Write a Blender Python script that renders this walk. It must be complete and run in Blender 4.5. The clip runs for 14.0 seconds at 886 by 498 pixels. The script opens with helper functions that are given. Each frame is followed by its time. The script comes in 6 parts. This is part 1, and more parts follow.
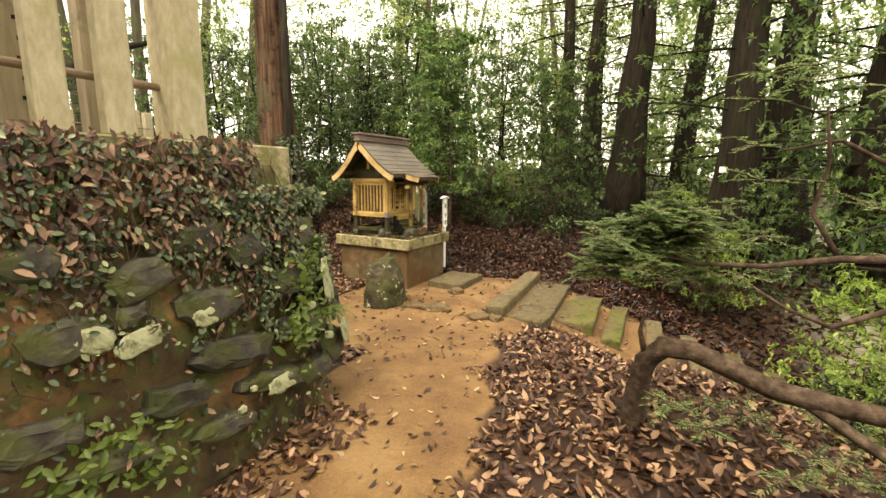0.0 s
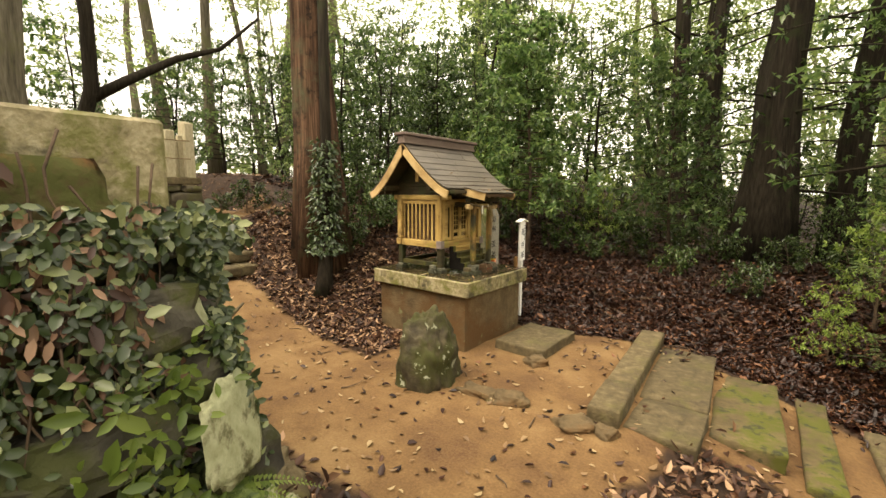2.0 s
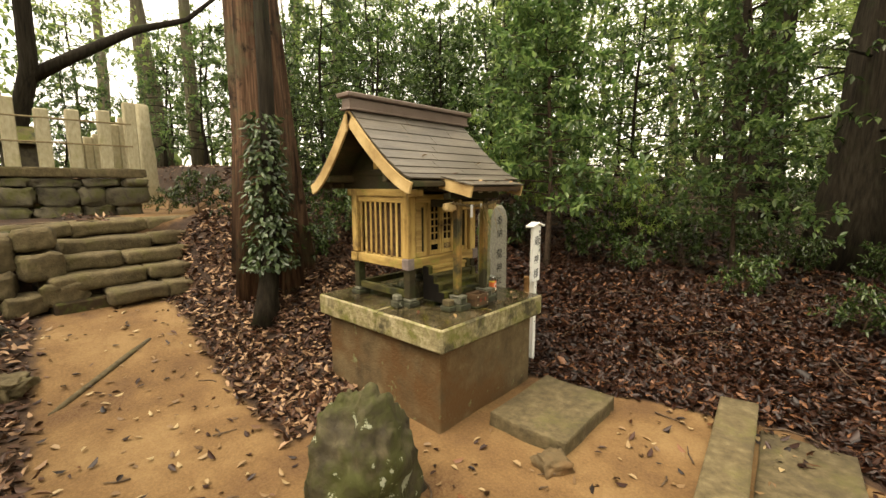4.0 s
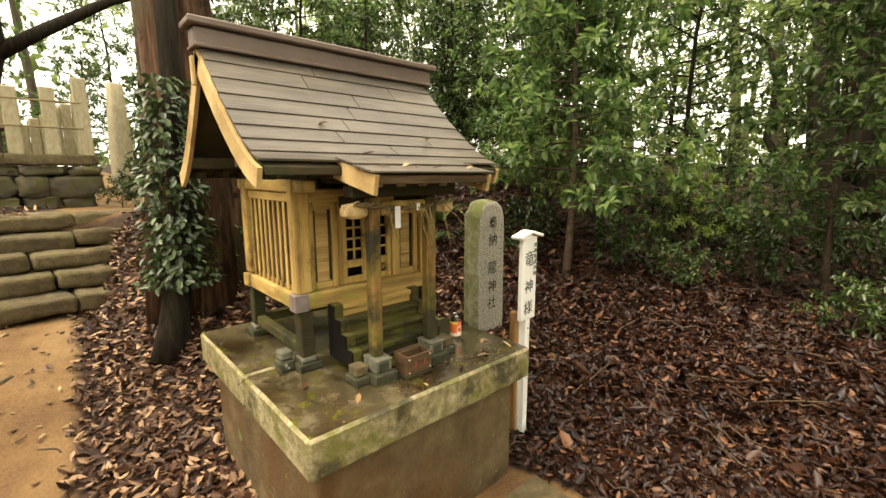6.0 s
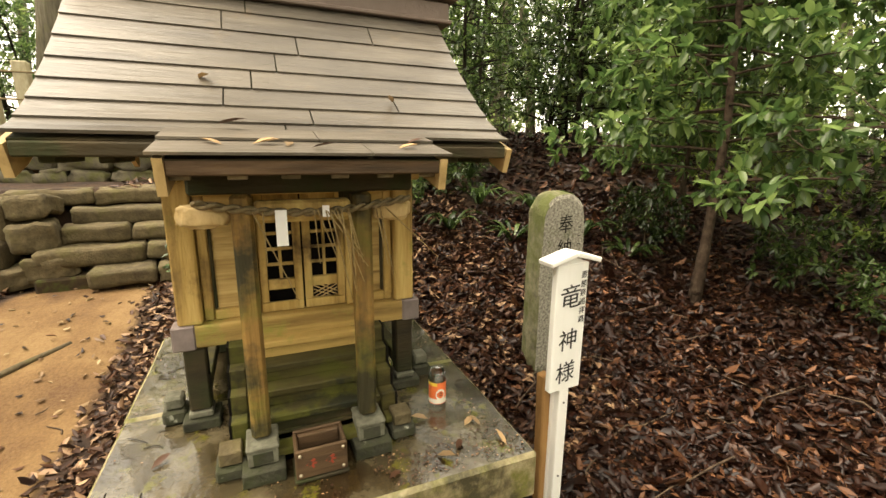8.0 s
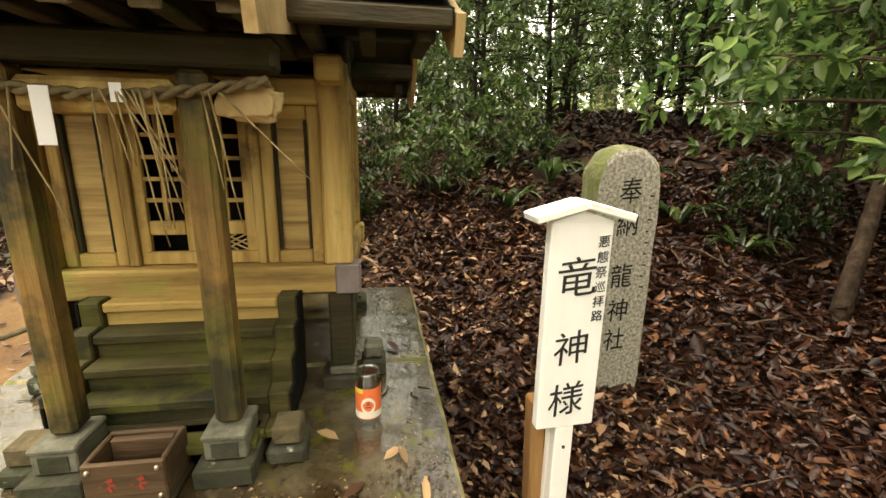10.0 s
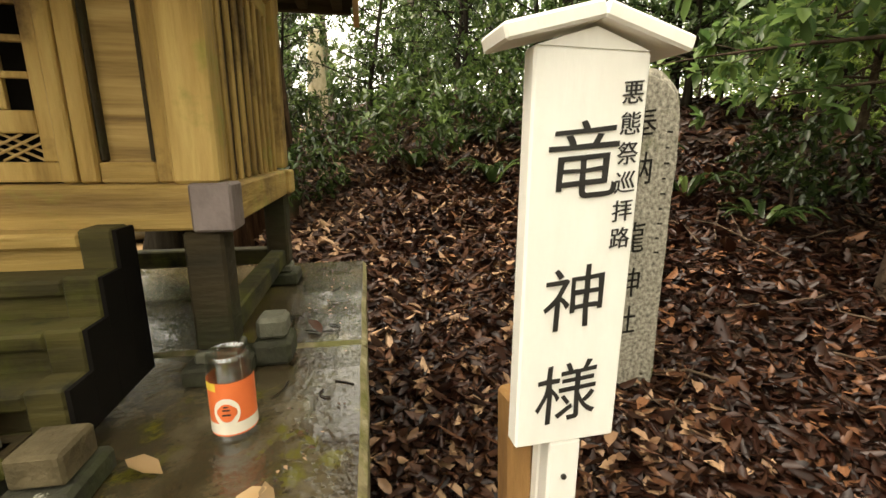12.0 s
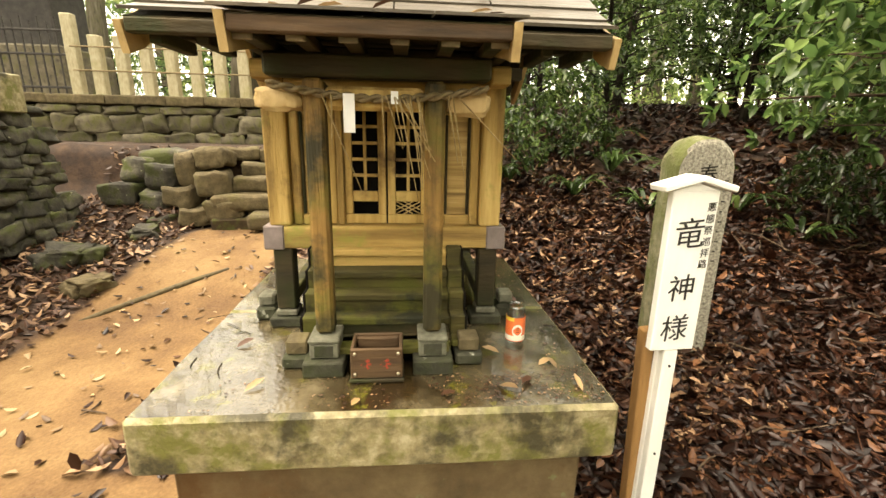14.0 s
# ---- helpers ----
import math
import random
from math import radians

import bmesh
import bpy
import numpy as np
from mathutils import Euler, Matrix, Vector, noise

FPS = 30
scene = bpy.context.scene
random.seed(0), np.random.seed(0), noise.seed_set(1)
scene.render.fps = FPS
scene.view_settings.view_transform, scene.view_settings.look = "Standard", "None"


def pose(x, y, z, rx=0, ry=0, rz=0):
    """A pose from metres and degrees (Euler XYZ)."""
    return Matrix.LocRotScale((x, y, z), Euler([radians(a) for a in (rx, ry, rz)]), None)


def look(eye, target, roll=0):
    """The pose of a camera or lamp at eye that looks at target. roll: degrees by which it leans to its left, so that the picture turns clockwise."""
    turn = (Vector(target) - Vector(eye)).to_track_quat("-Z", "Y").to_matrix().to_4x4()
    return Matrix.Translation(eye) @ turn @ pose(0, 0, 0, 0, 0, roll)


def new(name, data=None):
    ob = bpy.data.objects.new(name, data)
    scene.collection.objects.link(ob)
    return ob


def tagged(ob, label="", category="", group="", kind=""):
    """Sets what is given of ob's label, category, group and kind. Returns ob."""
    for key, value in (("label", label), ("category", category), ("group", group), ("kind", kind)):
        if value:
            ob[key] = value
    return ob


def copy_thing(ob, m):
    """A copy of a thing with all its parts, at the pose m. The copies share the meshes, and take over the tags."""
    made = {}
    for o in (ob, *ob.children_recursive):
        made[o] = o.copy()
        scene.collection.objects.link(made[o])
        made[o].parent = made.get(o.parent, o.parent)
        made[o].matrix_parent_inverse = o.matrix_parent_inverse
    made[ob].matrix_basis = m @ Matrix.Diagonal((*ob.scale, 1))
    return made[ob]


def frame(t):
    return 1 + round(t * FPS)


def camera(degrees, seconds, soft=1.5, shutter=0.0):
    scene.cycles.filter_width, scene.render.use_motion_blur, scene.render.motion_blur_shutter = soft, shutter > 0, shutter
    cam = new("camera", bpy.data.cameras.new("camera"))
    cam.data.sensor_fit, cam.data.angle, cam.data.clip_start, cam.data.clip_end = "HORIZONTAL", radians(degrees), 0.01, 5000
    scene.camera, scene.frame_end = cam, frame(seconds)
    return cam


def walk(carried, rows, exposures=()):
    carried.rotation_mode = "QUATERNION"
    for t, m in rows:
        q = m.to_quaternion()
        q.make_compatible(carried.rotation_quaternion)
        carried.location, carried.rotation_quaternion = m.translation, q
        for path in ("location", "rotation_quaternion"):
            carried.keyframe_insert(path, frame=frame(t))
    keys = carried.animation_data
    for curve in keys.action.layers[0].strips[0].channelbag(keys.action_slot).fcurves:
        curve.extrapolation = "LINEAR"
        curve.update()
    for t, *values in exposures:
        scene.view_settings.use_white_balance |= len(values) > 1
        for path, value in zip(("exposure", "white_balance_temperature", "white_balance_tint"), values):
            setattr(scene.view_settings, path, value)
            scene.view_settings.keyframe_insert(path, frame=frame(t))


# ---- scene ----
cam = camera(91.0, 14.0, 1.5)
# seconds, eye, yaw, pitch, roll
PATH = [
    (0, (-0.170, -0.521, 1.669), 29.20, -9.69, 0.54),
    (0.5, (-0.284, -0.107, 1.661), 31.96, -8.73, 0.59),
    (1, (-0.550, 0.326, 1.673), 34.93, -8.35, 0.49),
    (1.5, (-0.827, 0.747, 1.638), 37.26, -8.08, 0.50),
    (2, (-1.106, 1.175, 1.634), 39.36, -7.44, 0.38),
    (2.5, (-1.369, 1.490, 1.623), 40.46, -7.11, 0.34),
    (3, (-1.533, 1.969, 1.640), 41.48, -7.72, 0.05),
    (3.5, (-1.672, 2.340, 1.609), 41.95, -8.04, -0.17),
    (4, (-1.851, 2.701, 1.633), 42.45, -8.42, -0.06),
    (4.2, (-1.882, 2.834, 1.600), 42.11, -8.35, -0.15),
    (6.5, (-2.397, 4.306, 1.629), 51.04, -9.91, 0.12),
    (7, (-2.448, 4.536, 1.609), 54.90, -9.93, 0.24),
    (7.5, (-2.571, 4.873, 1.594), 60.81, -11.26, 0.04),
    (8, (-2.638, 5.085, 1.642), 67.11, -12.74, 0.60),
    (10.5, (-3.135, 5.755, 1.326), 81.81, -13.32, 0.89),
    (11, (-3.291, 5.838, 1.242), 81.31, -12.27, 0.71),
    (11.5, (-3.338, 5.879, 1.177), 80.40, -11.68, -0.06),
    (12, (-3.343, 5.830, 1.154), 80.00, -12.90, 0.32),
    (12.5, (-3.273, 5.680, 1.197), 79.21, -14.01, 0.95),
    (13, (-3.162, 5.498, 1.219), 79.96, -14.69, 1.26),
    (13.5, (-3.036, 5.356, 1.299), 81.06, -15.23, 1.54),
    (14, (-2.665, 5.270, 1.399), 85.01, -14.67, 1.18),
]


def held(eye, yaw, pitch, roll):
    return Matrix.Translation(eye) @ pose(0, 0, 0, 90, 0, yaw) @ pose(0, 0, 0, pitch) @ pose(0, 0, 0, 0, 0, roll)


walk(cam, [(t, held(eye, yaw, pitch, roll)) for t, eye, yaw, pitch, roll in PATH], [(0.0, 1.76, 7700, 12), (2.5, 1.48, 7700, 12), (4.0, 1.50, 7700, 10), (6.5, 1.82, 7700, 10), (8.0, 1.86, 7700, 10), (10.5, 2.06, 7500, 10), (12.0, 2.06, 7500, 10), (13.0, 2.36, 7800, 10), (14.0, 2.34, 7800, 10)])

# ---- world and sun: overcast daylight under trees ----
world = bpy.data.worlds.new("world")
scene.world = world
world.use_nodes = True
wn, wl = world.node_tree.nodes, world.node_tree.links
sky = wn.new("ShaderNodeTexSky")
sky.sky_type, sky.sun_disc = "NISHITA", False
sky.sun_elevation, sky.sun_rotation = radians(61), radians(-166)
sky.air_density, sky.dust_density = 1.0, 4.0
haze = wn.new("ShaderNodeMixRGB")
haze.inputs[0].default_value = 0.75
haze.inputs[2].default_value = (9.6, 9.4, 8.5, 1)
wl.new(sky.outputs[0], haze.inputs[1])
wl.new(haze.outputs[0], wn["Background"].inputs[0])
wn["Background"].inputs[1].default_value = 0.125
sun_data = bpy.data.lights.new("sun", "SUN")
sun_data.energy, sun_data.angle, sun_data.color = 1.5, radians(45), (1.0, 0.95, 0.86)
sun = new("sun", sun_data)
sun.matrix_world = look((-5.6, -1.4, 12), (-4, 5, 0))

# ---- materials ----
def material(name, cols, scale=(6, 6, 6), rough=0.8, bump=0.3, fine=40.0, stain=None, stain_at=(0.52, 0.68), stain_scale=3.0,
             island=0.0, through_light=0.0, metal=0.0, spec=0.35, rnd=0.0, stain2=None, stain2_at=(0.6, 0.7), stain2_scale=9.0, coat=0.0):
    """Noise between colours at two scales, an optional stain with a shape of its own, fine relief."""
    m = bpy.data.materials.new(name)
    m.use_nodes = True
    n, l = m.node_tree.nodes, m.node_tree.links
    b = n["Principled BSDF"]
    geo, mp = n.new("ShaderNodeTexCoord"), n.new("ShaderNodeMapping")
    mp.inputs["Scale"].default_value = scale
    l.new(geo.outputs["Object"], mp.inputs[0])
    no = n.new("ShaderNodeTexNoise")
    no.inputs["Scale"].default_value, no.inputs["Detail"].default_value, no.inputs["Roughness"].default_value = 1.0, 8.0, 0.62
    l.new(mp.outputs[0], no.inputs["Vector"])
    ramp = n.new("ShaderNodeValToRGB")
    el = ramp.color_ramp.elements
    for i, c in enumerate(cols):
        at = 0.3 + 0.4 * i / max(1, len(cols) - 1)
        e = el[i] if i < 2 else el.new(at)
        e.position, e.color = at, (*c, 1)
    if len(cols) == 1:
        el[1].color = (*cols[0], 1)
    l.new(no.outputs["Fac"], ramp.inputs[0])
    col = ramp.outputs[0]
    for st, at, sc in ((stain, stain_at, stain_scale), (stain2, stain2_at, stain2_scale)):
        if st is None:
            continue
        n2 = n.new("ShaderNodeTexNoise")
        n2.inputs["Scale"].default_value, n2.inputs["Detail"].default_value, n2.inputs["Roughness"].default_value = sc, 6.0, 0.65
        l.new(geo.outputs["Object"], n2.inputs["Vector"])
        r2 = n.new("ShaderNodeMapRange")
        r2.inputs[1].default_value, r2.inputs[2].default_value = at
        l.new(n2.outputs["Fac"], r2.inputs[0])
        mx = n.new("ShaderNodeMixRGB")
        mx.inputs[2].default_value = (*st, 1)
        l.new(r2.outputs[0], mx.inputs[0])
        l.new(col, mx.inputs[1])
        col = mx.outputs[0]
    if island or rnd:
        src = n.new("ShaderNodeNewGeometry").outputs["Random Per Island"] if island else n.new("ShaderNodeObjectInfo").outputs["Random"]
        amount = island or rnd
        hsv, mr = n.new("ShaderNodeHueSaturation"), n.new("ShaderNodeMapRange")
        mr.inputs[3].default_value, mr.inputs[4].default_value = 1 - amount, 1 + amount
        l.new(src, mr.inputs[0])
        l.new(mr.outputs[0], hsv.inputs["Value"])
        l.new(col, hsv.inputs["Color"])
        col = hsv.outputs[0]
    l.new(col, b.inputs["Base Color"])
    b.inputs["Roughness"].default_value, b.inputs["Metallic"].default_value = rough, metal
    b.inputs["Specular IOR Level"].default_value = spec
    b.inputs["Coat Weight"].default_value = coat
    if bump:
        fn, bp = n.new("ShaderNodeTexNoise"), n.new("ShaderNodeBump")
        fn.inputs["Scale"].default_value, fn.inputs["Detail"].default_value = fine, 5.0
        mp2 = n.new("ShaderNodeMapping")
        big = max(scale)
        mp2.inputs["Scale"].default_value = [s / big for s in scale]
        l.new(geo.outputs["Object"], mp2.inputs[0])
        l.new(mp2.outputs[0], fn.inputs["Vector"])
        bp.inputs["Strength"].default_value, bp.inputs["Distance"].default_value = bump, 0.01
        l.new(fn.outputs["Fac"], bp.inputs["Height"])
        l.new(bp.outputs[0], b.inputs["Normal"])
    if through_light:
        tr, ms = n.new("ShaderNodeBsdfTranslucent"), n.new("ShaderNodeMixShader")
        ms.inputs[0].default_value = through_light
        l.new(col, tr.inputs[0])
        l.new(b.outputs[0], ms.inputs[1])
        l.new(tr.outputs[0], ms.inputs[2])
        l.new(ms.outputs[0], n["Material Output"].inputs[0])
    return m


def leaf_material(name, low, mid, high, thru=0.35, rough=0.45, spec=0.5, middle=0.5, vary=0.35):
    """Leaves: the colour goes by the leaf."""
    m = bpy.data.materials.new(name)
    m.use_nodes = True
    n, l = m.node_tree.nodes, m.node_tree.links
    b = n["Principled BSDF"]
    geo, ramp = n.new("ShaderNodeNewGeometry"), n.new("ShaderNodeValToRGB")
    el = ramp.color_ramp.elements
    el[0].color, el[1].color = (*low, 1), (*high, 1)
    el.new(middle).color = (*mid, 1)
    l.new(geo.outputs["Random Per Island"], ramp.inputs[0])
    col = ramp.outputs[0]
    if vary:
        hsv, mr, oi = n.new("ShaderNodeHueSaturation"), n.new("ShaderNodeMapRange"), n.new("ShaderNodeObjectInfo")
        mr.inputs[3].default_value, mr.inputs[4].default_value = 1 - vary, 1 + 1.5 * vary
        l.new(oi.outputs["Random"], mr.inputs[0])
        l.new(mr.outputs[0], hsv.inputs["Value"])
        l.new(col, hsv.inputs["Color"])
        col = hsv.outputs[0]
    l.new(col, b.inputs["Base Color"])
    b.inputs["Roughness"].default_value, b.inputs["Specular IOR Level"].default_value = rough, spec
    if thru:
        tr, ms = n.new("ShaderNodeBsdfTranslucent"), n.new("ShaderNodeMixShader")
        ms.inputs[0].default_value = thru
        l.new(col, tr.inputs[0])
        l.new(b.outputs[0], ms.inputs[1])
        l.new(tr.outputs[0], ms.inputs[2])
        l.new(ms.outputs[0], n["Material Output"].inputs[0])
    return m


MOSS, MOSS_DARK = (0.10, 0.115, 0.022), (0.035, 0.045, 0.012)
M_WOOD = material("weathered_cedar", [(0.15, 0.088, 0.026), (0.42, 0.27, 0.082), (0.60, 0.43, 0.16)], (14, 14, 1.6), 0.7, 0.5, 90, stain=(0.085, 0.045, 0.017), stain_at=(0.52, 0.68), stain_scale=4.5, stain2=(0.2560, 0.2432, 0.0512), stain2_at=(0.58, 0.72), stain2_scale=6)
M_WOOD_H = material("weathered_cedar_level", [(0.17, 0.10, 0.030), (0.42, 0.275, 0.085), (0.58, 0.42, 0.16)], (3, 1.0, 14), 0.7, 0.5, 90, stain=(0.1280, 0.0768, 0.0256), stain_at=(0.56, 0.74), stain_scale=4.0, stain2=(0.2560, 0.2432, 0.0512), stain2_at=(0.56, 0.7), stain2_scale=6)
M_PANEL = material("wavy_cedar_panel", [(0.17, 0.10, 0.030), (0.40, 0.26, 0.088), (0.56, 0.40, 0.165)], (8, 2.0, 42), 0.65, 0.6, 60)
# mossy wood, its colours lowered for the deep shade under the porch roof
M_WOOD_MOSSY = material("mossy_shaded_cedar", [(0.014, 0.012, 0.003), (0.048, 0.039, 0.009), (0.105, 0.086, 0.022)], (4, 1.5, 14), 0.8, 0.5, 80, stain=(0.066, 0.066, 0.008), stain_at=(0.46, 0.60), stain_scale=6, stain2=(0.012, 0.013, 0.004), stain2_at=(0.52, 0.64), stain2_scale=7)
# damp wood, also darkened to paint in the shade under roof and floor
M_WOOD_DARK = material("damp_shaded_wood", [(0.013, 0.010, 0.004), (0.034, 0.024, 0.009), (0.066, 0.046, 0.018)], (4, 2, 10), 0.8, 0.5, 80, stain=(0.024, 0.027, 0.006), stain_at=(0.45, 0.6), stain_scale=5)
M_POST = material("porch_post_wood", [(0.075, 0.042, 0.013), (0.19, 0.108, 0.030), (0.34, 0.19, 0.052)], (16, 16, 1.6), 0.7, 0.7, 90, stain=(0.115, 0.105, 0.018), stain_at=(0.48, 0.62), stain_scale=3.5, stain2=(0.028, 0.024, 0.009), stain2_at=(0.5, 0.62), stain2_scale=3)
M_WOOD_PALE = material("pale_bargeboard", [(0.27, 0.17, 0.065), (0.46, 0.32, 0.14), (0.58, 0.43, 0.22)], (4, 9, 4), 0.65, 0.35, 90, stain=(0.2, 0.13, 0.05), stain_at=(0.58, 0.75), stain_scale=5)
M_ROOF = material("brown_roof_sheet", [(0.048, 0.040, 0.031), (0.090, 0.076, 0.058), (0.145, 0.123, 0.095)], (9, 1.6, 9), 0.38, 0.3, 60, stain=(0.17, 0.12, 0.07), stain_at=(0.6, 0.78), stain_scale=4, stain2=(0.07, 0.058, 0.04), stain2_at=(0.58, 0.8), stain2_scale=3, rnd=0.09, spec=0.4)
M_RIDGE = material("grey_brown_ridge_sheet", [(0.10, 0.068, 0.052), (0.17, 0.125, 0.10)], (3, 3, 3), 0.45, 0.2, 60)
M_CONCRETE = material("mossy_concrete", [(0.12, 0.095, 0.045), (0.25, 0.21, 0.11), (0.40, 0.35, 0.22)], (22, 22, 22), 0.65, 0.6, 60, stain=(0.13, 0.125, 0.028), stain_at=(0.46, 0.6), stain_scale=9, stain2=(0.045, 0.038, 0.016), stain2_at=(0.54, 0.66), stain2_scale=5, spec=0.5)
M_SLAB = material("wet_concrete_top", [(0.028, 0.021, 0.010), (0.068, 0.053, 0.028), (0.14, 0.115, 0.07)], (9, 9, 9), 0.12, 0.22, 80, stain=(0.022, 0.013, 0.005), stain_at=(0.47, 0.6), stain_scale=3.6, stain2=(0.085, 0.078, 0.012), stain2_at=(0.56, 0.64), stain2_scale=11, spec=0.8, coat=0.4)
M_PLINTH = material("earth_stained_concrete", [(0.050, 0.034, 0.015), (0.105, 0.072, 0.034), (0.165, 0.12, 0.06)], (6, 6, 6), 0.85, 0.6, 50, stain=(0.095, 0.048, 0.015), stain_at=(0.46, 0.62), stain_scale=2.4, stain2=(0.15, 0.15, 0.07), stain2_at=(0.62, 0.67), stain2_scale=10)
M_ROCK = material("dark_mossy_rock", [(0.018, 0.016, 0.012), (0.050, 0.045, 0.032), (0.105, 0.094, 0.068)], (9, 9, 9), 0.85, 1.0, 30, stain=(0.042, 0.048, 0.010), stain_at=(0.48, 0.6), stain_scale=5, stain2=(0.22, 0.22, 0.15), stain2_at=(0.66, 0.685), stain2_scale=14, rnd=0.4)
M_STEP = material("tan_step_stone", [(0.052, 0.038, 0.018), (0.092, 0.070, 0.034), (0.145, 0.113, 0.060)], (14, 14, 14), 0.88, 0.9, 50, stain=(0.095, 0.085, 0.026), stain_at=(0.54, 0.7), stain_scale=3.0, stain2=(0.06, 0.045, 0.024), stain2_at=(0.55, 0.7), stain2_scale=5, rnd=0.16)
M_STEP_MOSS = material("moss_covered_stone", [(0.055, 0.04, 0.018), (0.13, 0.098, 0.045)], (6, 6, 6), 0.9, 0.8, 40, stain=(0.070, 0.074, 0.010), stain_at=(0.44, 0.58), stain_scale=4, stain2=(0.03, 0.032, 0.014), stain2_at=(0.56, 0.66), stain2_scale=9)
M_WALL_STONE = material("wall_stone", [(0.042, 0.035, 0.022), (0.10, 0.085, 0.055), (0.17, 0.145, 0.098)], (8, 8, 8), 0.85, 1.0, 30, stain=(0.065, 0.064, 0.016), stain_at=(0.5, 0.64), stain_scale=4, rnd=0.3)
M_GRANITE = material("speckled_granite", [(0.06, 0.055, 0.045), (0.25, 0.23, 0.18), (0.44, 0.41, 0.33)], (75, 75, 75), 0.8, 0.5, 120, stain=(0.09, 0.10, 0.035), stain_at=(0.56, 0.72), stain_scale=4)
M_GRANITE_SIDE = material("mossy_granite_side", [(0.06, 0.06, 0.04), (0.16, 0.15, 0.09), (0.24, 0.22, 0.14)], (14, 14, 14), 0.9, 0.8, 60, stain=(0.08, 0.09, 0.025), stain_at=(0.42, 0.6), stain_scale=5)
M_FENCE_STONE = material("pale_fence_stone", [(0.2754, 0.2372, 0.1377), (0.3595, 0.3136, 0.1989), (0.4284, 0.3825, 0.2601)], (30, 30, 12), 0.85, 0.3, 80, stain=(0.2525, 0.2372, 0.0918), stain_at=(0.55, 0.75), stain_scale=3)
M_TABLET = material("grey_brown_tablet", [(0.13, 0.10, 0.06), (0.22, 0.175, 0.105), (0.3, 0.25, 0.16)], (12, 12, 1.5), 0.85, 0.35, 60, stain=(0.07, 0.06, 0.035), stain_scale=3)
M_SOIL = material("dark_soil_bank", [(0.020, 0.013, 0.006), (0.056, 0.035, 0.014), (0.11, 0.068, 0.028)], (3, 3, 3), 0.95, 0.9, 30, stain=(0.050, 0.054, 0.012), stain_at=(0.46, 0.58), stain_scale=6, stain2=(0.17, 0.082, 0.028), stain2_at=(0.54, 0.66), stain2_scale=2.6)
M_LICHEN = material("pale_lichen", [(0.20, 0.21, 0.11), (0.29, 0.30, 0.175), (0.37, 0.375, 0.24)], (20, 20, 20), 0.9, 0.5, 60, stain=(0.11, 0.105, 0.05), stain_at=(0.52, 0.64), stain_scale=12)
M_WHITE = material("white_paint", [(0.78, 0.77, 0.71), (0.86, 0.85, 0.80)], (14, 14, 4), 0.5, 0.12, 60, stain=(0.6, 0.56, 0.46), stain_at=(0.66, 0.8), stain_scale=7)
M_INK = material("black_ink", [(0.012, 0.011, 0.010), (0.03, 0.028, 0.025)], (30, 30, 30), 0.6, 0)
M_OLD_INK = material("faded_ink", [(0.006, 0.006, 0.005), (0.018, 0.016, 0.013)], (30, 30, 30), 0.9, 0, spec=0.1)
M_BOULDER = material("mossy_boulder", [(0.018, 0.014, 0.008), (0.045, 0.036, 0.018), (0.09, 0.072, 0.038)], (10, 10, 10), 0.85, 1.0, 30, stain=(0.040, 0.042, 0.008), stain_at=(0.42, 0.58), stain_scale=4, stain2=(0.27, 0.28, 0.20), stain2_at=(0.61, 0.63), stain2_scale=8)
M_ENDCAP = material("pinkish_sheet_metal", [(0.17, 0.135, 0.125), (0.27, 0.22, 0.21)], (18, 18, 18), 0.5, 0.2, 60, metal=0.3)
M_OLDPOST = material("orange_brown_post", [(0.17, 0.085, 0.03), (0.30, 0.16, 0.055), (0.36, 0.21, 0.08)], (12, 12, 2), 0.8, 0.5, 80)
M_PIPE = material("rusty_pipe", [(0.13, 0.085, 0.05), (0.25, 0.18, 0.12)], (8, 8, 8), 0.6, 0.3, 60, metal=0.3)
M_PAPER = material("white_paper", [(0.82, 0.81, 0.78), (0.88, 0.87, 0.85)], (10, 10, 10), 0.7, 0.1)
M_STRAW = material("dry_straw", [(0.16, 0.10, 0.04), (0.30, 0.21, 0.09), (0.42, 0.32, 0.16)], (10, 10, 40), 0.8, 0.3, 60)
M_ROPE = material("old_rope", [(0.14, 0.10, 0.05), (0.26, 0.2, 0.11)], (40, 40, 40), 0.9, 0.6, 90)
M_RED = material("worn_red_paint", [(0.26, 0.035, 0.018), (0.38, 0.06, 0.03)], (60, 60, 60), 0.85, 0.2, stain=(0.07, 0.04, 0.02), stain_at=(0.48, 0.56), stain_scale=60)
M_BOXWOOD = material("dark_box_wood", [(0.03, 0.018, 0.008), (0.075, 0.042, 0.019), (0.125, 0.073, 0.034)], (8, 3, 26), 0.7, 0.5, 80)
M_BRASS = material("dull_metal", [(0.42, 0.36, 0.25), (0.5, 0.45, 0.34)], (30, 30, 30), 0.35, 0, metal=0.9)
M_BASESTONE = material("grey_base_stone", [(0.014, 0.014, 0.008), (0.04, 0.039, 0.024), (0.08, 0.077, 0.05)], (12, 12, 12), 0.85, 0.6, 60, stain=(0.03, 0.034, 0.012), stain_at=(0.46, 0.6), stain_scale=9, stain2=(0.3, 0.3, 0.24), stain2_at=(0.66, 0.7), stain2_scale=14)
M_STONE_CAP = material("pale_worn_stone_cap", [(0.06, 0.058, 0.038), (0.17, 0.165, 0.12)], (25, 25, 25), 0.85, 0.5, 60)
M_ORANGE = material("orange_label", [(0.72, 0.14, 0.045), (0.82, 0.2, 0.06)], (10, 10, 10), 0.4, 0)
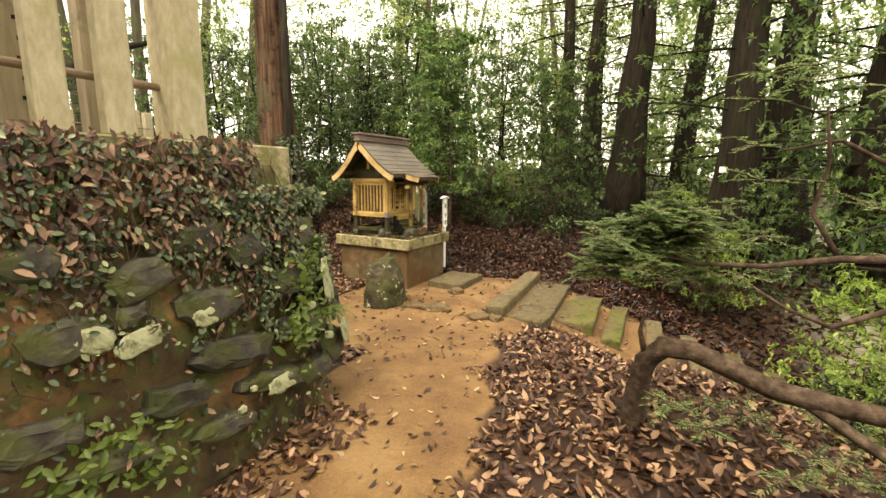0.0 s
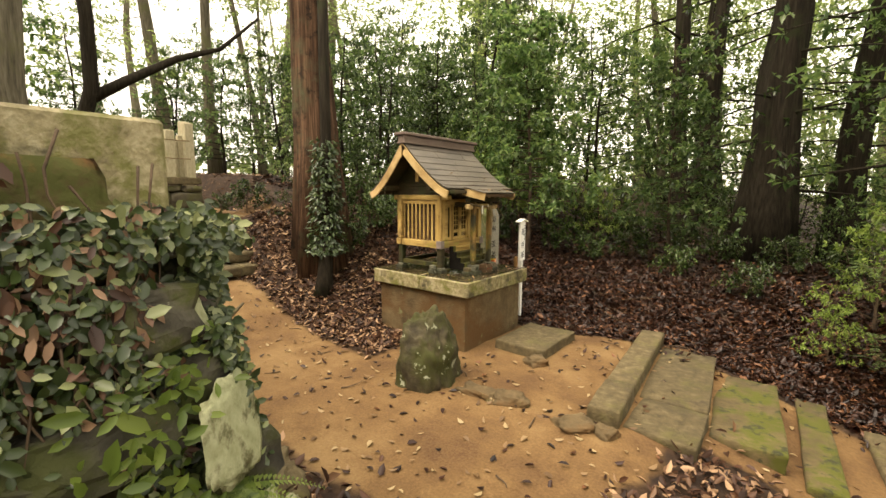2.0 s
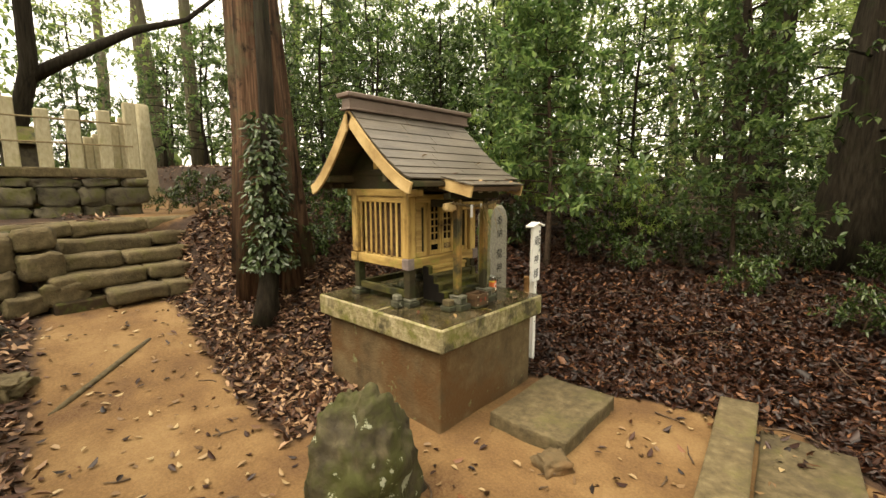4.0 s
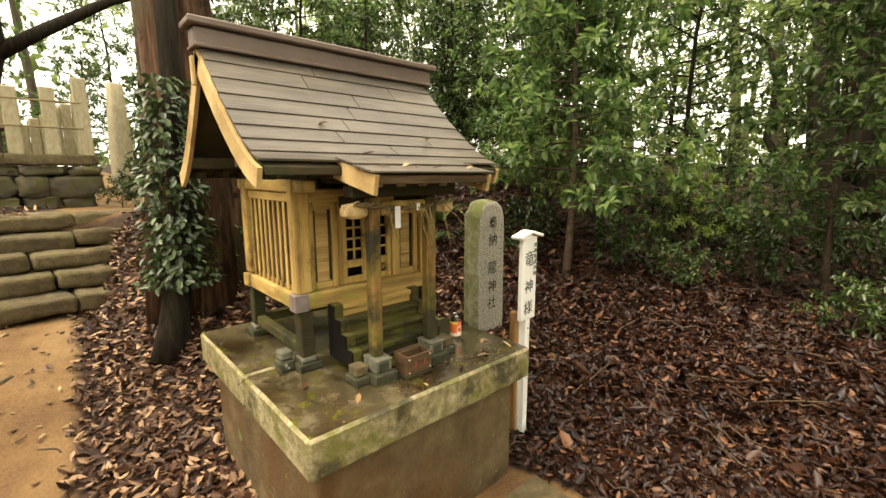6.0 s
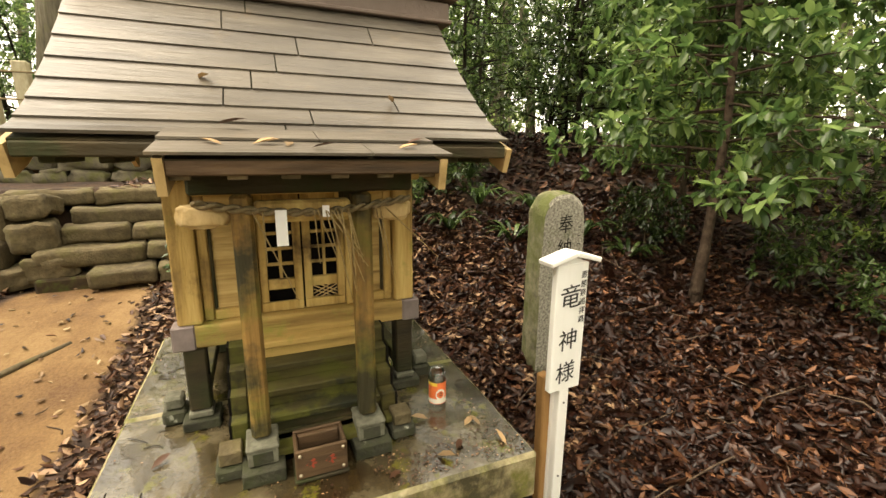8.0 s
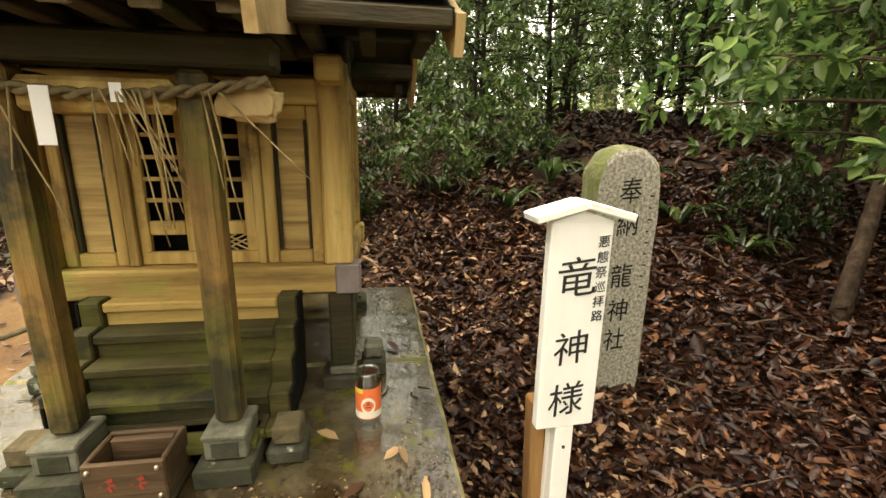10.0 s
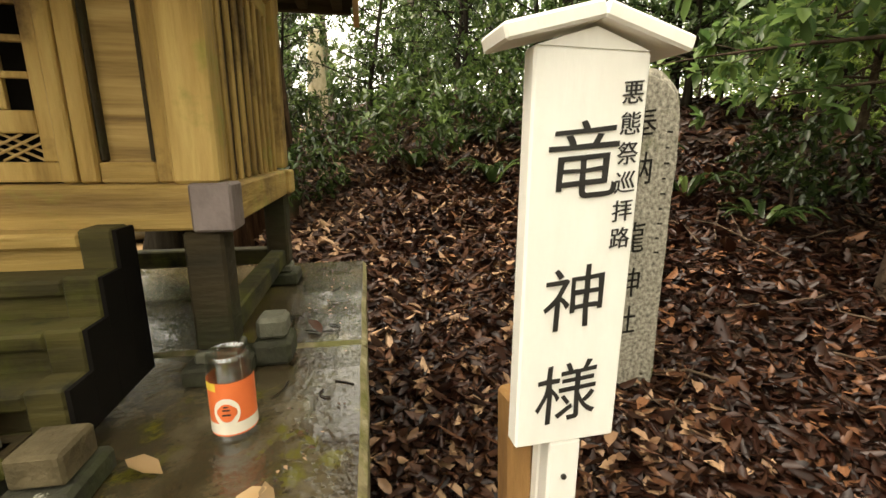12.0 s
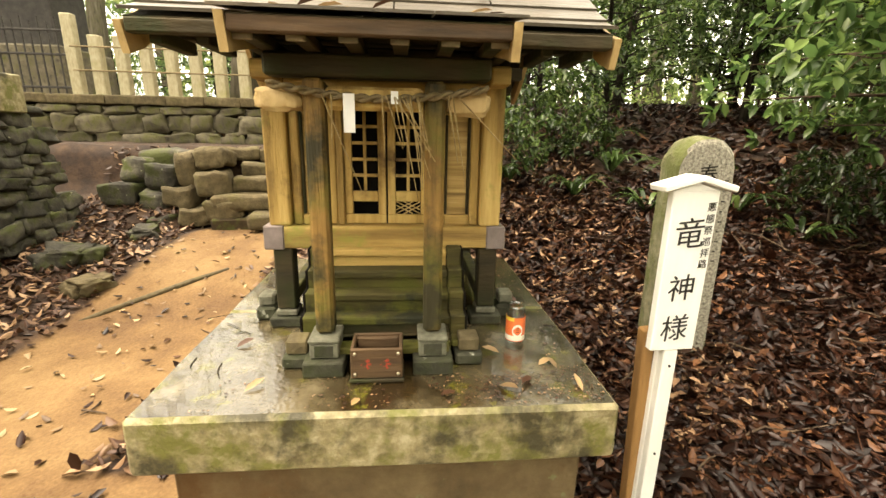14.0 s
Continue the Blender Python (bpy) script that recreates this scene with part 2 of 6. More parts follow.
M_YELLOW = material("yellow_label", [(0.75, 0.52, 0.06), (0.8, 0.6, 0.1)], (10, 10, 10), 0.4, 0)
M_LABEL = material("cream_label", [(0.75, 0.68, 0.55), (0.8, 0.75, 0.64)], (10, 10, 10), 0.4, 0)
# near-black that stands in for shade behind the lattice and around the steps
M_DARK = material("shade_black", [(0.004, 0.0035, 0.003), (0.010, 0.008, 0.006)], (5, 5, 5), 0.9, 0, spec=0.1)
M_IRON = material("dark_iron", [(0.03, 0.028, 0.026), (0.07, 0.062, 0.055)], (8, 8, 8), 0.6, 0.2, metal=0.5)
M_BARK_CEDAR = material("red_cedar_bark", [(0.014, 0.009, 0.006), (0.072, 0.040, 0.024), (0.17, 0.10, 0.06)], (26, 26, 1.3), 0.9, 1.0, 60, stain=(0.075, 0.07, 0.04), stain_at=(0.5, 0.66), stain_scale=2.2, stain2=(0.02, 0.014, 0.01), stain2_at=(0.55, 0.66), stain2_scale=5, spec=0.1)
M_BARK_DARK = material("dark_damp_bark", [(0.006, 0.005, 0.004), (0.018, 0.014, 0.009), (0.032, 0.027, 0.019)], (24, 24, 2.2), 0.9, 1.0, 60, stain=(0.019, 0.023, 0.009), stain_at=(0.55, 0.7), stain_scale=2, spec=0.1)
M_BARK_GREY = material("grey_green_bark", [(0.048, 0.041, 0.029), (0.102, 0.089, 0.062), (0.163, 0.146, 0.106)], (22, 22, 1.8), 0.9, 0.9, 60, stain=(0.102, 0.102, 0.048), stain_at=(0.5, 0.68), stain_scale=1.5, spec=0.1)
M_BENT = material("weathered_branch_bark", [(0.022, 0.014, 0.009), (0.06, 0.04, 0.027), (0.11, 0.08, 0.055)], (20, 20, 20), 0.9, 0.9, 50, spec=0.15)
M_TWIG = material("brown_twig", [(0.03, 0.019, 0.011), (0.07, 0.045, 0.027), (0.12, 0.082, 0.052)], (12, 12, 12), 0.9, 0.5, 60)
L_CAMELLIA = leaf_material("glossy_dark_leaf", (0.020, 0.038, 0.011), (0.044, 0.074, 0.020), (0.10, 0.145, 0.042), 0.45, 0.26, 0.6)
L_BROAD = leaf_material("broad_green_leaf", (0.032, 0.066, 0.020), (0.082, 0.142, 0.042), (0.18, 0.25, 0.080), 0.58, 0.3, 0.6)
L_BRIGHT = leaf_material("fresh_green_leaf", (0.10, 0.16, 0.03), (0.18, 0.26, 0.05), (0.29, 0.37, 0.085), 0.55, 0.4, 0.5)
L_FAR = leaf_material("far_canopy_leaf", (0.06, 0.09, 0.024), (0.125, 0.17, 0.05), (0.22, 0.27, 0.09), 0.6, 0.5, 0.4)
L_NEEDLE = leaf_material("yew_needle", (0.08, 0.135, 0.045), (0.17, 0.26, 0.085), (0.29, 0.38, 0.14), 0.55, 0.4, 0.5)
L_LITTER = leaf_material("fallen_brown_leaf", (0.016, 0.0062, 0.0032), (0.068, 0.028, 0.013), (0.36, 0.225, 0.13), 0.06, 0.5, 0.28, 0.6, 0.0)
L_LITTER_DARK = leaf_material("damp_fallen_leaf", (0.006, 0.002, 0.0011), (0.029, 0.0088, 0.0036), (0.165, 0.073, 0.034), 0.03, 0.42, 0.3, 0.82, 0.0)
L_STRAW = leaf_material("fallen_cedar_spray", (0.012, 0.004, 0.0018), (0.04, 0.014, 0.006), (0.09, 0.035, 0.015), 0.03, 0.6, 0.2, 0.6, 0.0)
L_LITTER_TAN = leaf_material("tan_fallen_leaf", (0.104, 0.056, 0.024), (0.240, 0.144, 0.064), (0.400, 0.304, 0.160), 0.1, 0.5, 0.4)
L_IVY = leaf_material("ivy_leaf", (0.013, 0.024, 0.008), (0.040, 0.060, 0.018), (0.20, 0.22, 0.095), 0.2, 0.34, 0.5, 0.7)
L_DRY = leaf_material("withered_vine_leaf", (0.018, 0.0075, 0.004), (0.060, 0.027, 0.014), (0.23, 0.145, 0.09), 0.12, 0.5, 0.3)
L_TRUNK_IVY = leaf_material("dark_ivy_leaf", (0.014, 0.026, 0.009), (0.03, 0.05, 0.017), (0.07, 0.10, 0.035), 0.25, 0.3, 0.5)

M_GLASS = bpy.data.materials.new("clear_glass")
M_GLASS.use_nodes = True
gn, gl = M_GLASS.node_tree.nodes, M_GLASS.node_tree.links
clear, sheen, blend = gn.new("ShaderNodeBsdfTransparent"), gn.new("ShaderNodeBsdfGlossy"), gn.new("ShaderNodeMixShader")
clear.inputs[0].default_value = (0.93, 0.95, 0.93, 1)
sheen.inputs["Roughness"].default_value = 0.05
blend.inputs[0].default_value = 0.24
gl.new(clear.outputs[0], blend.inputs[1])
gl.new(sheen.outputs[0], blend.inputs[2])
gl.new(blend.outputs[0], gn["Material Output"].inputs[0])

# ground: sand path, soil and litter, mixed by a painted plan of where people walk
M_GROUND = bpy.data.materials.new("sand_and_forest_soil")
M_GROUND.use_nodes = True


def ground_nodes():
    n, l = M_GROUND.node_tree.nodes, M_GROUND.node_tree.links
    b = n["Principled BSDF"]
    tc, at = n.new("ShaderNodeTexCoord"), n.new("ShaderNodeAttribute")
    at.attribute_name = "trodden"

    def tex(scale, detail=8.0):
        t = n.new("ShaderNodeTexNoise")
        t.inputs["Scale"].default_value, t.inputs["Detail"].default_value, t.inputs["Roughness"].default_value = scale, detail, 0.65
        l.new(tc.outputs["Object"], t.inputs["Vector"])
        return t

    def ramp(src, *stops):
        r = n.new("ShaderNodeValToRGB")
        e = r.color_ramp.elements
        for i, (p, c) in enumerate(stops):
            x = e[i] if i < 2 else e.new(p)
            x.position, x.color = p, (*c, 1)
        l.new(src, r.inputs[0])
        return r.outputs[0]

    def mix(f, a, c):
        x = n.new("ShaderNodeMixRGB")
        l.new(f, x.inputs[0]), l.new(a, x.inputs[1]), l.new(c, x.inputs[2])
        return x.outputs[0]

    sand = ramp(tex(1.3).outputs[0], (0.38, (0.066, 0.030, 0.010)), (0.62, (0.210, 0.130, 0.054)), (0.5, (0.135, 0.074, 0.026)))
    grit = ramp(tex(60).outputs[0], (0.35, (0.08, 0.041, 0.016)), (0.7, (0.25, 0.155, 0.072)))
    half = n.new("ShaderNodeValue")
    half.outputs[0].default_value = 0.35
    sand = mix(half.outputs[0], sand, grit)
    soil = ramp(tex(5).outputs[0], (0.32, (0.012, 0.006, 0.004)), (0.68, (0.06, 0.032, 0.015)), (0.5, (0.028, 0.014, 0.007)))
    wob = n.new("ShaderNodeMath")
    wob.operation = "MULTIPLY_ADD"
    wob.inputs[1].default_value = 0.7
    l.new(tex(4).outputs[0], wob.inputs[0])
    l.new(at.outputs["Fac"], wob.inputs[2])
    f = n.new("ShaderNodeMapRange")
    f.inputs[1].default_value, f.inputs[2].default_value = 0.72, 0.98
    l.new(wob.outputs[0], f.inputs[0])
    at2 = n.new("ShaderNodeAttribute")
    at2.attribute_name = "clearing"
    pale = ramp(tex(2.2).outputs[0], (0.36, (0.14, 0.13, 0.075)), (0.64, (0.34, 0.32, 0.25)))
    l.new(mix(at2.outputs["Fac"], mix(f.outputs[0], soil, sand), pale), b.inputs["Base Color"])
    b.inputs["Roughness"].default_value, b.inputs["Specular IOR Level"].default_value = 0.85, 0.3
    bp = n.new("ShaderNodeBump")
    bp.inputs["Strength"].default_value, bp.inputs["Distance"].default_value = 0.5, 0.02
    l.new(tex(22).outputs[0], bp.inputs["Height"])
    l.new(bp.outputs[0], b.inputs["Normal"])


ground_nodes()

# ---- builders ----


def mesh_of(name, verts, faces, mat, smooth=False):
    me = bpy.data.meshes.new(name)
    me.from_pydata([tuple(v) for v in verts], [], [tuple(f) for f in faces])
    me.materials.append(mat)
    if smooth:
        me.polygons.foreach_set("use_smooth", [True] * len(me.polygons))
    me.update()
    return me


def fast_mesh(name, verts, faces, mat, smooth=False):
    """verts (n, 3), faces (m, k) as arrays: quick for many leaves."""
    me = bpy.data.meshes.new(name)
    m, k = faces.shape
    me.vertices.add(len(verts))
    me.vertices.foreach_set("co", np.asarray(verts, np.float32).ravel())
    me.loops.add(m * k)
    me.loops.foreach_set("vertex_index", faces.astype(np.int32).ravel())
    me.polygons.add(m)
    me.polygons.foreach_set("loop_start", np.arange(0, m * k, k, dtype=np.int32))
    me.polygons.foreach_set("loop_total", np.full(m, k, np.int32))
    if smooth:
        me.polygons.foreach_set("use_smooth", np.ones(m, bool))
    me.materials.append(mat)
    me.update(calc_edges=True)
    me.validate()
    return me


def put(name, me, parent=None, at=None, label=""):
    ob = new(name, me)
    ob.parent = parent
    if at is not None:
        ob.matrix_basis = at
    if label:
        ob["label"] = label
    return ob


def part(name, bm, mat, parent=None, label="", at=None, smooth=False):
    me = bpy.data.meshes.new(name)
    bm.normal_update()
    bm.to_mesh(me)
    bm.free()
    me.materials.append(mat)
    if smooth:
        me.polygons.foreach_set("use_smooth", [True] * len(me.polygons))
    return put(name, me, parent, at, label)


def thing(name, at, label, category, group="", kind=""):
    ob = new(name)
    ob.matrix_basis = at
    return tagged(ob, label, category, group, kind)


def box(x0, x1, y0, y1, z0, z1, bevel=0.006, rough=0.0, seed=0):
    bm = bmesh.new()
    bmesh.ops.create_cube(bm, size=1.0)
    for v in bm.verts:
        v.co = Vector(((x0 + x1) / 2 + v.co.x * (x1 - x0), (y0 + y1) / 2 + v.co.y * (y1 - y0), (z0 + z1) / 2 + v.co.z * (z1 - z0)))
    if bevel:
        bmesh.ops.bevel(bm, geom=bm.edges[:], offset=bevel, segments=1, affect="EDGES", profile=0.6)
    if rough:
        bmesh.ops.subdivide_edges(bm, edges=bm.edges[:], cuts=3, use_grid_fill=True)
        for v in bm.verts:
            v.co += noise.noise_vector(v.co * 5 + Vector((seed * 7.3, 0, 0))) * rough + noise.noise_vector(v.co * 17 + Vector((0, seed, 0))) * rough * 0.4
    return bm


def lump(size, seed, detail=3, rough=0.28, power=0.72):
    """An irregular stone about the origin."""
    bm = bmesh.new()
    bmesh.ops.create_icosphere(bm, subdivisions=detail, radius=0.5)
    o = Vector((seed * 3.17, seed * 1.9, seed * 0.7))
    for v in bm.verts:
        d = v.co.normalized()
        c = Vector([math.copysign(abs(a) ** power, a) for a in d]) * 0.5
        c *= 1 + rough * noise.noise(d * 1.5 + o) + rough * 0.4 * noise.noise(d * 5 + o) + rough * 0.22 * noise.noise(d * 13 + o)
        v.co = Vector((c.x * size[0], c.y * size[1], c.z * size[2]))
    return bm


def tube_mesh(name, paths, mat, sides=8, lumpy=0.0, ridges=0.0):
    """paths: lists of (point, radius)."""
    verts, faces = [], []
    for path in paths:
        pts = [Vector(p) for p, _ in path]
        base = len(verts)
        ref = Vector((0.31, 0.17, 0.93)).normalized()
        for i, (p, r) in enumerate(path):
            t = (pts[min(i + 1, len(pts) - 1)] - pts[max(i - 1, 0)]).normalized()
            a = t.cross(ref)
            if a.length < 0.05:
                a = t.cross(Vector((1, 0, 0)))
            a.normalize()
            b = t.cross(a)
            for k in range(sides):
                g = 2 * math.pi * k / sides
                rr = r * (1 + lumpy * noise.noise(Vector((math.cos(g) * 1.7, math.sin(g) * 1.7, i * 0.35 + base * 0.1))))
                if ridges:
                    rr *= 1 + ridges * noise.noise(Vector((math.cos(g) * 8, math.sin(g) * 8, i * 0.4)))
                verts.append(pts[i] + (a * math.cos(g) + b * math.sin(g)) * rr)
        for i in range(len(path) - 1):
            for k in range(sides):
                q, w = base + i * sides + k, base + i * sides + (k + 1) % sides
                faces.append((q, w, w + sides, q + sides))
        faces.append(tuple(base + k for k in reversed(range(sides))))
        faces.append(tuple(base + (len(path) - 1) * sides + k for k in range(sides)))
    return mesh_of(name, verts, faces, mat, True)


def leaves_mesh(name, pos, axis, up, length, width, mat, fold=0.18, droop=0.15, simple=False):
    """One folded leaf at each pos: axis is its way, up its upper side; arrays (n, 3) and (n,)."""
    n = len(pos)
    axis = axis / np.linalg.norm(axis, axis=1, keepdims=True)
    side = np.cross(axis, up)
    side /= np.maximum(np.linalg.norm(side, axis=1, keepdims=True), 1e-6)
    up = np.cross(side, axis)
    L, W = np.asarray(length)[:, None], np.asarray(width)[:, None]
    F = W * fold
    if simple:
        v = np.stack([pos, pos + axis * L * 0.45 + side * W / 2 + up * F, pos + axis * L - up * L * droop, pos + axis * L * 0.45 - side * W / 2 + up * F], 1)
        f = np.array([[0, 1, 2], [0, 2, 3]])
        k = 4
    else:
        v = np.stack([pos, pos + axis * L * 0.3 + side * W * 0.42 + up * F, pos + axis * L * 0.68 + side * W * 0.42 + up * (F - L * droop * 0.4),
                      pos + axis * L - up * L * droop, pos + axis * L * 0.68 - side * W * 0.42 + up * (F - L * droop * 0.4), pos + axis * L * 0.3 - side * W * 0.42 + up * F], 1)
        f = np.array([[0, 1, 2, 3], [0, 3, 4, 5]])
        k = 6
    faces = (np.arange(n)[:, None, None] * k + f[None]).reshape(-1, f.shape[1])
    return fast_mesh(name, v.reshape(-1, 3), faces, mat)


# ---- the lie of the land ----
def ease(x, a, b):
    t = np.clip((x - a) / (b - a), 0, 1)
    return t * t * (3 - 2 * t)


def land(x, y):
    """Height of the ground."""
    x, y = np.asarray(x, float), np.asarray(y, float)
    u = np.maximum(0, (-x - 3.75) * 0.58 + np.where(y < 6.0, 0.42, 0.11) * (y - 6.0))
    u = 2.3 * np.tanh(u / 2.3)
    z = (0.32 * u + 0.26 * u * u) * ease(y, 3.75, 4.85)
    z = np.maximum(z, 0.36 * ease(-x, 5.2, 7.3))
    z = z + 0.30 * ease(y, 6.2, 8.6) * (1 - ease(-x, 3.4, 5.0))
    z = np.maximum(z, 0.62 * ease(-x, 6.6, 7.9) * ease(-y, -3.25, -2.7))
    z = z + 0.16 * np.exp(-((x + 0.25) / 0.75) ** 2 - ((y - 2.3) / 1.3) ** 2)
    z = z - 0.30 * np.maximum(0, np.minimum(x + 1.85, 5.0)) * ease(y, 3.2, 4.4) * (1 - 0.75 * ease(y, 7.0, 10.0))
    z = z - 0.42 * np.maximum(0, np.minimum(x - 0.5, 6.0)) * (1 - ease(y, 3.2, 4.4))
    # landing over the stairs, and the terraces behind the walls
    land_up = ease(-x, 8.15, 8.45) * (1 - ease(y - 0.8 * ease(-x, 9.0, 10.5), 4.8, 5.6))
    z = z * (1 - land_up) + 1.2 * land_up
    z = z + 0.5 * ease(-x, 10.0, 16.0) * (1 - ease(y, 5.0, 6.0))
    t1 = ease(-x, 2.75, 2.95) * ease(-y, -1.72, -1.52) * (1 - ease(-x, 6.6, 6.8))
    t2 = ease(-x, 9.95, 10.15) * ease(-y, -4.2, -4.0)
    tt = np.maximum(t1, t2)
    z = z * (1 - tt) + 1.74 * tt
    far = ease(np.hypot(x + 3, y - 4), 25, 60)
    return z * (1 - far) + 0.8 * far


def trodden(x, y):
    """1 on the sand path, 0 off it."""
    right = -1.0 + 0.09 * np.sin(3.1 * y + 0.4) + 0.05 * np.sin(8.3 * y + 1.0) - 0.62 * ease(y, 1.2, 2.9) - 0.1 * ease(y, 3.0, 4.0)
    on1 = (1 - ease(x - right, -0.12, 0.2)) * (1 - ease(-x, 2.6, 2.8)) * (1 - ease(y, 4.5, 4.8))
    court = (1 - ease(np.abs(x + 2.95) - 1.3, -0.1, 0.2)) * ease(y, 2.45, 2.75) * (1 - ease(y - 6.0 - 0.25 * (x + 2.9), -0.1, 0.12)) * (1 - ease(x, -1.95, -1.75))
    mid = 3.22 + 0.1 * (-x - 3.6)
    on2 = (1 - ease(np.abs(y - mid) - (0.62 - 0.03 * (-x - 3.6)), -0.2, 0.25)) * ease(-x, 2.6, 3.2) * (1 - ease(-x, 7.4, 7.7))
    on3 = (1 - ease(np.abs(y - 4.75 - 0.1 * (-x - 9)) - 0.5, -0.1, 0.4)) * ease(-x, 8.2, 8.5) * (1 - ease(-x, 15, 18))
    on4 = (1 - ease(np.abs(y - 5.25) - 0.72, -0.1, 0.15)) * ease(x, -2.2, -1.9) * (1 - ease(x, -0.6, 0.3))
    return np.clip(np.maximum.reduce([on1, court, on2, on3, on4]), 0, 1)


def build_ground():
    def axis(lo, hi, step, far):
        near = np.arange(lo, hi, step)
        out = np.geomspace(step * 1.5, far, 26)
        return np.concatenate([(lo - out)[::-1], near, hi + out])
    xs, ys = axis(-11.5, 2.5, 0.085, 400), axis(-1.5, 11.0, 0.085, 400)
    X, Y = np.meshgrid(xs, ys, indexing="ij")
    near = 1 - ease(np.hypot(X + 4, Y - 4), 10, 25)
    bumps = np.array([noise.noise((a * 2.1, b * 2.1, 0)) * 0.03 + noise.noise((a * 7, b * 7, 3)) * 0.012 for a, b in zip(X.ravel(), Y.ravel())]).reshape(X.shape)
    tr = trodden(X, Y)
    Z = land(X, Y) + bumps * near * (1 - 0.6 * tr)
    n, m = len(xs), len(ys)
    v = np.stack([X, Y, Z], -1).reshape(-1, 3)
    i = (np.arange(n - 1)[:, None] * m + np.arange(m - 1)[None]).ravel()
    f = np.stack([i, i + m, i + m + 1, i + 1], 1)
    me = fast_mesh("ground", v, f, M_GROUND, True)
    me.attributes.new("trodden", "FLOAT", "POINT").data.foreach_set("value", tr.ravel().astype(np.float32))
    open_ground = ease(X, 1.0, 2.6) * ease(X + Y, 3.5, 6.0) * (1 - ease(Y, 24.0, 34.0)) * (1 - ease(X, 16.0, 22.0))
    me.attributes.new("clearing", "FLOAT", "POINT").data.foreach_set("value", open_ground.ravel().astype(np.float32))
    return tagged(new("ground", me), "orange sand path between dark leaf-strewn forest soil", "ground", kind="structure")


build_ground()

# ---- stone stairs, walls and steps ----

def stone_piece(parent, at, size, mat, seed, name="stone", turn=0.0, rough=0.018):
    bm = box(-size[0] / 2, size[0] / 2, -size[1] / 2, size[1] / 2, -size[2] / 2, size[2] / 2, min(size) * 0.05, rough, seed)
    return part(name, bm, mat, parent, at=pose(*at, 0, 0, turn), smooth=True)


def build_stairs():
    st = thing("stone_stairs", pose(-7.35, 3.95, 0.38, 0, 0, 7), "worn tan stone stairs of five uneven steps up the bank", "stairs", kind="structure")
    rnd = random.Random(3)
    part("core", box(-1.5, -0.16, -0.75, 0.75, -0.5, 0.10, 0.02), M_SOIL, st)
    for i, (y, end) in enumerate(((-0.34, 0.50), (-0.76, 0.60), (-0.60, 0.72), (-0.52, 0.84), (-1.08, 0.98))):
        if i:
            part("core", box(-1.5, -0.16 - 0.25 * i, y + 0.02, end - 0.02, 0.0, 0.05 + 0.162 * i, 0.02), M_SOIL, st)
        while y < end:
            w = min(rnd.uniform(0.4, 0.95), end - y)
            if end - y - w < 0.22:
                w = end - y
            bm = box(-0.19, 0.19, -w / 2 + 0.006, w / 2 - 0.006, -0.08, 0.075, 0.022, 0.028, i * 9 + int(y * 10) + 50)
            part("stone", bm, M_STEP, st, at=pose(-0.14 - 0.25 * i + rnd.uniform(-0.02, 0.02), y + w / 2, 0.10 + 0.162 * i + rnd.uniform(-0.012, 0.012), rnd.uniform(-1.5, 1.5), rnd.uniform(-2, 2), rnd.uniform(-3, 3)), smooth=True)
            y += w
    # squared blocks and rocks stacked beside the climb
    side = thing("rock_pile", pose(-7.85, 3.0, 0.4), "stacked mossy blocks and rocks flanking the stone stairs", "rocks", kind="structure")
    for k, (x, y, z, a, b, c) in enumerate(((0, -0.12, 0.58, 0.34, 0.22, 0.36), (0, 0.13, 0.70, 0.36, 0.30, 0.18), (0.08, 0.14, 0.43, 0.36, 0.33, 0.27), (0.1, -0.2, 0.28, 0.34, 0.3, 0.22), (0.22, 0.28, 0.16, 0.32, 0.36, 0.22), (0.2, -0.04, 0.08, 0.36, 0.32, 0.2), (0, -0.42, 0.5, 0.3, 0.34, 0.26),
                                             (0.05, -0.5, 0.22, 0.32, 0.3, 0.24), (-0.1, -0.72, 0.55, 0.3, 0.3, 0.26), (0.3, -0.36, 0.02, 0.26, 0.24, 0.18), (0.05, -0.85, 0.3, 0.34, 0.36, 0.24), (-0.4, -0.4, 0.66, 0.5, 0.8, 0.22))):
        bm = box(-a / 2, a / 2, -b / 2, b / 2, -c / 2, c / 2, 0.03, 0.045, 30 + k)
        part("rock", bm, M_STEP if k < 6 else M_ROCK, side, at=pose(x, y, z, rnd.uniform(-5, 5), rnd.uniform(-5, 5), rnd.uniform(-9, 9)), smooth=True)


build_stairs()


def rubble(parent, length, height, to_world, seed, mat, size=0.32, name="stone"):
    """Courses of irregular stones over a wall face; to_world(u, v) gives a pose."""
    rnd = random.Random(seed)
    v = 0.0
    k = 0
    while v < height:
        hgt = min(rnd.uniform(0.6, 1.05) * size * 0.62, max(0.08, height - v))
        u = rnd.uniform(-0.2, 0)
        while u < length:
            w = rnd.uniform(0.7, 1.5) * size
            part(name, lump((w * 1.0, 0.26, hgt * 1.04), seed * 13 + k, 3, 0.34, 0.42), mat, parent, at=to_world(u + w / 2, v + hgt / 2) @ pose(0, rnd.uniform(-0.02, 0.03), 0, 0, rnd.uniform(-7, 7), 0), smooth=True)
            k += 1
            u += w
        v += hgt


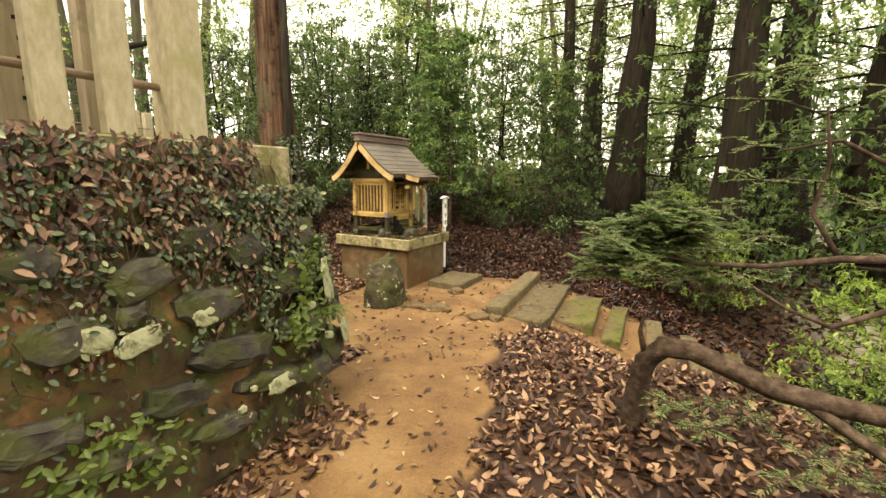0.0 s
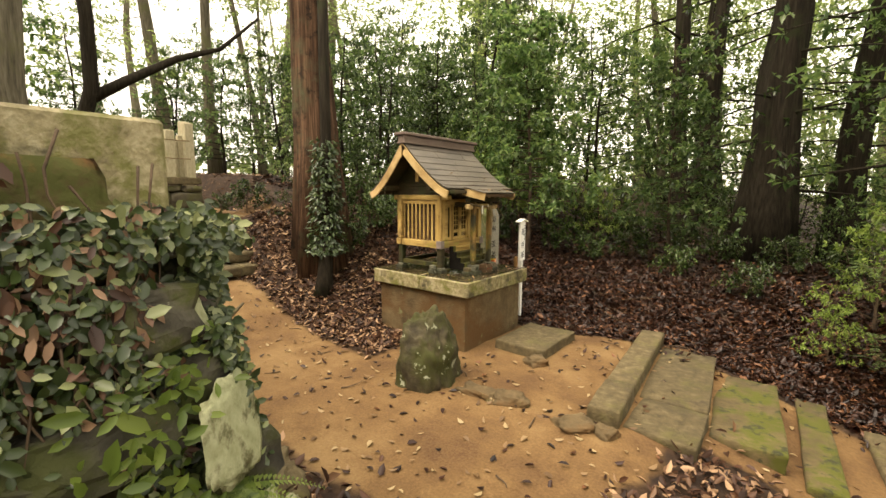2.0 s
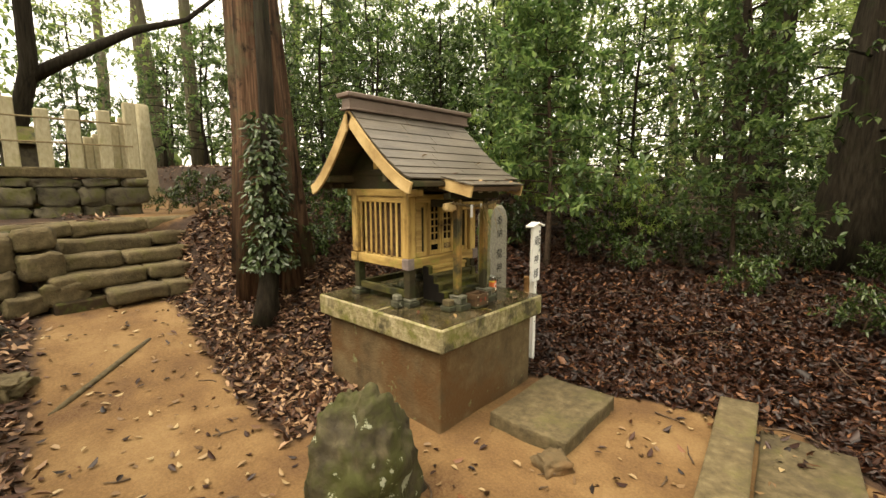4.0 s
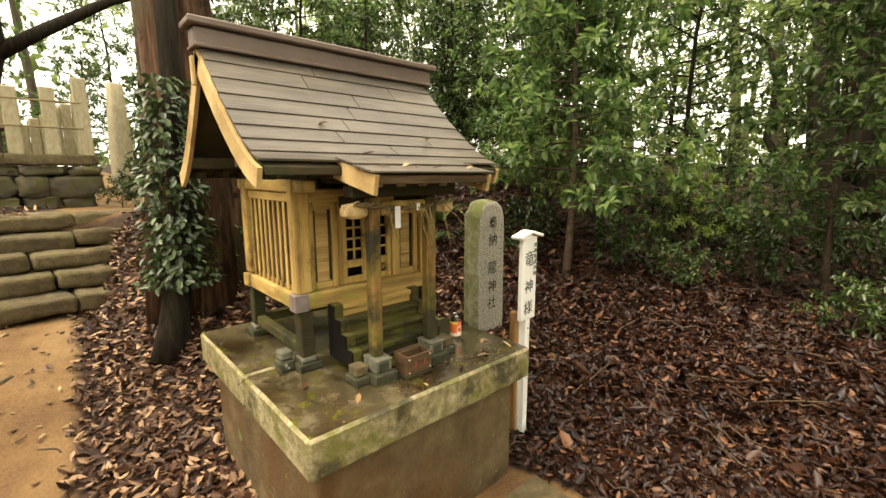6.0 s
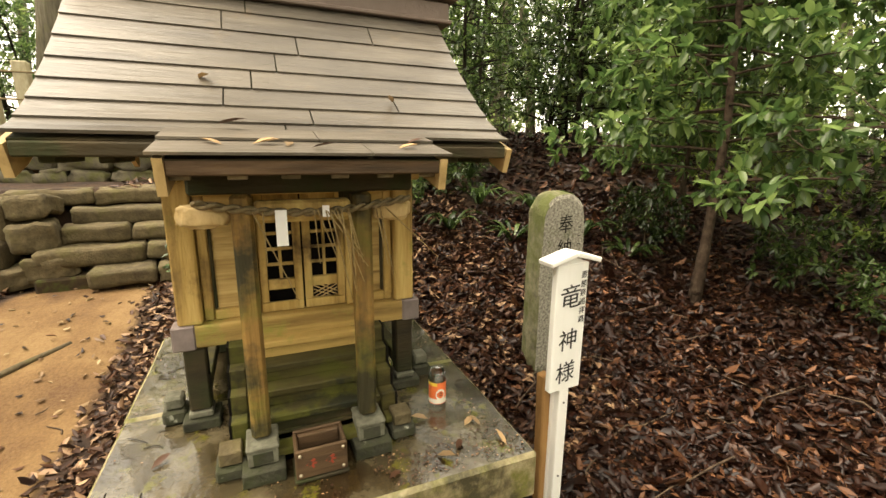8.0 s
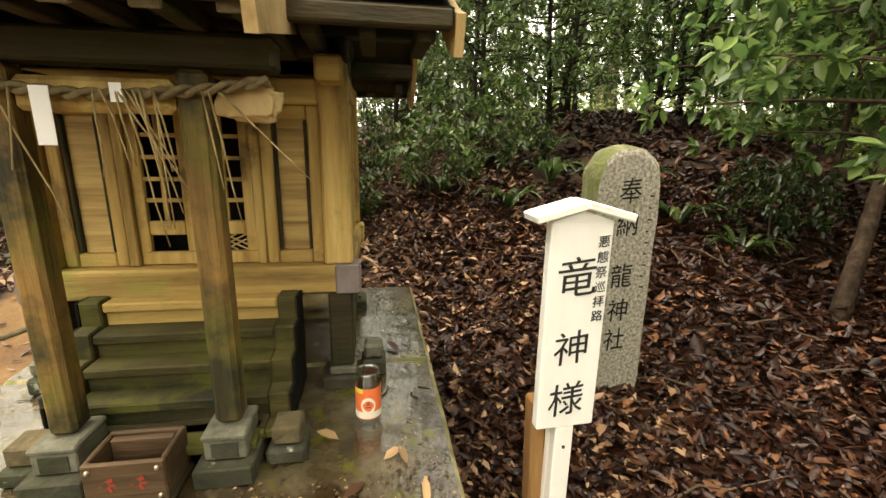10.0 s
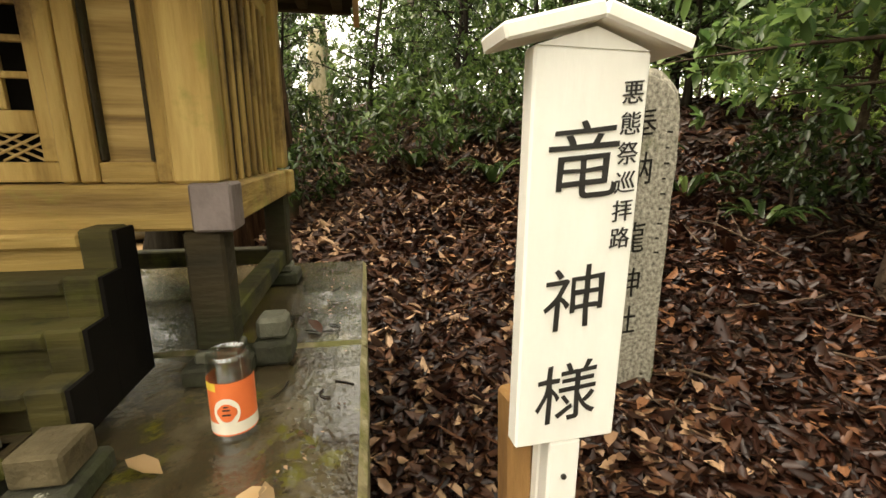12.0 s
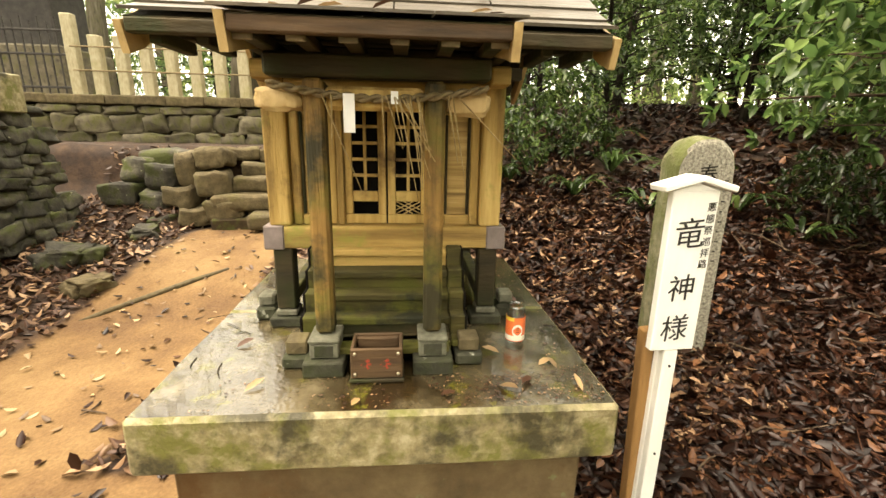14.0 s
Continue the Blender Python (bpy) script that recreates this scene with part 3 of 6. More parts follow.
def bank_mesh(name, pts, z_top, mat, batter=0.22, seed=0, step=0.05, amp=0.085):
    """A rough earth face along a line of plan points, leaning back as it rises."""
    line = []
    for (ax, ay), (bx, by) in zip(pts, pts[1:]):
        n = max(2, int(math.hypot(bx - ax, by - ay) / step))
        line += [(ax + (bx - ax) * i / n, ay + (by - ay) * i / n) for i in range(n)]
    line.append(pts[-1])
    rows = int(z_top / step)
    verts, faces = [], []
    for i, (x, y) in enumerate(line):
        a, b = line[max(0, i - 2)], line[min(len(line) - 1, i + 2)]
        d = Vector((b[0] - a[0], b[1] - a[1], 0)).normalized()
        nrm = Vector((-d.y, d.x, 0))
        for j in range(rows + 3):
            t = min(j / rows, 1.0)
            back = batter * t + (0.30 * (j - rows) if j > rows else 0)
            p = Vector((x, y, -0.12 + (z_top + 0.12) * t)) - nrm * back
            q = p * 2.3 + Vector((seed, 0, 0))
            p += nrm * (noise.noise(q) * amp + noise.noise(q * 3.1) * amp * 0.45 + noise.noise(q * 8) * amp * 0.3)
            verts.append(p)
    m = rows + 3
    for i in range(len(line) - 1):
        for j in range(m - 1):
            q = i * m + j
            faces.append((q, q + m, q + m + 1, q + 1))
    return mesh_of(name, verts, faces, mat, True)


def build_left_wall():
    wall = tagged(new("retaining_wall", bank_mesh("retaining_wall", [(-7.45, 1.5), (-7.3, 1.70), (-5.0, 1.84), (-3.2, 1.90), (-2.70, 1.86), (-2.42, 1.68), (-2.28, 1.2), (-2.22, 0.4), (-2.2, -1.0), (-2.2, -4.0)], 1.72, M_SOIL, 0.3, 5)),
                  "dark earth and rock retaining wall overgrown with ivy", "retaining wall", kind="structure")
    rnd = random.Random(11)
    # flat irregular stones set in the earth face
    for k, (y, z, w, h) in enumerate(((0.54, 1.16, 0.30, 0.2), (0.47, 1.01, 0.16, 0.09), (0.96, 0.66, 0.5, 0.17), (1.12, 1.22, 0.26, 0.2), (1.42, 0.98, 0.4, 0.2), (1.45, 0.66, 0.44, 0.17), (1.78, 0.42, 0.3, 0.26), (1.15, 0.42, 0.46, 0.13), (0.6, 0.55, 0.34, 0.15), (1.55, 1.28, 0.32, 0.22), (0.2, 0.98, 0.34, 0.2),
                                         (-0.3, 1.1, 0.4, 0.26), (0.05, 0.62, 0.4, 0.16), (1.80, 0.74, 0.28, 0.24), (1.72, 1.02, 0.28, 0.24), (0.85, 0.95, 0.36, 0.2), (0.3, 0.4, 0.4, 0.12), (0.8, 0.3, 0.4, 0.12), (1.5, 0.35, 0.36, 0.14), (0.15, 1.3, 0.3, 0.16), (0.85, 1.32, 0.34, 0.16))):
        x = -2.215 - 0.3 * (z / 1.72) - 0.3 * max(0, y - 1.4)
        bm, n = bmesh.new(), 9
        ring = []
        for q in range(n):
            g = 2 * math.pi * q / n + rnd.uniform(-0.2, 0.2)
            e = rnd.uniform(0.82, 1.1) / max(abs(math.cos(g)), abs(math.sin(g))) ** 0.7
            ring.append((0.5 * w * e * math.cos(g), 0.5 * h * e * math.sin(g)))
        loops = [[bm.verts.new((dx + rnd.uniform(-0.008, 0.008), u * f, v * f)) for u, v in ring] for dx, f in ((-0.08, 1.08), (0.012, 1.0), (0.036, 0.86), (0.044, 0.5))]
        for la, lb in zip(loops, loops[1:]):
            for q in range(n):
                r = (q + 1) % n
                bm.faces.new((la[q], la[r], lb[r], lb[q]))
        bm.faces.new(loops[-1])
        bmesh.ops.subdivide_edges(bm, edges=bm.edges[:], cuts=1, use_grid_fill=True)
        for v in bm.verts:
            v.co += noise.noise_vector(v.co * 11 + Vector((k * 5.1, 0, 0))) * 0.014
        part("rock", bm, M_ROCK, wall, at=pose(x, y, z, rnd.uniform(-12, 12), -10, 45 * max(0, y - 1.5)))
    # the return face beside the path, in coarse rubble
    ret = new("rubble_face")
    tagged(ret, "dark rubble stone face of the terrace beside the path", "stone wall", kind="structure")
    rubble(ret, 4.6, 1.45, lambda u, v: pose(-2.75 - u, 1.88 - 0.03 * max(0, u - 0.5) - 0.17 * v, 0.05 + 0.3 * ease(u, 2.5, 4.3) + v * (1 - 0.16 * ease(u, 2.5, 4.3)), 10, 0, 4), 21, M_ROCK, 0.27)
    kerb = tagged(new("concrete_kerb"), "mossy concrete kerb along the terrace top", "kerb", kind="structure")
    part("kerb_front", box(-3.05, -2.66, -4.0, 1.70, 1.52, 1.85, 0.012, 0), M_CONCRETE, kerb)
    part("kerb_return", box(-7.3, -3.054, 1.34, 1.70, 1.52, 1.86, 0.012, 0), M_CONCRETE, kerb)
    # pale lichen-covered stone faces
    for k, (x, y, z, w, h) in enumerate(((-2.44, 1.73, 0.91, 0.33, 0.36), (-2.42, 1.88, 0.50, 0.3, 0.2), (-2.56, 1.70, 1.25, 0.07, 0.16), (-2.40, 0.80, 0.92, 0.15, 0.12), (-2.39, 0.47, 0.89, 0.24, 0.13), (-2.40, 0.31, 0.95, 0.15, 0.13), (-2.30, 1.18, 0.40, 0.22, 0.12), (-2.42, 1.82, 0.62, 0.12, 0.12), (-2.3, 0.9, 0.36, 0.06, 0.05), (-2.3, 0.98, 0.45, 0.05, 0.04), (-2.33, 1.62, 0.56, 0.09, 0.06), (-2.36, 1.50, 0.80, 0.09, 0.06))):
        part("lichen_patch", lump((0.02, w * 0.85, h * 0.85), 90 + k, 4, 0.28), M_LICHEN, wall, "pale cream lichen patch on rock", at=pose(x + 0.06, y, z, rnd.uniform(-20, 20), -10, 35 if y > 1.65 else 0), smooth=True)


build_left_wall()


def fence_post(parent, x, y, z0, z1, w, d, name="post", mat=None):
    bm = box(x - d / 2, x + d / 2, y - w / 2, y + w / 2, z0, z1, 0.012)
    return part(name, bm, mat or M_FENCE_STONE, parent)


def build_near_fence():
    f = tagged(new("stone_fence"), "pale stone post fence with a rusty pipe rail", "fence")
    for y, w in ((0.42, 0.13), (0.70, 0.14), (0.14, 0.13), (-0.14, 0.13), (-0.42, 0.13), (-0.70, 0.13), (-0.98, 0.13), (-1.26, 0.13)):
        fence_post(f, -2.80, y, 1.85, 3.0, w, 0.10)
    fence_post(f, -2.87, 1.07, 1.85, 3.15, 0.20, 0.22, "end_post")
    fence_post(f, -6.78, 1.52, 1.86, 3.1, 0.30, 0.34, "end_post")
    part("rail", tube_bm((-2.9, -2.0, 2.16), (-2.9, 1.0, 2.15), 0.022), M_PIPE, f)
    part("rail", tube_bm((-2.9, -2.0, 2.68), (-2.9, 1.0, 2.66), 0.022), M_PIPE, f)
    rnd = random.Random(5)
    for k, y in enumerate((0.52, 0.93, 0.14, -0.22, -0.6)):
        t = tagged(new("stone_tablet"), "narrow grey-brown stone tablet standing behind the fence", "stone tablet", "tablets behind the fence")
        t.matrix_basis = pose(-3.35 - 0.08 * (k % 2), y, 1.74, 0, 0, rnd.uniform(-6, 6))
        hgt = (0.92, 1.15, 0.85, 1.1, 0.9)[k]
        bm = box(-0.06, 0.06, -0.12, 0.12, 0, hgt, 0.012, 0.006, k)
        for v in bm.verts:
            if v.co.z > hgt * 0.9:
                v.co.z -= abs(v.co.y + 0.03) * 0.5
        part("slab", bm, M_TABLET, t)
        for j in range(5):
            part("cut_mark", box(0.062, 0.066, -0.035 + 0.01 * (j % 2), 0.035, 0.3 + j * 0.1, 0.32 + j * 0.1, 0), M_OLD_INK, t)


def tube_bm(a, b, r, sides=10, r2=None):
    bm = bmesh.new()
    a, b = Vector(a), Vector(b)
    bmesh.ops.create_cone(bm, cap_ends=True, segments=sides, radius1=r, radius2=r if r2 is None else r2, depth=(b - a).length)
    q = (b - a).to_track_quat("Z", "Y").to_matrix().to_4x4()
    bmesh.ops.transform(bm, matrix=Matrix.Translation((a + b) / 2) @ q, verts=bm.verts)
    return bm


build_near_fence()


def build_far_wall():
    w = tagged(new("fence_wall"), "low mossy stone wall with a capping ledge behind the stairs", "stone wall", kind="structure")
    part("core", box(-10.1, -9.8, -4.0, 4.50, 1.0, 1.72, 0.02), M_SOIL, w)
    rubble(w, 8.4, 0.56, lambda u, v: pose(-9.78, 4.52 - u, 1.16 + v, 0, 0, 90), 8, M_WALL_STONE, 0.42)
    y, rnd, k = 4.60, random.Random(2), 0
    while y > -4:
        l = rnd.uniform(0.5, 0.9)
        stone_piece(w, (-9.86, y - l / 2, 1.80), (0.44, l - 0.01, 0.13), M_STEP, 300 + k, "cap_stone")
        y -= l
        k += 1
    f = tagged(new("stone_fence"), "pale mossy stone post fence with rope rails on the far wall", "fence")
    for k, (y, top) in enumerate(((4.50, 2.84), (4.18, 2.69), (3.83, 2.66), (3.51, 2.64), (3.18, 2.75), (2.86, 2.62), (2.52, 2.65), (2.18, 2.76), (1.84, 2.64), (1.5, 2.66), (1.16, 2.68), (0.82, 2.68), (0.5, 2.95), (-1.1, 2.95), (-1.6, 2.8), (-2.1, 2.8))):
        fence_post(f, -9.86, y, 1.86, top, 0.15, 0.13)
    for z in (2.52, 2.2):
        part("rope_rail", tube_bm((-9.80, 4.5, z), (-9.80, 0.5, z), 0.012), M_ROPE, f)
    t = tagged(new("stepped_tablet"), "row of pale stone tablets behind the fence posts", "stone tablet")
    for k in range(6):
        bm = box(-10.2, -10.1, 3.86 + 0.11 * k, 3.965 + 0.11 * k, 1.75, 2.22 + 0.08 * k + 0.03 * (k % 2), 0.012)
        part("slab", bm, M_FENCE_STONE, t)
    stone = thing("standing_stone", pose(-11.5, 5.06, 1.2, 0, 0, 20), "tall pointed standing stone yellow-green with moss", "standing stone")
    bm = box(-0.09, 0.09, -0.17, 0.17, -0.1, 1.9, 0.03, 0.02, 77)
    for v in bm.verts:
        v.co.y *= 1 - 0.45 * max(0, v.co.z - 0.7) / 1.2
        v.co.z -= 0.25 * max(0, v.co.y) * (v.co.z > 1.5)
    part("slab", bm, M_FENCE_STONE, stone, smooth=True)
    # iron gate and the dark monument behind it
    g = tagged(new("iron_gate"), "dark iron bar gate closed between two stone posts", "gate")
    for k in range(13):
        part("bar", tube_bm((-9.9, 0.4 - 0.115 * k, 1.86), (-9.9, 0.4 - 0.115 * k, 2.85 + 0.06 * (k % 2)), 0.013, 6), M_IRON, g)
    for z in (1.95, 2.4, 2.72):
        part("rail", box(-9.915, -9.885, -1.05, 0.45, z, z + 0.03, 0.004), M_IRON, g)
    mo = thing("stone_monument", pose(-12.5, -1.7, 1.74), "tall dark stone monument with a roofed cap in the fenced yard", "monument")
    part("pedestal", box(-0.75, 0.75, -0.75, 0.75, 0, 1.1, 0.03, 0.01), M_WALL_STONE, mo)
    part("body", box(-0.5, 0.5, -0.5, 0.5, 1.1, 2.3, 0.02), M_IRON, mo)
    bm = box(-0.8, 0.8, -0.8, 0.8, 2.3, 2.8, 0.02)
    for v in bm.verts:
        if v.co.z > 2.6:
            v.co.x *= 0.45
            v.co.y *= 0.45
    part("cap", bm, M_IRON, mo)
    for k, (x, y) in enumerate(((-12.3, 2.3), (-12.0, 3.4))):
        h = thing("small_shrine", pose(x, y, 1.74), "tiny stone shrine with a mossy yellow-green roof in the yard", "shrine", "tiny shrines in the yard")
        part("body", box(-0.2, 0.2, -0.22, 0.22, 0, 0.55, 0.01), M_WALL_STONE, h)
        bm = box(-0.36, 0.36, -0.4, 0.4, 0.55, 0.85, 0.01)
        for v in bm.verts:
            if v.co.z > 0.8:
                v.co.x *= 0.1
        part("roof", bm, M_STEP_MOSS, h)


build_far_wall()


def build_right_steps():
    st = thing("garden_steps", pose(-2.16, 5.18, 0, 0, 0, 5.0), "broad stone steps going down from the court, some moss-covered", "steps", kind="structure")
    stone_piece(st, (0.0, 0.28, 0.03), (0.22, 1.55, 0.2), M_STEP, 1, "kerb_stone", rough=0.012)
    stone_piece(st, (0.0, -0.78, 0.03), (0.22, 0.55, 0.2), M_STEP, 2, "kerb_stone", rough=0.014)
    stone_piece(st, (0.37, 0.25, -0.06), (0.48, 1.35, 0.15), M_STEP, 3, "tread", rough=0.012)
    stone_piece(st, (0.37, -0.72, -0.065), (0.46, 0.56, 0.15), M_STEP, 4, "tread", turn=-4, rough=0.014)
    stone_piece(st, (0.86, 0.10, -0.17), (0.46, 1.30, 0.15), M_STEP_MOSS, 5, "tread")
    for k in range(7):
        stone_piece(st, (1.32 + 0.47 * k, 0.12 - 0.05 * k, -0.32 - 0.14 * k), (0.2, 1.5, 0.2), M_STEP_MOSS if k % 3 == 0 else M_STEP, 6 + k, "tread", turn=2 * (k % 3 - 1))
    fl = thing("flagstone", pose(-3.22, 5.36, 0.04, 0, 0, 0), "flat grey stepping stone before the shrine plinth", "flagstone")
    stone_piece(fl, (0, 0, -0.005), (0.56, 0.78, 0.12), M_STEP, 40, "slab", rough=0.012)
    for k, (x, y, z, a, b, c) in enumerate(((-3.02, 3.98, 0.0, 0.34, 0.18, 0.10), (-2.74, 4.02, 0.0, 0.26, 0.17, 0.12), (-2.2, 3.98, 0.0, 0.26, 0.2, 0.10), (-2.95, 4.86, 0.02, 0.2, 0.18, 0.09), (-2.0, 4.02, 0.01, 0.14, 0.14, 0.10))):
        tagged(part("edging_stone", lump((a, b, c * 1.5), 110 + k, 4, 0.4, 0.55), M_PLINTH, at=pose(x, y, z - 0.022, 0, 0, 20 * k), smooth=True), "low flat edging stone sunk in the sand", "stone", "edging stones")
    bm = lump((0.46, 0.48, 0.90), 5, 5, 0.32, 0.74)
    for v in bm.verts:
        t = min(1.0, max(0.0, (v.co.z + 0.42) / 0.85))
        k = 1.20 - 0.34 * t ** 2.6
        v.co.x = v.co.x * k - 0.02 * t
        v.co.y = v.co.y * k - 0.04 * t
    tagged(part("boulder", bm, M_BOULDER, at=pose(-3.54, 3.97, 0.10, 0, 0, 15), smooth=True), "upright dark mossy boulder with pale lichen spots", "boulder")
    for k, (x, y, s) in enumerate(((-4.42, 2.3, 0.62), (-4.9, 2.4, 0.4), (-6.6, 2.35, 0.42), (-6.15, 2.75, 0.3), (-7.15, 2.65, 0.3), (-3.2, 2.12, 0.5), (-5.5, 2.25, 0.45))):
        tagged(part("rock", lump((s, s * 0.8, s * 0.5), 140 + k, 4, 0.62, 0.5), M_ROCK if k % 2 == 0 else M_STEP, at=pose(x, y, float(land(x, y)) + s * 0.06, 0, 0, 50 * k), smooth=True), "loose mossy rock lying beside the sand path", "rock", "rocks beside the path")


build_right_steps()

# ---- the little shrine on its plinth ----
CY = 5.205


def build_plinth():
    p = thing("concrete_plinth", pose(-4.29, 5.21, 0), "square concrete plinth with a mossy overhanging slab", "plinth")
    part("base", box(-0.63, 0.62, -0.55, 0.55, -0.2, 0.575, 0.008), M_PLINTH, p, "earth-stained concrete base")
    for x0, x1 in ((-0.69, 0.037), (0.041, 0.69)):
        bm = box(x0, x1, -0.61, 0.61, 0.577, 0.74, 0.012)
        bmesh.ops.subdivide_edges(bm, edges=[e for e in bm.edges if e.calc_length() > 0.1], cuts=5, use_grid_fill=True)
        for v in bm.verts:
            v.co += noise.noise_vector(v.co * 9) * 0.003
        s = part("slab", bm, M_CONCRETE, p, "mossy concrete slab with a wet top")
        s.data.materials.append(M_SLAB)
        for f in s.data.polygons:
            if f.normal.z > 0.8:
                f.material_index = 1


build_plinth()


def profile(s, back=False):
    """Roof line from the ridge (0) to the eave (1): x, z."""
    if back:
        return -4.50 - 0.50 * s, 2.17 - 0.52 * (1 - (1 - s) ** 1.35)
    return -4.48 + 0.625 * s, 2.17 - 0.50 * (1 - (1 - s) ** 1.32)


def strip(line, y0, y1, thick):
    """A sheet of some thickness that follows a line of (x, z) between y0 and y1."""
    bm = bmesh.new()
    up, dn = [], []
    for i, (x, z) in enumerate(line):
        a, b = line[max(0, i - 1)], line[min(len(line) - 1, i + 1)]
        t = Vector((b[0] - a[0], b[1] - a[1])).normalized()
        n = Vector((-t.y, t.x)) * (1 if t.x > 0 else -1)
        for y, lst in ((y0, up), (y1, up)):
            lst.append(bm.verts.new((x, y, z)))
        for y in (y0, y1):
            dn.append(bm.verts.new((x - n.x * thick, y, z - n.y * thick)))
    k = len(line)
    for i in range(k - 1):
        a = 2 * i
        bm.faces.new((up[a], up[a + 1], up[a + 3], up[a + 2]))
        bm.faces.new((dn[a + 1], dn[a], dn[a + 2], dn[a + 3]))
        bm.faces.new((up[a], up[a + 2], dn[a + 2], dn[a]))
        bm.faces.new((up[a + 3], up[a + 1], dn[a + 1], dn[a + 3]))
    bm.faces.new((up[1], up[0], dn[0], dn[1]))
    bm.faces.new((up[2 * k - 2], up[2 * k - 1], dn[2 * k - 1], dn[2 * k - 2]))
    bmesh.ops.recalc_face_normals(bm, faces=bm.faces)
    return bm


def build_shrine():
    sh = thing("wooden_shrine", pose(-4.4, CY, 0.74), "small weathered cedar shrine with a curved brown roof on the plinth", "shrine")
    inv = sh.matrix_basis.inverted()

    def add(name, bm, mat, label="", smooth=False, parent=None):
        bmesh.ops.transform(bm, matrix=inv, verts=bm.verts)
        return part(name, bm, mat, parent or sh, label, smooth=smooth)

    yl, yr = CY - 0.39, CY + 0.39
    # sill frame with pale end tips, legs, lower rails, pad stones
    add("sill", box(-4.19, -4.115, yl - 0.012, yr + 0.012, 1.02, 1.095, 0.005), M_WOOD_H, "front sill, green with moss")
    add("sill", box(-4.80, -4.725, yl - 0.012, yr + 0.012, 1.02, 1.09, 0.005), M_WOOD_H)
    for y in (yl, yr - 0.075):
        add("sill", box(-4.722, -4.193, y, y + 0.075, 1.018, 1.09, 0.005), M_WOOD_H)
    for y in (yl - 0.016, yr - 0.05):
        add("end_tip", box(-4.178, -4.110, y, y + 0.066, 1.017, 1.098, 0.004), M_ENDCAP, "pale grey capped sill end")
    for x in (-4.155, -4.755):
        for y in (yl + 0.04, yr - 0.04):
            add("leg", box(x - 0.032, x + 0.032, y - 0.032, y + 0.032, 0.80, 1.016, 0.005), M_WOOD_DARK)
            add("pad_stone", box(x - 0.05, x + 0.055, y - 0.055, y + 0.055, 0.741, 0.775, 0.004), M_BASESTONE)
            add("pad_stone", box(x - 0.036, x + 0.04, y - 0.036, y + 0.036, 0.777, 0.798, 0.004), M_STONE_CAP)
    for y in (yl + 0.04, yr - 0.04):
        add("rail", box(-4.72, -4.19, y - 0.022, y + 0.022, 0.80, 0.85, 0.004), M_WOOD_MOSSY)
    add("rail", box(-4.78, -4.735, yl + 0.075, yr - 0.075, 0.80, 0.85, 0.004), M_WOOD_MOSSY)
    # loose paired stones by the front legs
    for y in (yl - 0.045, yr + 0.045):
        add("pad_stone", box(-4.24, -4.16, y - 0.036, y + 0.036, 0.741, 0.79, 0.008), M_BASESTONE)
        add("pad_stone", box(-4.23, -4.17, y - 0.028, y + 0.028, 0.792, 0.835, 0.008), M_STONE_CAP)
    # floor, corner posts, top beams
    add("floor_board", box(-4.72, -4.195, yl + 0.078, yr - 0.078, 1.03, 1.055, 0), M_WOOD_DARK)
    for x in (-4.155, -4.765):
        for y in (yl + 0.04, yr - 0.04):
            add("corner_post", box(x - 0.034, x + 0.034, y - 0.036, y + 0.036, 1.096, 1.60, 0.006), M_WOOD)
    for y in (yl + 0.04, yr - 0.04):
        add("top_beam", box(-4.86, -4.03, y - 0.03, y + 0.03, 1.545, 1.60, 0.006), M_WOOD_H)
        add("lower_beam", box(-4.73, -4.19, y - 0.018, y + 0.018, 1.50, 1.543, 0.004), M_WOOD_H)
    add("front_beam", box(-4.185, -4.125, yl + 0.077, yr - 0.077, 1.50, 1.56, 0.005), M_WOOD_H)
    add("front_beam", box(-4.175, -4.10, yl + 0.0, yr - 0.0, 1.602, 1.65, 0.005), M_WOOD_DARK)
    # barred sides
    for y, sgn in ((yl + 0.04, -1), (yr - 0.04, 1)):
        for k in range(9):
            x = -4.695 + 0.0605 * k
            add("side_bar", box(x - 0.011, x + 0.011, y + sgn * 0.016 - 0.004, y + sgn * 0.016 + 0.004, 1.091, 1.50, 0.002), M_WOOD)
        # darker wood here puts the shade between the bars into the colour
        add("side_board", box(-4.725, -4.192, y - sgn * 0.042 - 0.006, y - sgn * 0.042 + 0.006, 1.091, 1.545, 0), M_BOXWOOD, "board behind the bars, darker brown for the shade between them")
    add("back_board", box(-4.775, -4.76, yl + 0.078, yr - 0.078, 1.09, 1.6, 0), M_WOOD)
    # gable boards under the roof
    for y in (yl + 0.03, yr - 0.03):
        bm = bmesh.new()
        pts = [(-4.80, 1.603), (-4.10, 1.603), (-4.10, 1.74), (-4.30, 1.87), (-4.49, 2.06), (-4.66, 1.87), (-4.80, 1.76)]
        a = [bm.verts.new((x, y - 0.01, z)) for x, z in pts]
        b = [bm.verts.new((x, y + 0.01, z)) for x, z in pts]
        bm.faces.new(a), bm.faces.new(list(reversed(b)))
        for i in range(len(pts)):
            j = (i + 1) % len(pts)
            bm.faces.new((a[j], a[i], b[i], b[j]))
        bmesh.ops.recalc_face_normals(bm, faces=bm.faces)
        add("gable_board", bm, M_WOOD_DARK)
        add("gable_beam", box(-4.74, -4.16, y - 0.022, y + 0.022, 1.70, 1.745, 0.004), M_WOOD_DARK)
        add("king_post", box(-4.515, -4.465, y - 0.02, y + 0.02, 1.748, 2.03, 0.004), M_WOOD)
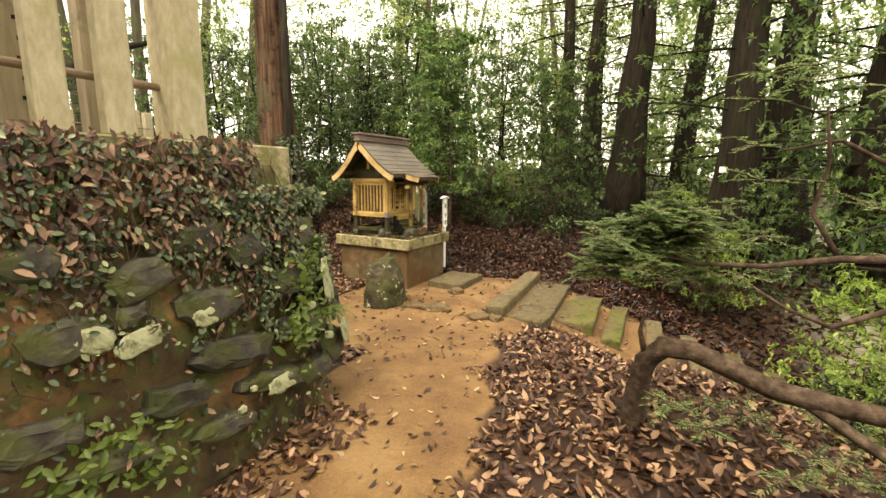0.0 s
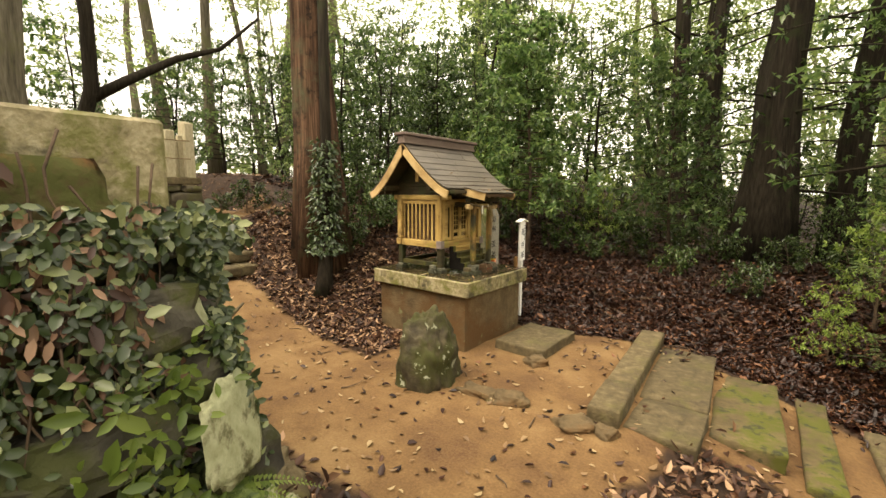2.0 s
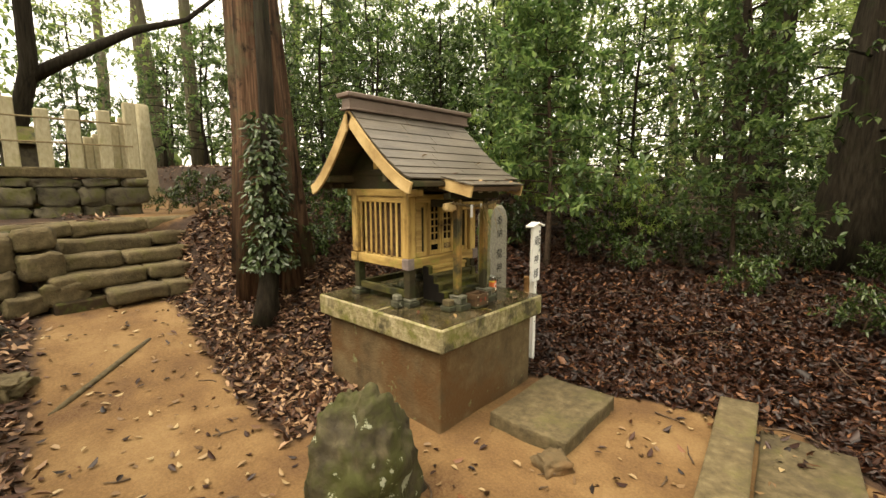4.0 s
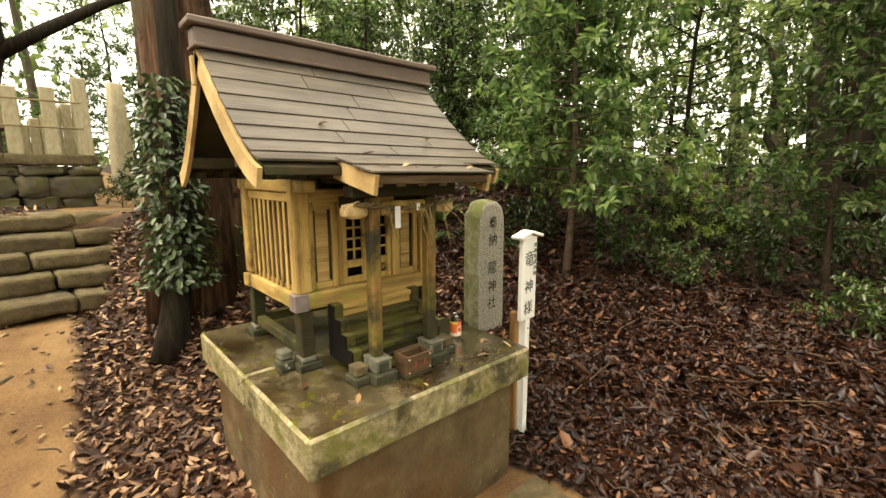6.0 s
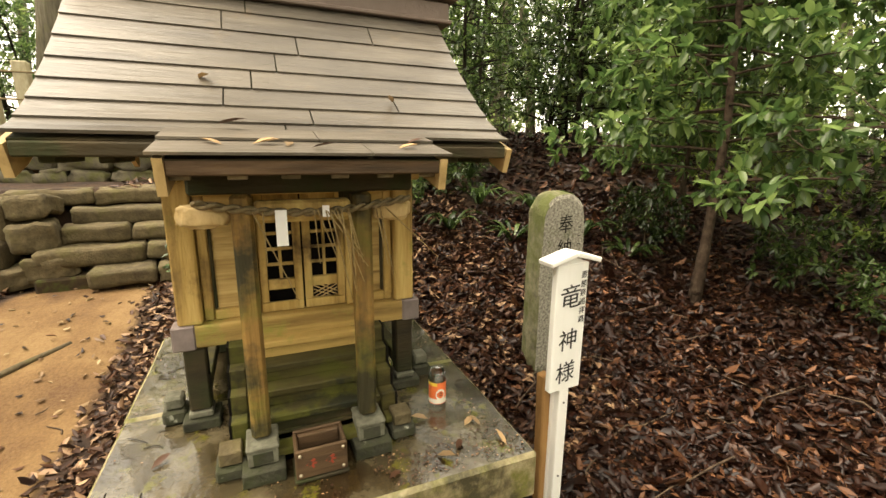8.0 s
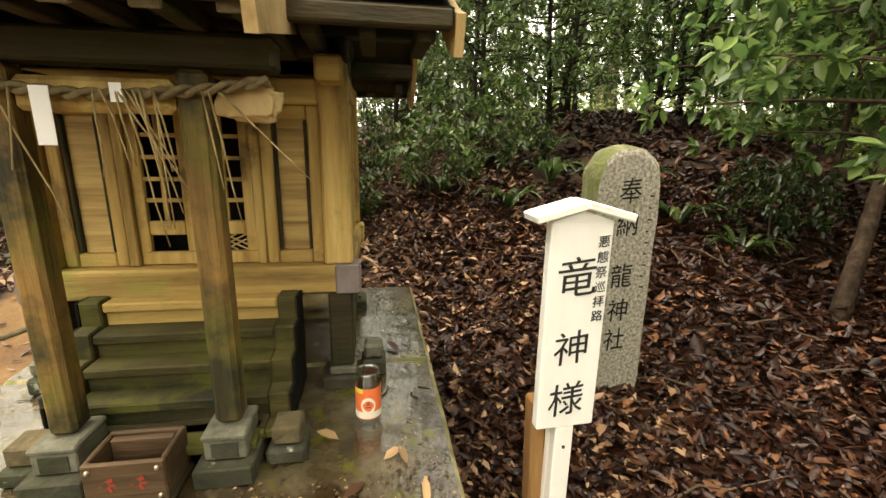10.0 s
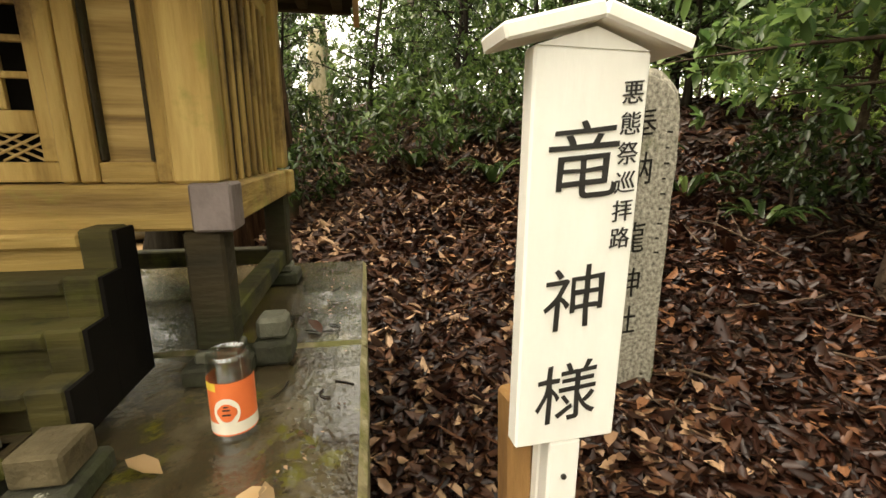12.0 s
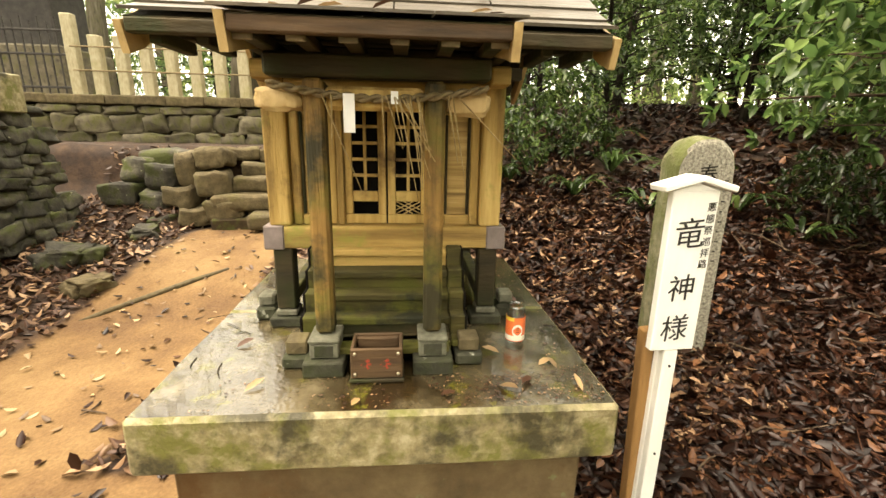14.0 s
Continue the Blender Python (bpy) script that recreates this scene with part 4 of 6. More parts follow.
    # panelled front: panels, frames, doors
    for y0, y1 in ((yl + 0.078, CY - 0.165), (CY + 0.165, yr - 0.078)):
        add("panel", box(-4.185, -4.172, y0 + 0.03, y1 - 0.03, 1.13, 1.47, 0), M_PANEL, "panel with wavy raised grain")
        for a, b in ((y0, y0 + 0.03), (y1 - 0.03, y1)):
            add("panel_frame", box(-4.182, -4.150, a, b, 1.096, 1.50, 0.004), M_WOOD)
        add("panel_frame", box(-4.181, -4.152, y0 + 0.031, y1 - 0.031, 1.096, 1.13, 0.003), M_WOOD_H)
        add("panel_frame", box(-4.181, -4.152, y0 + 0.031, y1 - 0.031, 1.465, 1.50, 0.003), M_WOOD_H)
        for a in (y0 + 0.031, y1 - 0.040):
            add("bead", box(-4.176, -4.158, a, a + 0.009, 1.131, 1.464, 0.003), M_WOOD_DARK)
    add("door_jamb", box(-4.182, -4.145, CY - 0.164, CY - 0.142, 1.097, 1.50, 0.003), M_WOOD)
    add("door_jamb", box(-4.182, -4.145, CY + 0.142, CY + 0.164, 1.097, 1.50, 0.003), M_WOOD)
    for sgn in (-1, 1):
        d = add("door", box(-4.174, -4.158, CY + sgn * 0.003 if sgn > 0 else CY - 0.141, CY + 0.141 if sgn > 0 else CY - 0.003, 1.098, 1.13, 0.002), M_WOOD, "lattice door")
        y0, y1 = (CY + 0.003, CY + 0.141) if sgn > 0 else (CY - 0.141, CY - 0.003)
        for a, b, z0, z1 in ((y0, y0 + 0.026, 1.131, 1.50), (y1 - 0.026, y1, 1.131, 1.50), (y0 + 0.027, y1 - 0.027, 1.175, 1.21), (y0 + 0.027, y1 - 0.027, 1.475, 1.50)):
            add("stile", box(-4.174, -4.158, a, b, z0, z1, 0.002), M_WOOD, parent=d)
        mid = (y0 + y1) / 2
        add("glazing_bar", box(-4.170, -4.161, mid - 0.005, mid + 0.005, 1.211, 1.474, 0.001), M_WOOD, parent=d)
        for k in range(1, 5):
            z = 1.21 + 0.0528 * k
            add("glazing_bar", box(-4.1705, -4.1605, y0 + 0.027, y1 - 0.027, z - 0.005, z + 0.005, 0.001), M_WOOD, parent=d)
        if sgn > 0:
            for q in (-1, 1):
                for k in range(-1, 2):
                    a = Vector((-4.166 + 0.002 * q, mid - 0.042 + 0.026 * k, 1.153 - q * 0.021))
                    b = Vector((-4.166 + 0.002 * q, mid + 0.042 + 0.026 * k, 1.153 + q * 0.021))
                    for p in (a, b):
                        over = max(0, abs(p.y - mid) - 0.041)
                        o = b if p is a else a
                        if over:
                            p += (o - p) * min(1, over / abs(o.y - p.y))
                    add("diagonal_lath", tube_bm(a, b, 0.0022, 5), M_WOOD_PALE, parent=d)
    # black sheet put in for the shade inside the shrine
    add("lattice_shade_sheet", box(-4.25, -4.235, CY - 0.17, CY + 0.17, 1.06, 1.52, 0), M_DARK, "black sheet standing in for the shade inside behind the lattice")
    # wooden steps, mossy: thick treads with risers under them between stepped side pieces
    for k in range(5):
        z1, x0 = 1.035 - 0.058 * k, -4.113 + 0.052 * k
        add("step", box(x0 - 0.02 if k else x0, x0 + 0.050, CY - 0.199, CY + 0.199, z1 - 0.030, z1 - 0.006, 0.004), M_WOOD_MOSSY if k else M_WOOD_H, "mossy green wooden step")
        # the two lowest risers take the shade-darkened wood
        add("riser", box(x0 - 0.004, x0 + 0.036, CY - 0.199, CY + 0.199, z1 - 0.066 if k < 4 else 0.80, z1 - 0.0305, 0.002), (M_WOOD_H, M_WOOD_MOSSY, M_WOOD_MOSSY, M_WOOD_DARK, M_WOOD_DARK)[k])
        for y in (CY - 0.247, CY + 0.2):
            add("stringer", box(x0 + 0.002, x0 + 0.0535, y, y + 0.047, 0.782, z1, 0.004), M_WOOD_MOSSY)
        # outer boards coloured black to paint in the shade beside the steps
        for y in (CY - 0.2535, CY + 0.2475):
            add("side_board", box(x0 + 0.002, x0 + 0.0535, y, y + 0.006, 0.784, z1 - 0.002, 0), M_DARK, "side board coloured black for the shade beside the steps")
    # black sheet put in for the shade behind the steps
    add("step_shade_sheet", box(-4.11, -4.09, CY - 0.199, CY + 0.199, 0.78, 0.97, 0), M_DARK)
    for y in (CY - 0.25, CY + 0.25):
        add("pad_stone", box(-3.91, -3.815, y - 0.04, y + 0.04, 0.741, 0.777, 0.006), M_BASESTONE)
        add("pad_stone", box(-3.895, -3.83, y - 0.03, y + 0.03, 0.779, 0.82, 0.004), M_STEP)
    add("foot_plate", box(-3.90, -3.82, CY - 0.19, CY + 0.19, 0.778, 0.80, 0.004), M_WOOD_MOSSY)
    # porch posts with base stones, beam and carved noses
    for y in (CY - 0.165, CY + 0.14):
        add("porch_post", box(-3.878, -3.824, y - 0.026, y + 0.026, 0.844, 1.53, 0.009), M_POST, "porch post streaked brown and green")
        add("base_stone", box(-3.905, -3.765, y - 0.056, y + 0.056, 0.741, 0.783, 0.003), M_BASESTONE)
        add("base_stone", box(-3.892, -3.792, y - 0.040, y + 0.040, 0.785, 0.828, 0.003), M_STONE_CAP)
        # thin dark plate just proud of the stone's front face
        add("base_panel", box(-3.7915, -3.789, y - 0.026, y + 0.026, 0.79, 0.824, 0.001), M_BASESTONE, "dark panel on the base stone's front")
        add("base_cap", box(-3.894, -3.788, y - 0.043, y + 0.043, 0.830, 0.843, 0.004), M_STONE_CAP, "worn pale stone cap")
        nose = 1 if y > CY else -1
        bm = lump((0.042, 0.105, 0.058), 3 if nose > 0 else 4, 4, 0.3, 0.5)
        bmesh.ops.transform(bm, matrix=Matrix.Translation((-3.851, y + nose * 0.088, 1.478)), verts=bm.verts)
        add("carved_nose", bm, M_WOOD_PALE, "pale carved beam nose", smooth=True)
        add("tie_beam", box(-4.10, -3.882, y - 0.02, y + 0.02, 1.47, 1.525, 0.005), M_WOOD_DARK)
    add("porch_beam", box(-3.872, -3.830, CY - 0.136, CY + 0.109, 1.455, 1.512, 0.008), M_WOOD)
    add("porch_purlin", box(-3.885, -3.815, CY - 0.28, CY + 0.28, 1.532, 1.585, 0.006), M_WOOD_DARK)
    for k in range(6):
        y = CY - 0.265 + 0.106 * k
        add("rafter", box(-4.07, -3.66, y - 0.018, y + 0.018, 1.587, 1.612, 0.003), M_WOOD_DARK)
        add("rafter_cap", box(-3.659, -3.651, y - 0.020, y + 0.020, 1.578, 1.612, 0.002), M_TABLET, "grey capped rafter end")
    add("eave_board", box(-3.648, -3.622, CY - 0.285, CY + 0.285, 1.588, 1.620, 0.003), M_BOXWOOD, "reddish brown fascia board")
    for y in (CY - 0.302, CY + 0.284):
        ln = [(-3.93, 1.69), (-3.80, 1.662), (-3.69, 1.640), (-3.612, 1.622)]
        add("porch_bargeboard", strip(ln, y, y + 0.018, 0.075), M_WOOD_PALE, "pale curved porch bargeboard")
    # main roof: soffit boards, courses of sheets, eaves, bargeboards, ridge
    n = 12
    for back in (False, True):
        ln = [profile(i / n, back) for i in range(n + 1)]
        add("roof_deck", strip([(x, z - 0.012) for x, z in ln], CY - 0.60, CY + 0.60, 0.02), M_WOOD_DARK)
        rows = 8
        for r in range(rows):
            cuts = [CY - 0.612]
            while cuts[-1] < CY + 0.612:
                nxt = cuts[-1] + (0.42 + 0.3 * ((r * 7 + len(cuts) * 5) % 4) / 4)
                cuts.append(nxt if nxt < CY + 0.42 else CY + 0.6125)
            for a, b in zip(cuts, cuts[1:]):
                seg = []
                for q in (0, 0.5, 1.0):
                    s = (r + q * 1.08) / rows
                    x, z = profile(min(s, 1.0), back)
                    if s > 1:
                        x += (s - 1) * 0.6 * (-1 if back else 1)
                        z -= (s - 1) * 0.33
                    seg.append((x, z + 0.004 + 0.0075 * q))
                add("roof_sheet", strip(seg, a + 0.0022, b - 0.0022, 0.008), M_ROOF)
        x, z = profile(1.0, back)
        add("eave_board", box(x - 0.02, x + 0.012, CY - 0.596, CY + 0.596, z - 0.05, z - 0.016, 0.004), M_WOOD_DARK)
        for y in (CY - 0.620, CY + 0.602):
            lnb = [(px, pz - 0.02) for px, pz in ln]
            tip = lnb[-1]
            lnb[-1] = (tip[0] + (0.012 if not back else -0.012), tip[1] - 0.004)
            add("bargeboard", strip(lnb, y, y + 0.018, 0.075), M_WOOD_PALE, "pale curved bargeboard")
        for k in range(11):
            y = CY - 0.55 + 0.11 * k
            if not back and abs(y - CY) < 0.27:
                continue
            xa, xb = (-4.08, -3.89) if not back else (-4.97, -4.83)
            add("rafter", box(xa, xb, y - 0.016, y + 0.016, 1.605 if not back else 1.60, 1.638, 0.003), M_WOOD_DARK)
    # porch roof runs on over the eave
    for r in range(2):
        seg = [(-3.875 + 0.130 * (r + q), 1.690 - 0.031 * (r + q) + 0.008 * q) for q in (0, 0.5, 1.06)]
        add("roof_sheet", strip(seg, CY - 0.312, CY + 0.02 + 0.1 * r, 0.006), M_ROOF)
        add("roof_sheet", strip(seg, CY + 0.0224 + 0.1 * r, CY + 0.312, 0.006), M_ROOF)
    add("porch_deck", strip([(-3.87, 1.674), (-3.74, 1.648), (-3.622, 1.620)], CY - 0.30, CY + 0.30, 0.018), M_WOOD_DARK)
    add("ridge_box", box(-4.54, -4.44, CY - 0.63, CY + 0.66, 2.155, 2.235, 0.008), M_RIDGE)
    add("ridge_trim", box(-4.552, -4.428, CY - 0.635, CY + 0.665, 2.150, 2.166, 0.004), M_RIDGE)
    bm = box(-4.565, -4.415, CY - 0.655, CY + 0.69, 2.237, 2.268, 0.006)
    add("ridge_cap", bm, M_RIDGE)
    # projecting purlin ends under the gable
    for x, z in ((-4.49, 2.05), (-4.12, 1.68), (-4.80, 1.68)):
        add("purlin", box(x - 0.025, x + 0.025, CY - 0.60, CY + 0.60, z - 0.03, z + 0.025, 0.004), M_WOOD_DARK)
    for y in (CY - 0.64, CY + 0.622):
        part("gable_pendant", box(-0.012, 0.012, 0, 0.018, -0.06, 0.06, 0.004), M_WOOD_PALE, sh, at=inv @ pose(-4.49, y - 0.002, 2.06))
    return sh


build_shrine()


def build_rope():
    r = tagged(new("sacred_rope"), "old twisted straw rope with hanging strands and white paper", "rope")
    r.matrix_basis = pose(-3.812, CY, 1.5)
    for ph in (0, math.pi):
        pth = [((0.008 * math.cos(i * 0.8 + ph), -0.27 + 0.54 * i / 60, 0.012 - 0.03 * math.sin(math.pi * i / 60) + 0.006 * math.sin(i * 0.8 + ph)), 0.006) for i in range(61)]
        put("strand", tube_mesh("strand", [pth], M_ROPE, 6), r)
    rnd = random.Random(9)
    for k in range(17):
        y = rnd.choice((-0.12, 0.02, 0.05, 0.09, 0.16, 0.18)) + rnd.uniform(-0.02, 0.02)
        lean = rnd.uniform(0.0, 0.12) if y < 0.1 else rnd.uniform(0.02, 0.16)
        ln = rnd.uniform(0.12, 0.26)
        p = [((0.012 + 0.01 * rnd.random() + 0.02 * t, y + lean * t, -0.01 - ln * t), 0.0022 - 0.0012 * t) for t in (0, 0.35, 0.7, 1)]
        put("straw", tube_mesh("straw", [p], M_STRAW, 5), r)
    part("paper", box(0.014, 0.0155, -0.088, -0.060, -0.10, -0.008, 0), M_PAPER, r, "folded white paper strip")
    part("paper", box(0.014, 0.0155, 0.028, 0.046, -0.03, 0.0, 0), M_PAPER, r)


build_rope()


def build_offering_box():
    b = thing("offering_box", pose(-3.785, 5.19, 0.742), "small dark wooden offering box with worn red marks", "offering box")
    part("front_panel", box(0.042, 0.052, -0.07, 0.07, 0.012, 0.10, 0.003), M_BOXWOOD, b)
    part("back_panel", box(-0.052, -0.042, -0.07, 0.07, 0.012, 0.10, 0.003), M_BOXWOOD, b)
    for y in (-0.07, 0.06):
        part("side_panel", box(-0.041, 0.041, y, y + 0.01, 0.012, 0.10, 0.003), M_BOXWOOD, b)
    part("bottom", box(-0.055, 0.056, -0.074, 0.074, 0.0, 0.011, 0.003), M_WOOD_DARK, b)
    part("sloped_board", box(-0.035, -0.02, -0.058, 0.058, 0.04, 0.098, 0.003), M_BOXWOOD, b)
    for y in (-0.058, 0.058):
        for z in (0.026, 0.086):
            bm = bmesh.new()
            bmesh.ops.create_uvsphere(bm, u_segments=10, v_segments=6, radius=0.005)
            part("stud", bm, M_BRASS, b, at=pose(0.053, y, z), smooth=True)
    for c in (-0.028, 0.024):
        for k, (dy, dz, w, a) in enumerate(((0, 0, 0.030, 0), (0, 0.004, 0.026, 60), (0, -0.003, 0.026, -60), (0, 0.008, 0.02, 15))):
            part("red_mark", box(-0.0004, 0.0004, -w / 2, w / 2, -0.003, 0.003, 0), M_RED, b, at=pose(0.0528 + 0.0002 * k, c + dy, 0.056 + dz, a, 0, 0))


build_offering_box()


def build_cup():
    c = thing("sake_cup", pose(-3.962, 5.627, 0.742), "clear glass drink jar with an orange and cream label", "glass jar")
    c.matrix_basis = c.matrix_basis @ Matrix.Diagonal((0.98, 0.98, 1.24, 1))
    prof = [(0.0, 0.0), (0.029, 0.0), (0.0315, 0.004), (0.0315, 0.088), (0.0295, 0.098), (0.0300, 0.105), (0.0275, 0.105), (0.0272, 0.097), (0.029, 0.086), (0.029, 0.008), (0.0, 0.006)]

    def lathe(pr, a0=0.0, a1=2 * math.pi, seg=28):
        full = abs(a1 - a0 - 2 * math.pi) < 1e-6
        verts, faces = [], []
        m = seg if full else seg + 1
        for i in range(m):
            g = a0 + (a1 - a0) * i / seg
            verts += [(r * math.cos(g), r * math.sin(g), z) for r, z in pr]
        k = len(pr)
        for i in range(seg):
            for j in range(k - 1):
                a, b = i * k + j, ((i + 1) % m) * k + j
                faces.append((a, b, b + 1, a + 1))
        return verts, faces
    g = put("glass", mesh_of("glass", *lathe(prof), M_GLASS, True), c)
    g.visible_shadow = False
    put("label", mesh_of("label", *lathe([(0.0321, 0.010), (0.0321, 0.076)], -2.2, 1.9), M_ORANGE, True), c, label="orange wrap label")
    put("label_band", mesh_of("label_band", *lathe([(0.0324, 0.012), (0.0324, 0.026)], -2.2, 1.9), M_LABEL, True), c)
    put("label_band", mesh_of("label_band", *lathe([(0.0324, 0.066), (0.0324, 0.076)], -2.2, -0.4), M_YELLOW, True), c)

    def disc(r, off, mat, nm):
        verts, faces = [(0.0322 + off, 0, 0.040)], []
        for i in range(24):
            a = 2 * math.pi * i / 24
            y, z = r * math.cos(a), r * math.sin(a)
            verts.append(((0.0322 + off) * math.cos(y / 0.0322), (0.0322 + off) * math.sin(y / 0.0322), 0.040 + z))
            faces.append((0, i + 1, (i + 1) % 24 + 1))
        put(nm, mesh_of(nm, verts, faces, mat), c)
    disc(0.018, 0.0007, M_LABEL, "label_ring")
    disc(0.0115, 0.0011, M_ORANGE, "label_dot")
    for z, w in ((0.043, 0.010), (0.037, 0.012), (0.047, 0.007)):
        part("label_stroke", box(0.0336, 0.0342, -w / 2, w / 2, z, z + 0.0018, 0), M_INK, c)


build_cup()


def glyph(parent, ch, size, at, mat, depth=0.0006, wide=1.0):
    cu = bpy.data.curves.new("character", "FONT")
    cu.body, cu.size, cu.extrude = ch, size, depth
    cu.align_x, cu.align_y = "CENTER", "CENTER"
    tmp = new("character", cu)
    bpy.context.view_layer.update()
    me = bpy.data.meshes.new_from_object(tmp.evaluated_get(bpy.context.evaluated_depsgraph_get()))
    bpy.data.objects.remove(tmp)
    me.materials.clear()
    me.materials.append(mat)
    cs = [v.co for v in me.vertices]
    mid = Vector([(max(c[i] for c in cs) + min(c[i] for c in cs)) / 2 for i in range(3)])
    for v in me.vertices:
        w = noise.noise_vector(Vector((v.co.x, v.co.y, 0)) * (4.5 / size)) * size * 0.022
        v.co = Vector(((v.co.x - mid.x) * wide + w.x, v.co.y - mid.y + w.y + (v.co.x - mid.x) * 0.10, v.co.z - mid.z))
    return put("character", me, parent, at @ pose(0, 0, 0, 90, 0, 90))


def build_sign():
    s = thing("wooden_signboard", pose(-3.815, 6.08, 0.0, 0, 0, 3), "white painted signboard with black brush lettering on a post", "signboard")
    bm = box(-0.028, 0.0, -0.071, 0.071, 0.775, 1.262, 0.003)
    part("board", bm, M_WHITE, s)
    for sg in (-1, 1):
        bm = box(-0.045, 0.03, 0 if sg > 0 else -0.115, 0.115 if sg > 0 else 0, -0.009, 0.009, 0.003)
        part("cap_board", bm, M_WHITE, s, at=pose(-0.012, 0, 1.298, -sg * 15, 0, 0))
    bm = bmesh.new()
    a = [bm.verts.new(p) for p in ((0, -0.069, 1.262), (0, 0.069, 1.262), (0, 0, 1.284))]
    b = [bm.verts.new((-0.027, v.co.y, v.co.z)) for v in a]
    bm.faces.new(a), bm.faces.new(list(reversed(b)))
    for i in range(3):
        j = (i + 1) % 3
        bm.faces.new((a[j], a[i], b[i], b[j]))
    part("board_head", bm, M_WHITE, s)
    part("pole", box(-0.052, -0.030, -0.022, 0.026, 0.0, 1.2, 0.003), M_WHITE, s, "white painted pole")
    part("pole_foot", box(-0.031, -0.002, -0.021, 0.025, 0.0, 0.774, 0.003), M_WHITE, s)
    for z in (0.72, 0.40):
        part("nail", tube_bm((-0.002, 0.002, z), (0.001, 0.002, z), 0.004, 8), M_IRON, s)
    for ch, z, size in (("\u7adc", 1.143, 0.096), ("\u795e", 0.978, 0.087), ("\u69d8", 0.850, 0.089)):
        glyph(s, ch, size, pose(0.0012, -0.004, z), M_INK)
    for k, ch in enumerate("\u60aa\u614b\u796d\u5de1\u62dd\u8def"):
        glyph(s, ch, 0.028, pose(0.0012, 0.051, 1.218 - 0.0335 * k), M_INK)
    p = thing("old_post", pose(-3.885, 6.06, 0.0, 2, 0, 8), "weathered orange-brown wooden post behind the signboard", "post")
    part("shaft", box(-0.022, 0.022, -0.02, 0.02, 0.0, 0.82, 0.006), M_OLDPOST, p)


build_sign()


def build_stele():
    s = thing("stone_stele", pose(-4.66, 6.70, 0.31, 0, 0, -6), "rough granite stele with black carved lettering among fallen leaves", "stele")
    bm = bmesh.new()
    pts = []
    for i in range(15):
        a = math.pi * i / 14
        pts.append((0.135 * math.cos(a), 0.97 + 0.13 * math.sin(a)))
    line = [(0.145, -0.15), (0.142, 0.5)] + pts + [(-0.138, 0.5), (-0.14, -0.15)]
    rings = []
    for x, sc in ((0.0, 0.96), (-0.012, 1.0), (-0.09, 1.02), (-0.17, 1.0), (-0.2, 0.93)):
        rings.append([bm.verts.new((x, y * sc, (z - 0.4) * (sc if z > 0.4 else 1) + 0.4)) for y, z in line])
    for a, b in zip(rings, rings[1:]):
        for i in range(len(line)):
            j = (i + 1) % len(line)
            bm.faces.new((a[i], a[j], b[j], b[i]))
    bm.faces.new(rings[0])
    bm.faces.new(list(reversed(rings[-1])))
    bmesh.ops.recalc_face_normals(bm, faces=bm.faces)
    bmesh.ops.triangulate(bm, faces=bm.faces)
    bmesh.ops.subdivide_edges(bm, edges=[e for e in bm.edges if e.calc_length() > 0.05], cuts=2, use_grid_fill=True)
    for v in bm.verts:
        if v.co.x < -0.004:
            v.co += noise.noise_vector(v.co * 14) * 0.012
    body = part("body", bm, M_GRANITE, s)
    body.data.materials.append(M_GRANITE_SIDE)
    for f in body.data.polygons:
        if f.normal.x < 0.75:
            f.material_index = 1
    for ch, z in (("\u5949", 0.925), ("\u7d0d", 0.785), ("\u9f8d", 0.555), ("\u795e", 0.395), ("\u793e", 0.255)):
        glyph(s, ch, 0.115, pose(0.0012, 0.010, z), M_OLD_INK, wide=0.85)
    for k in range(9):
        part("faint_mark", box(0.0008, 0.0018, 0.094, 0.094 + 0.018 - 0.006 * (k % 2), 0.90 - 0.05 * k, 0.906 - 0.05 * k, 0), M_OLD_INK, s)


build_stele()

# ---- vegetation ----
def unit(v):
    return v / np.maximum(np.linalg.norm(v, axis=-1, keepdims=True), 1e-9)


def whorls(centers, ways, per, length, rng, spread=1.0):
    """Rosettes of leaves about twig ends: positions, axes, ups."""
    n = len(centers)
    c = np.repeat(centers, per, 0)
    w = unit(np.repeat(ways, per, 0) + 0)
    ang = np.tile(np.arange(per) / per * 2 * math.pi, n) + np.repeat(rng.random(n) * 6.28, per) + rng.normal(0, 0.25, n * per)
    ref = np.tile(np.array([[0.0, 0.0, 1.0]]), (n * per, 1))
    a = unit(np.cross(w, ref + rng.normal(0, 0.05, (n * per, 3))))
    b = np.cross(w, a)
    axis = (a * np.cos(ang)[:, None] + b * np.sin(ang)[:, None]) * spread + w * (0.25 + 0.5 * rng.random((n * per, 1)))
    axis[:, 2] -= 0.12
    up = np.tile(np.array([[0.0, 0.0, 1.0]]), (n * per, 1)) + rng.normal(0, 0.25, (n * per, 3))
    return c + rng.normal(0, length * 0.12, (n * per, 3)), axis, up


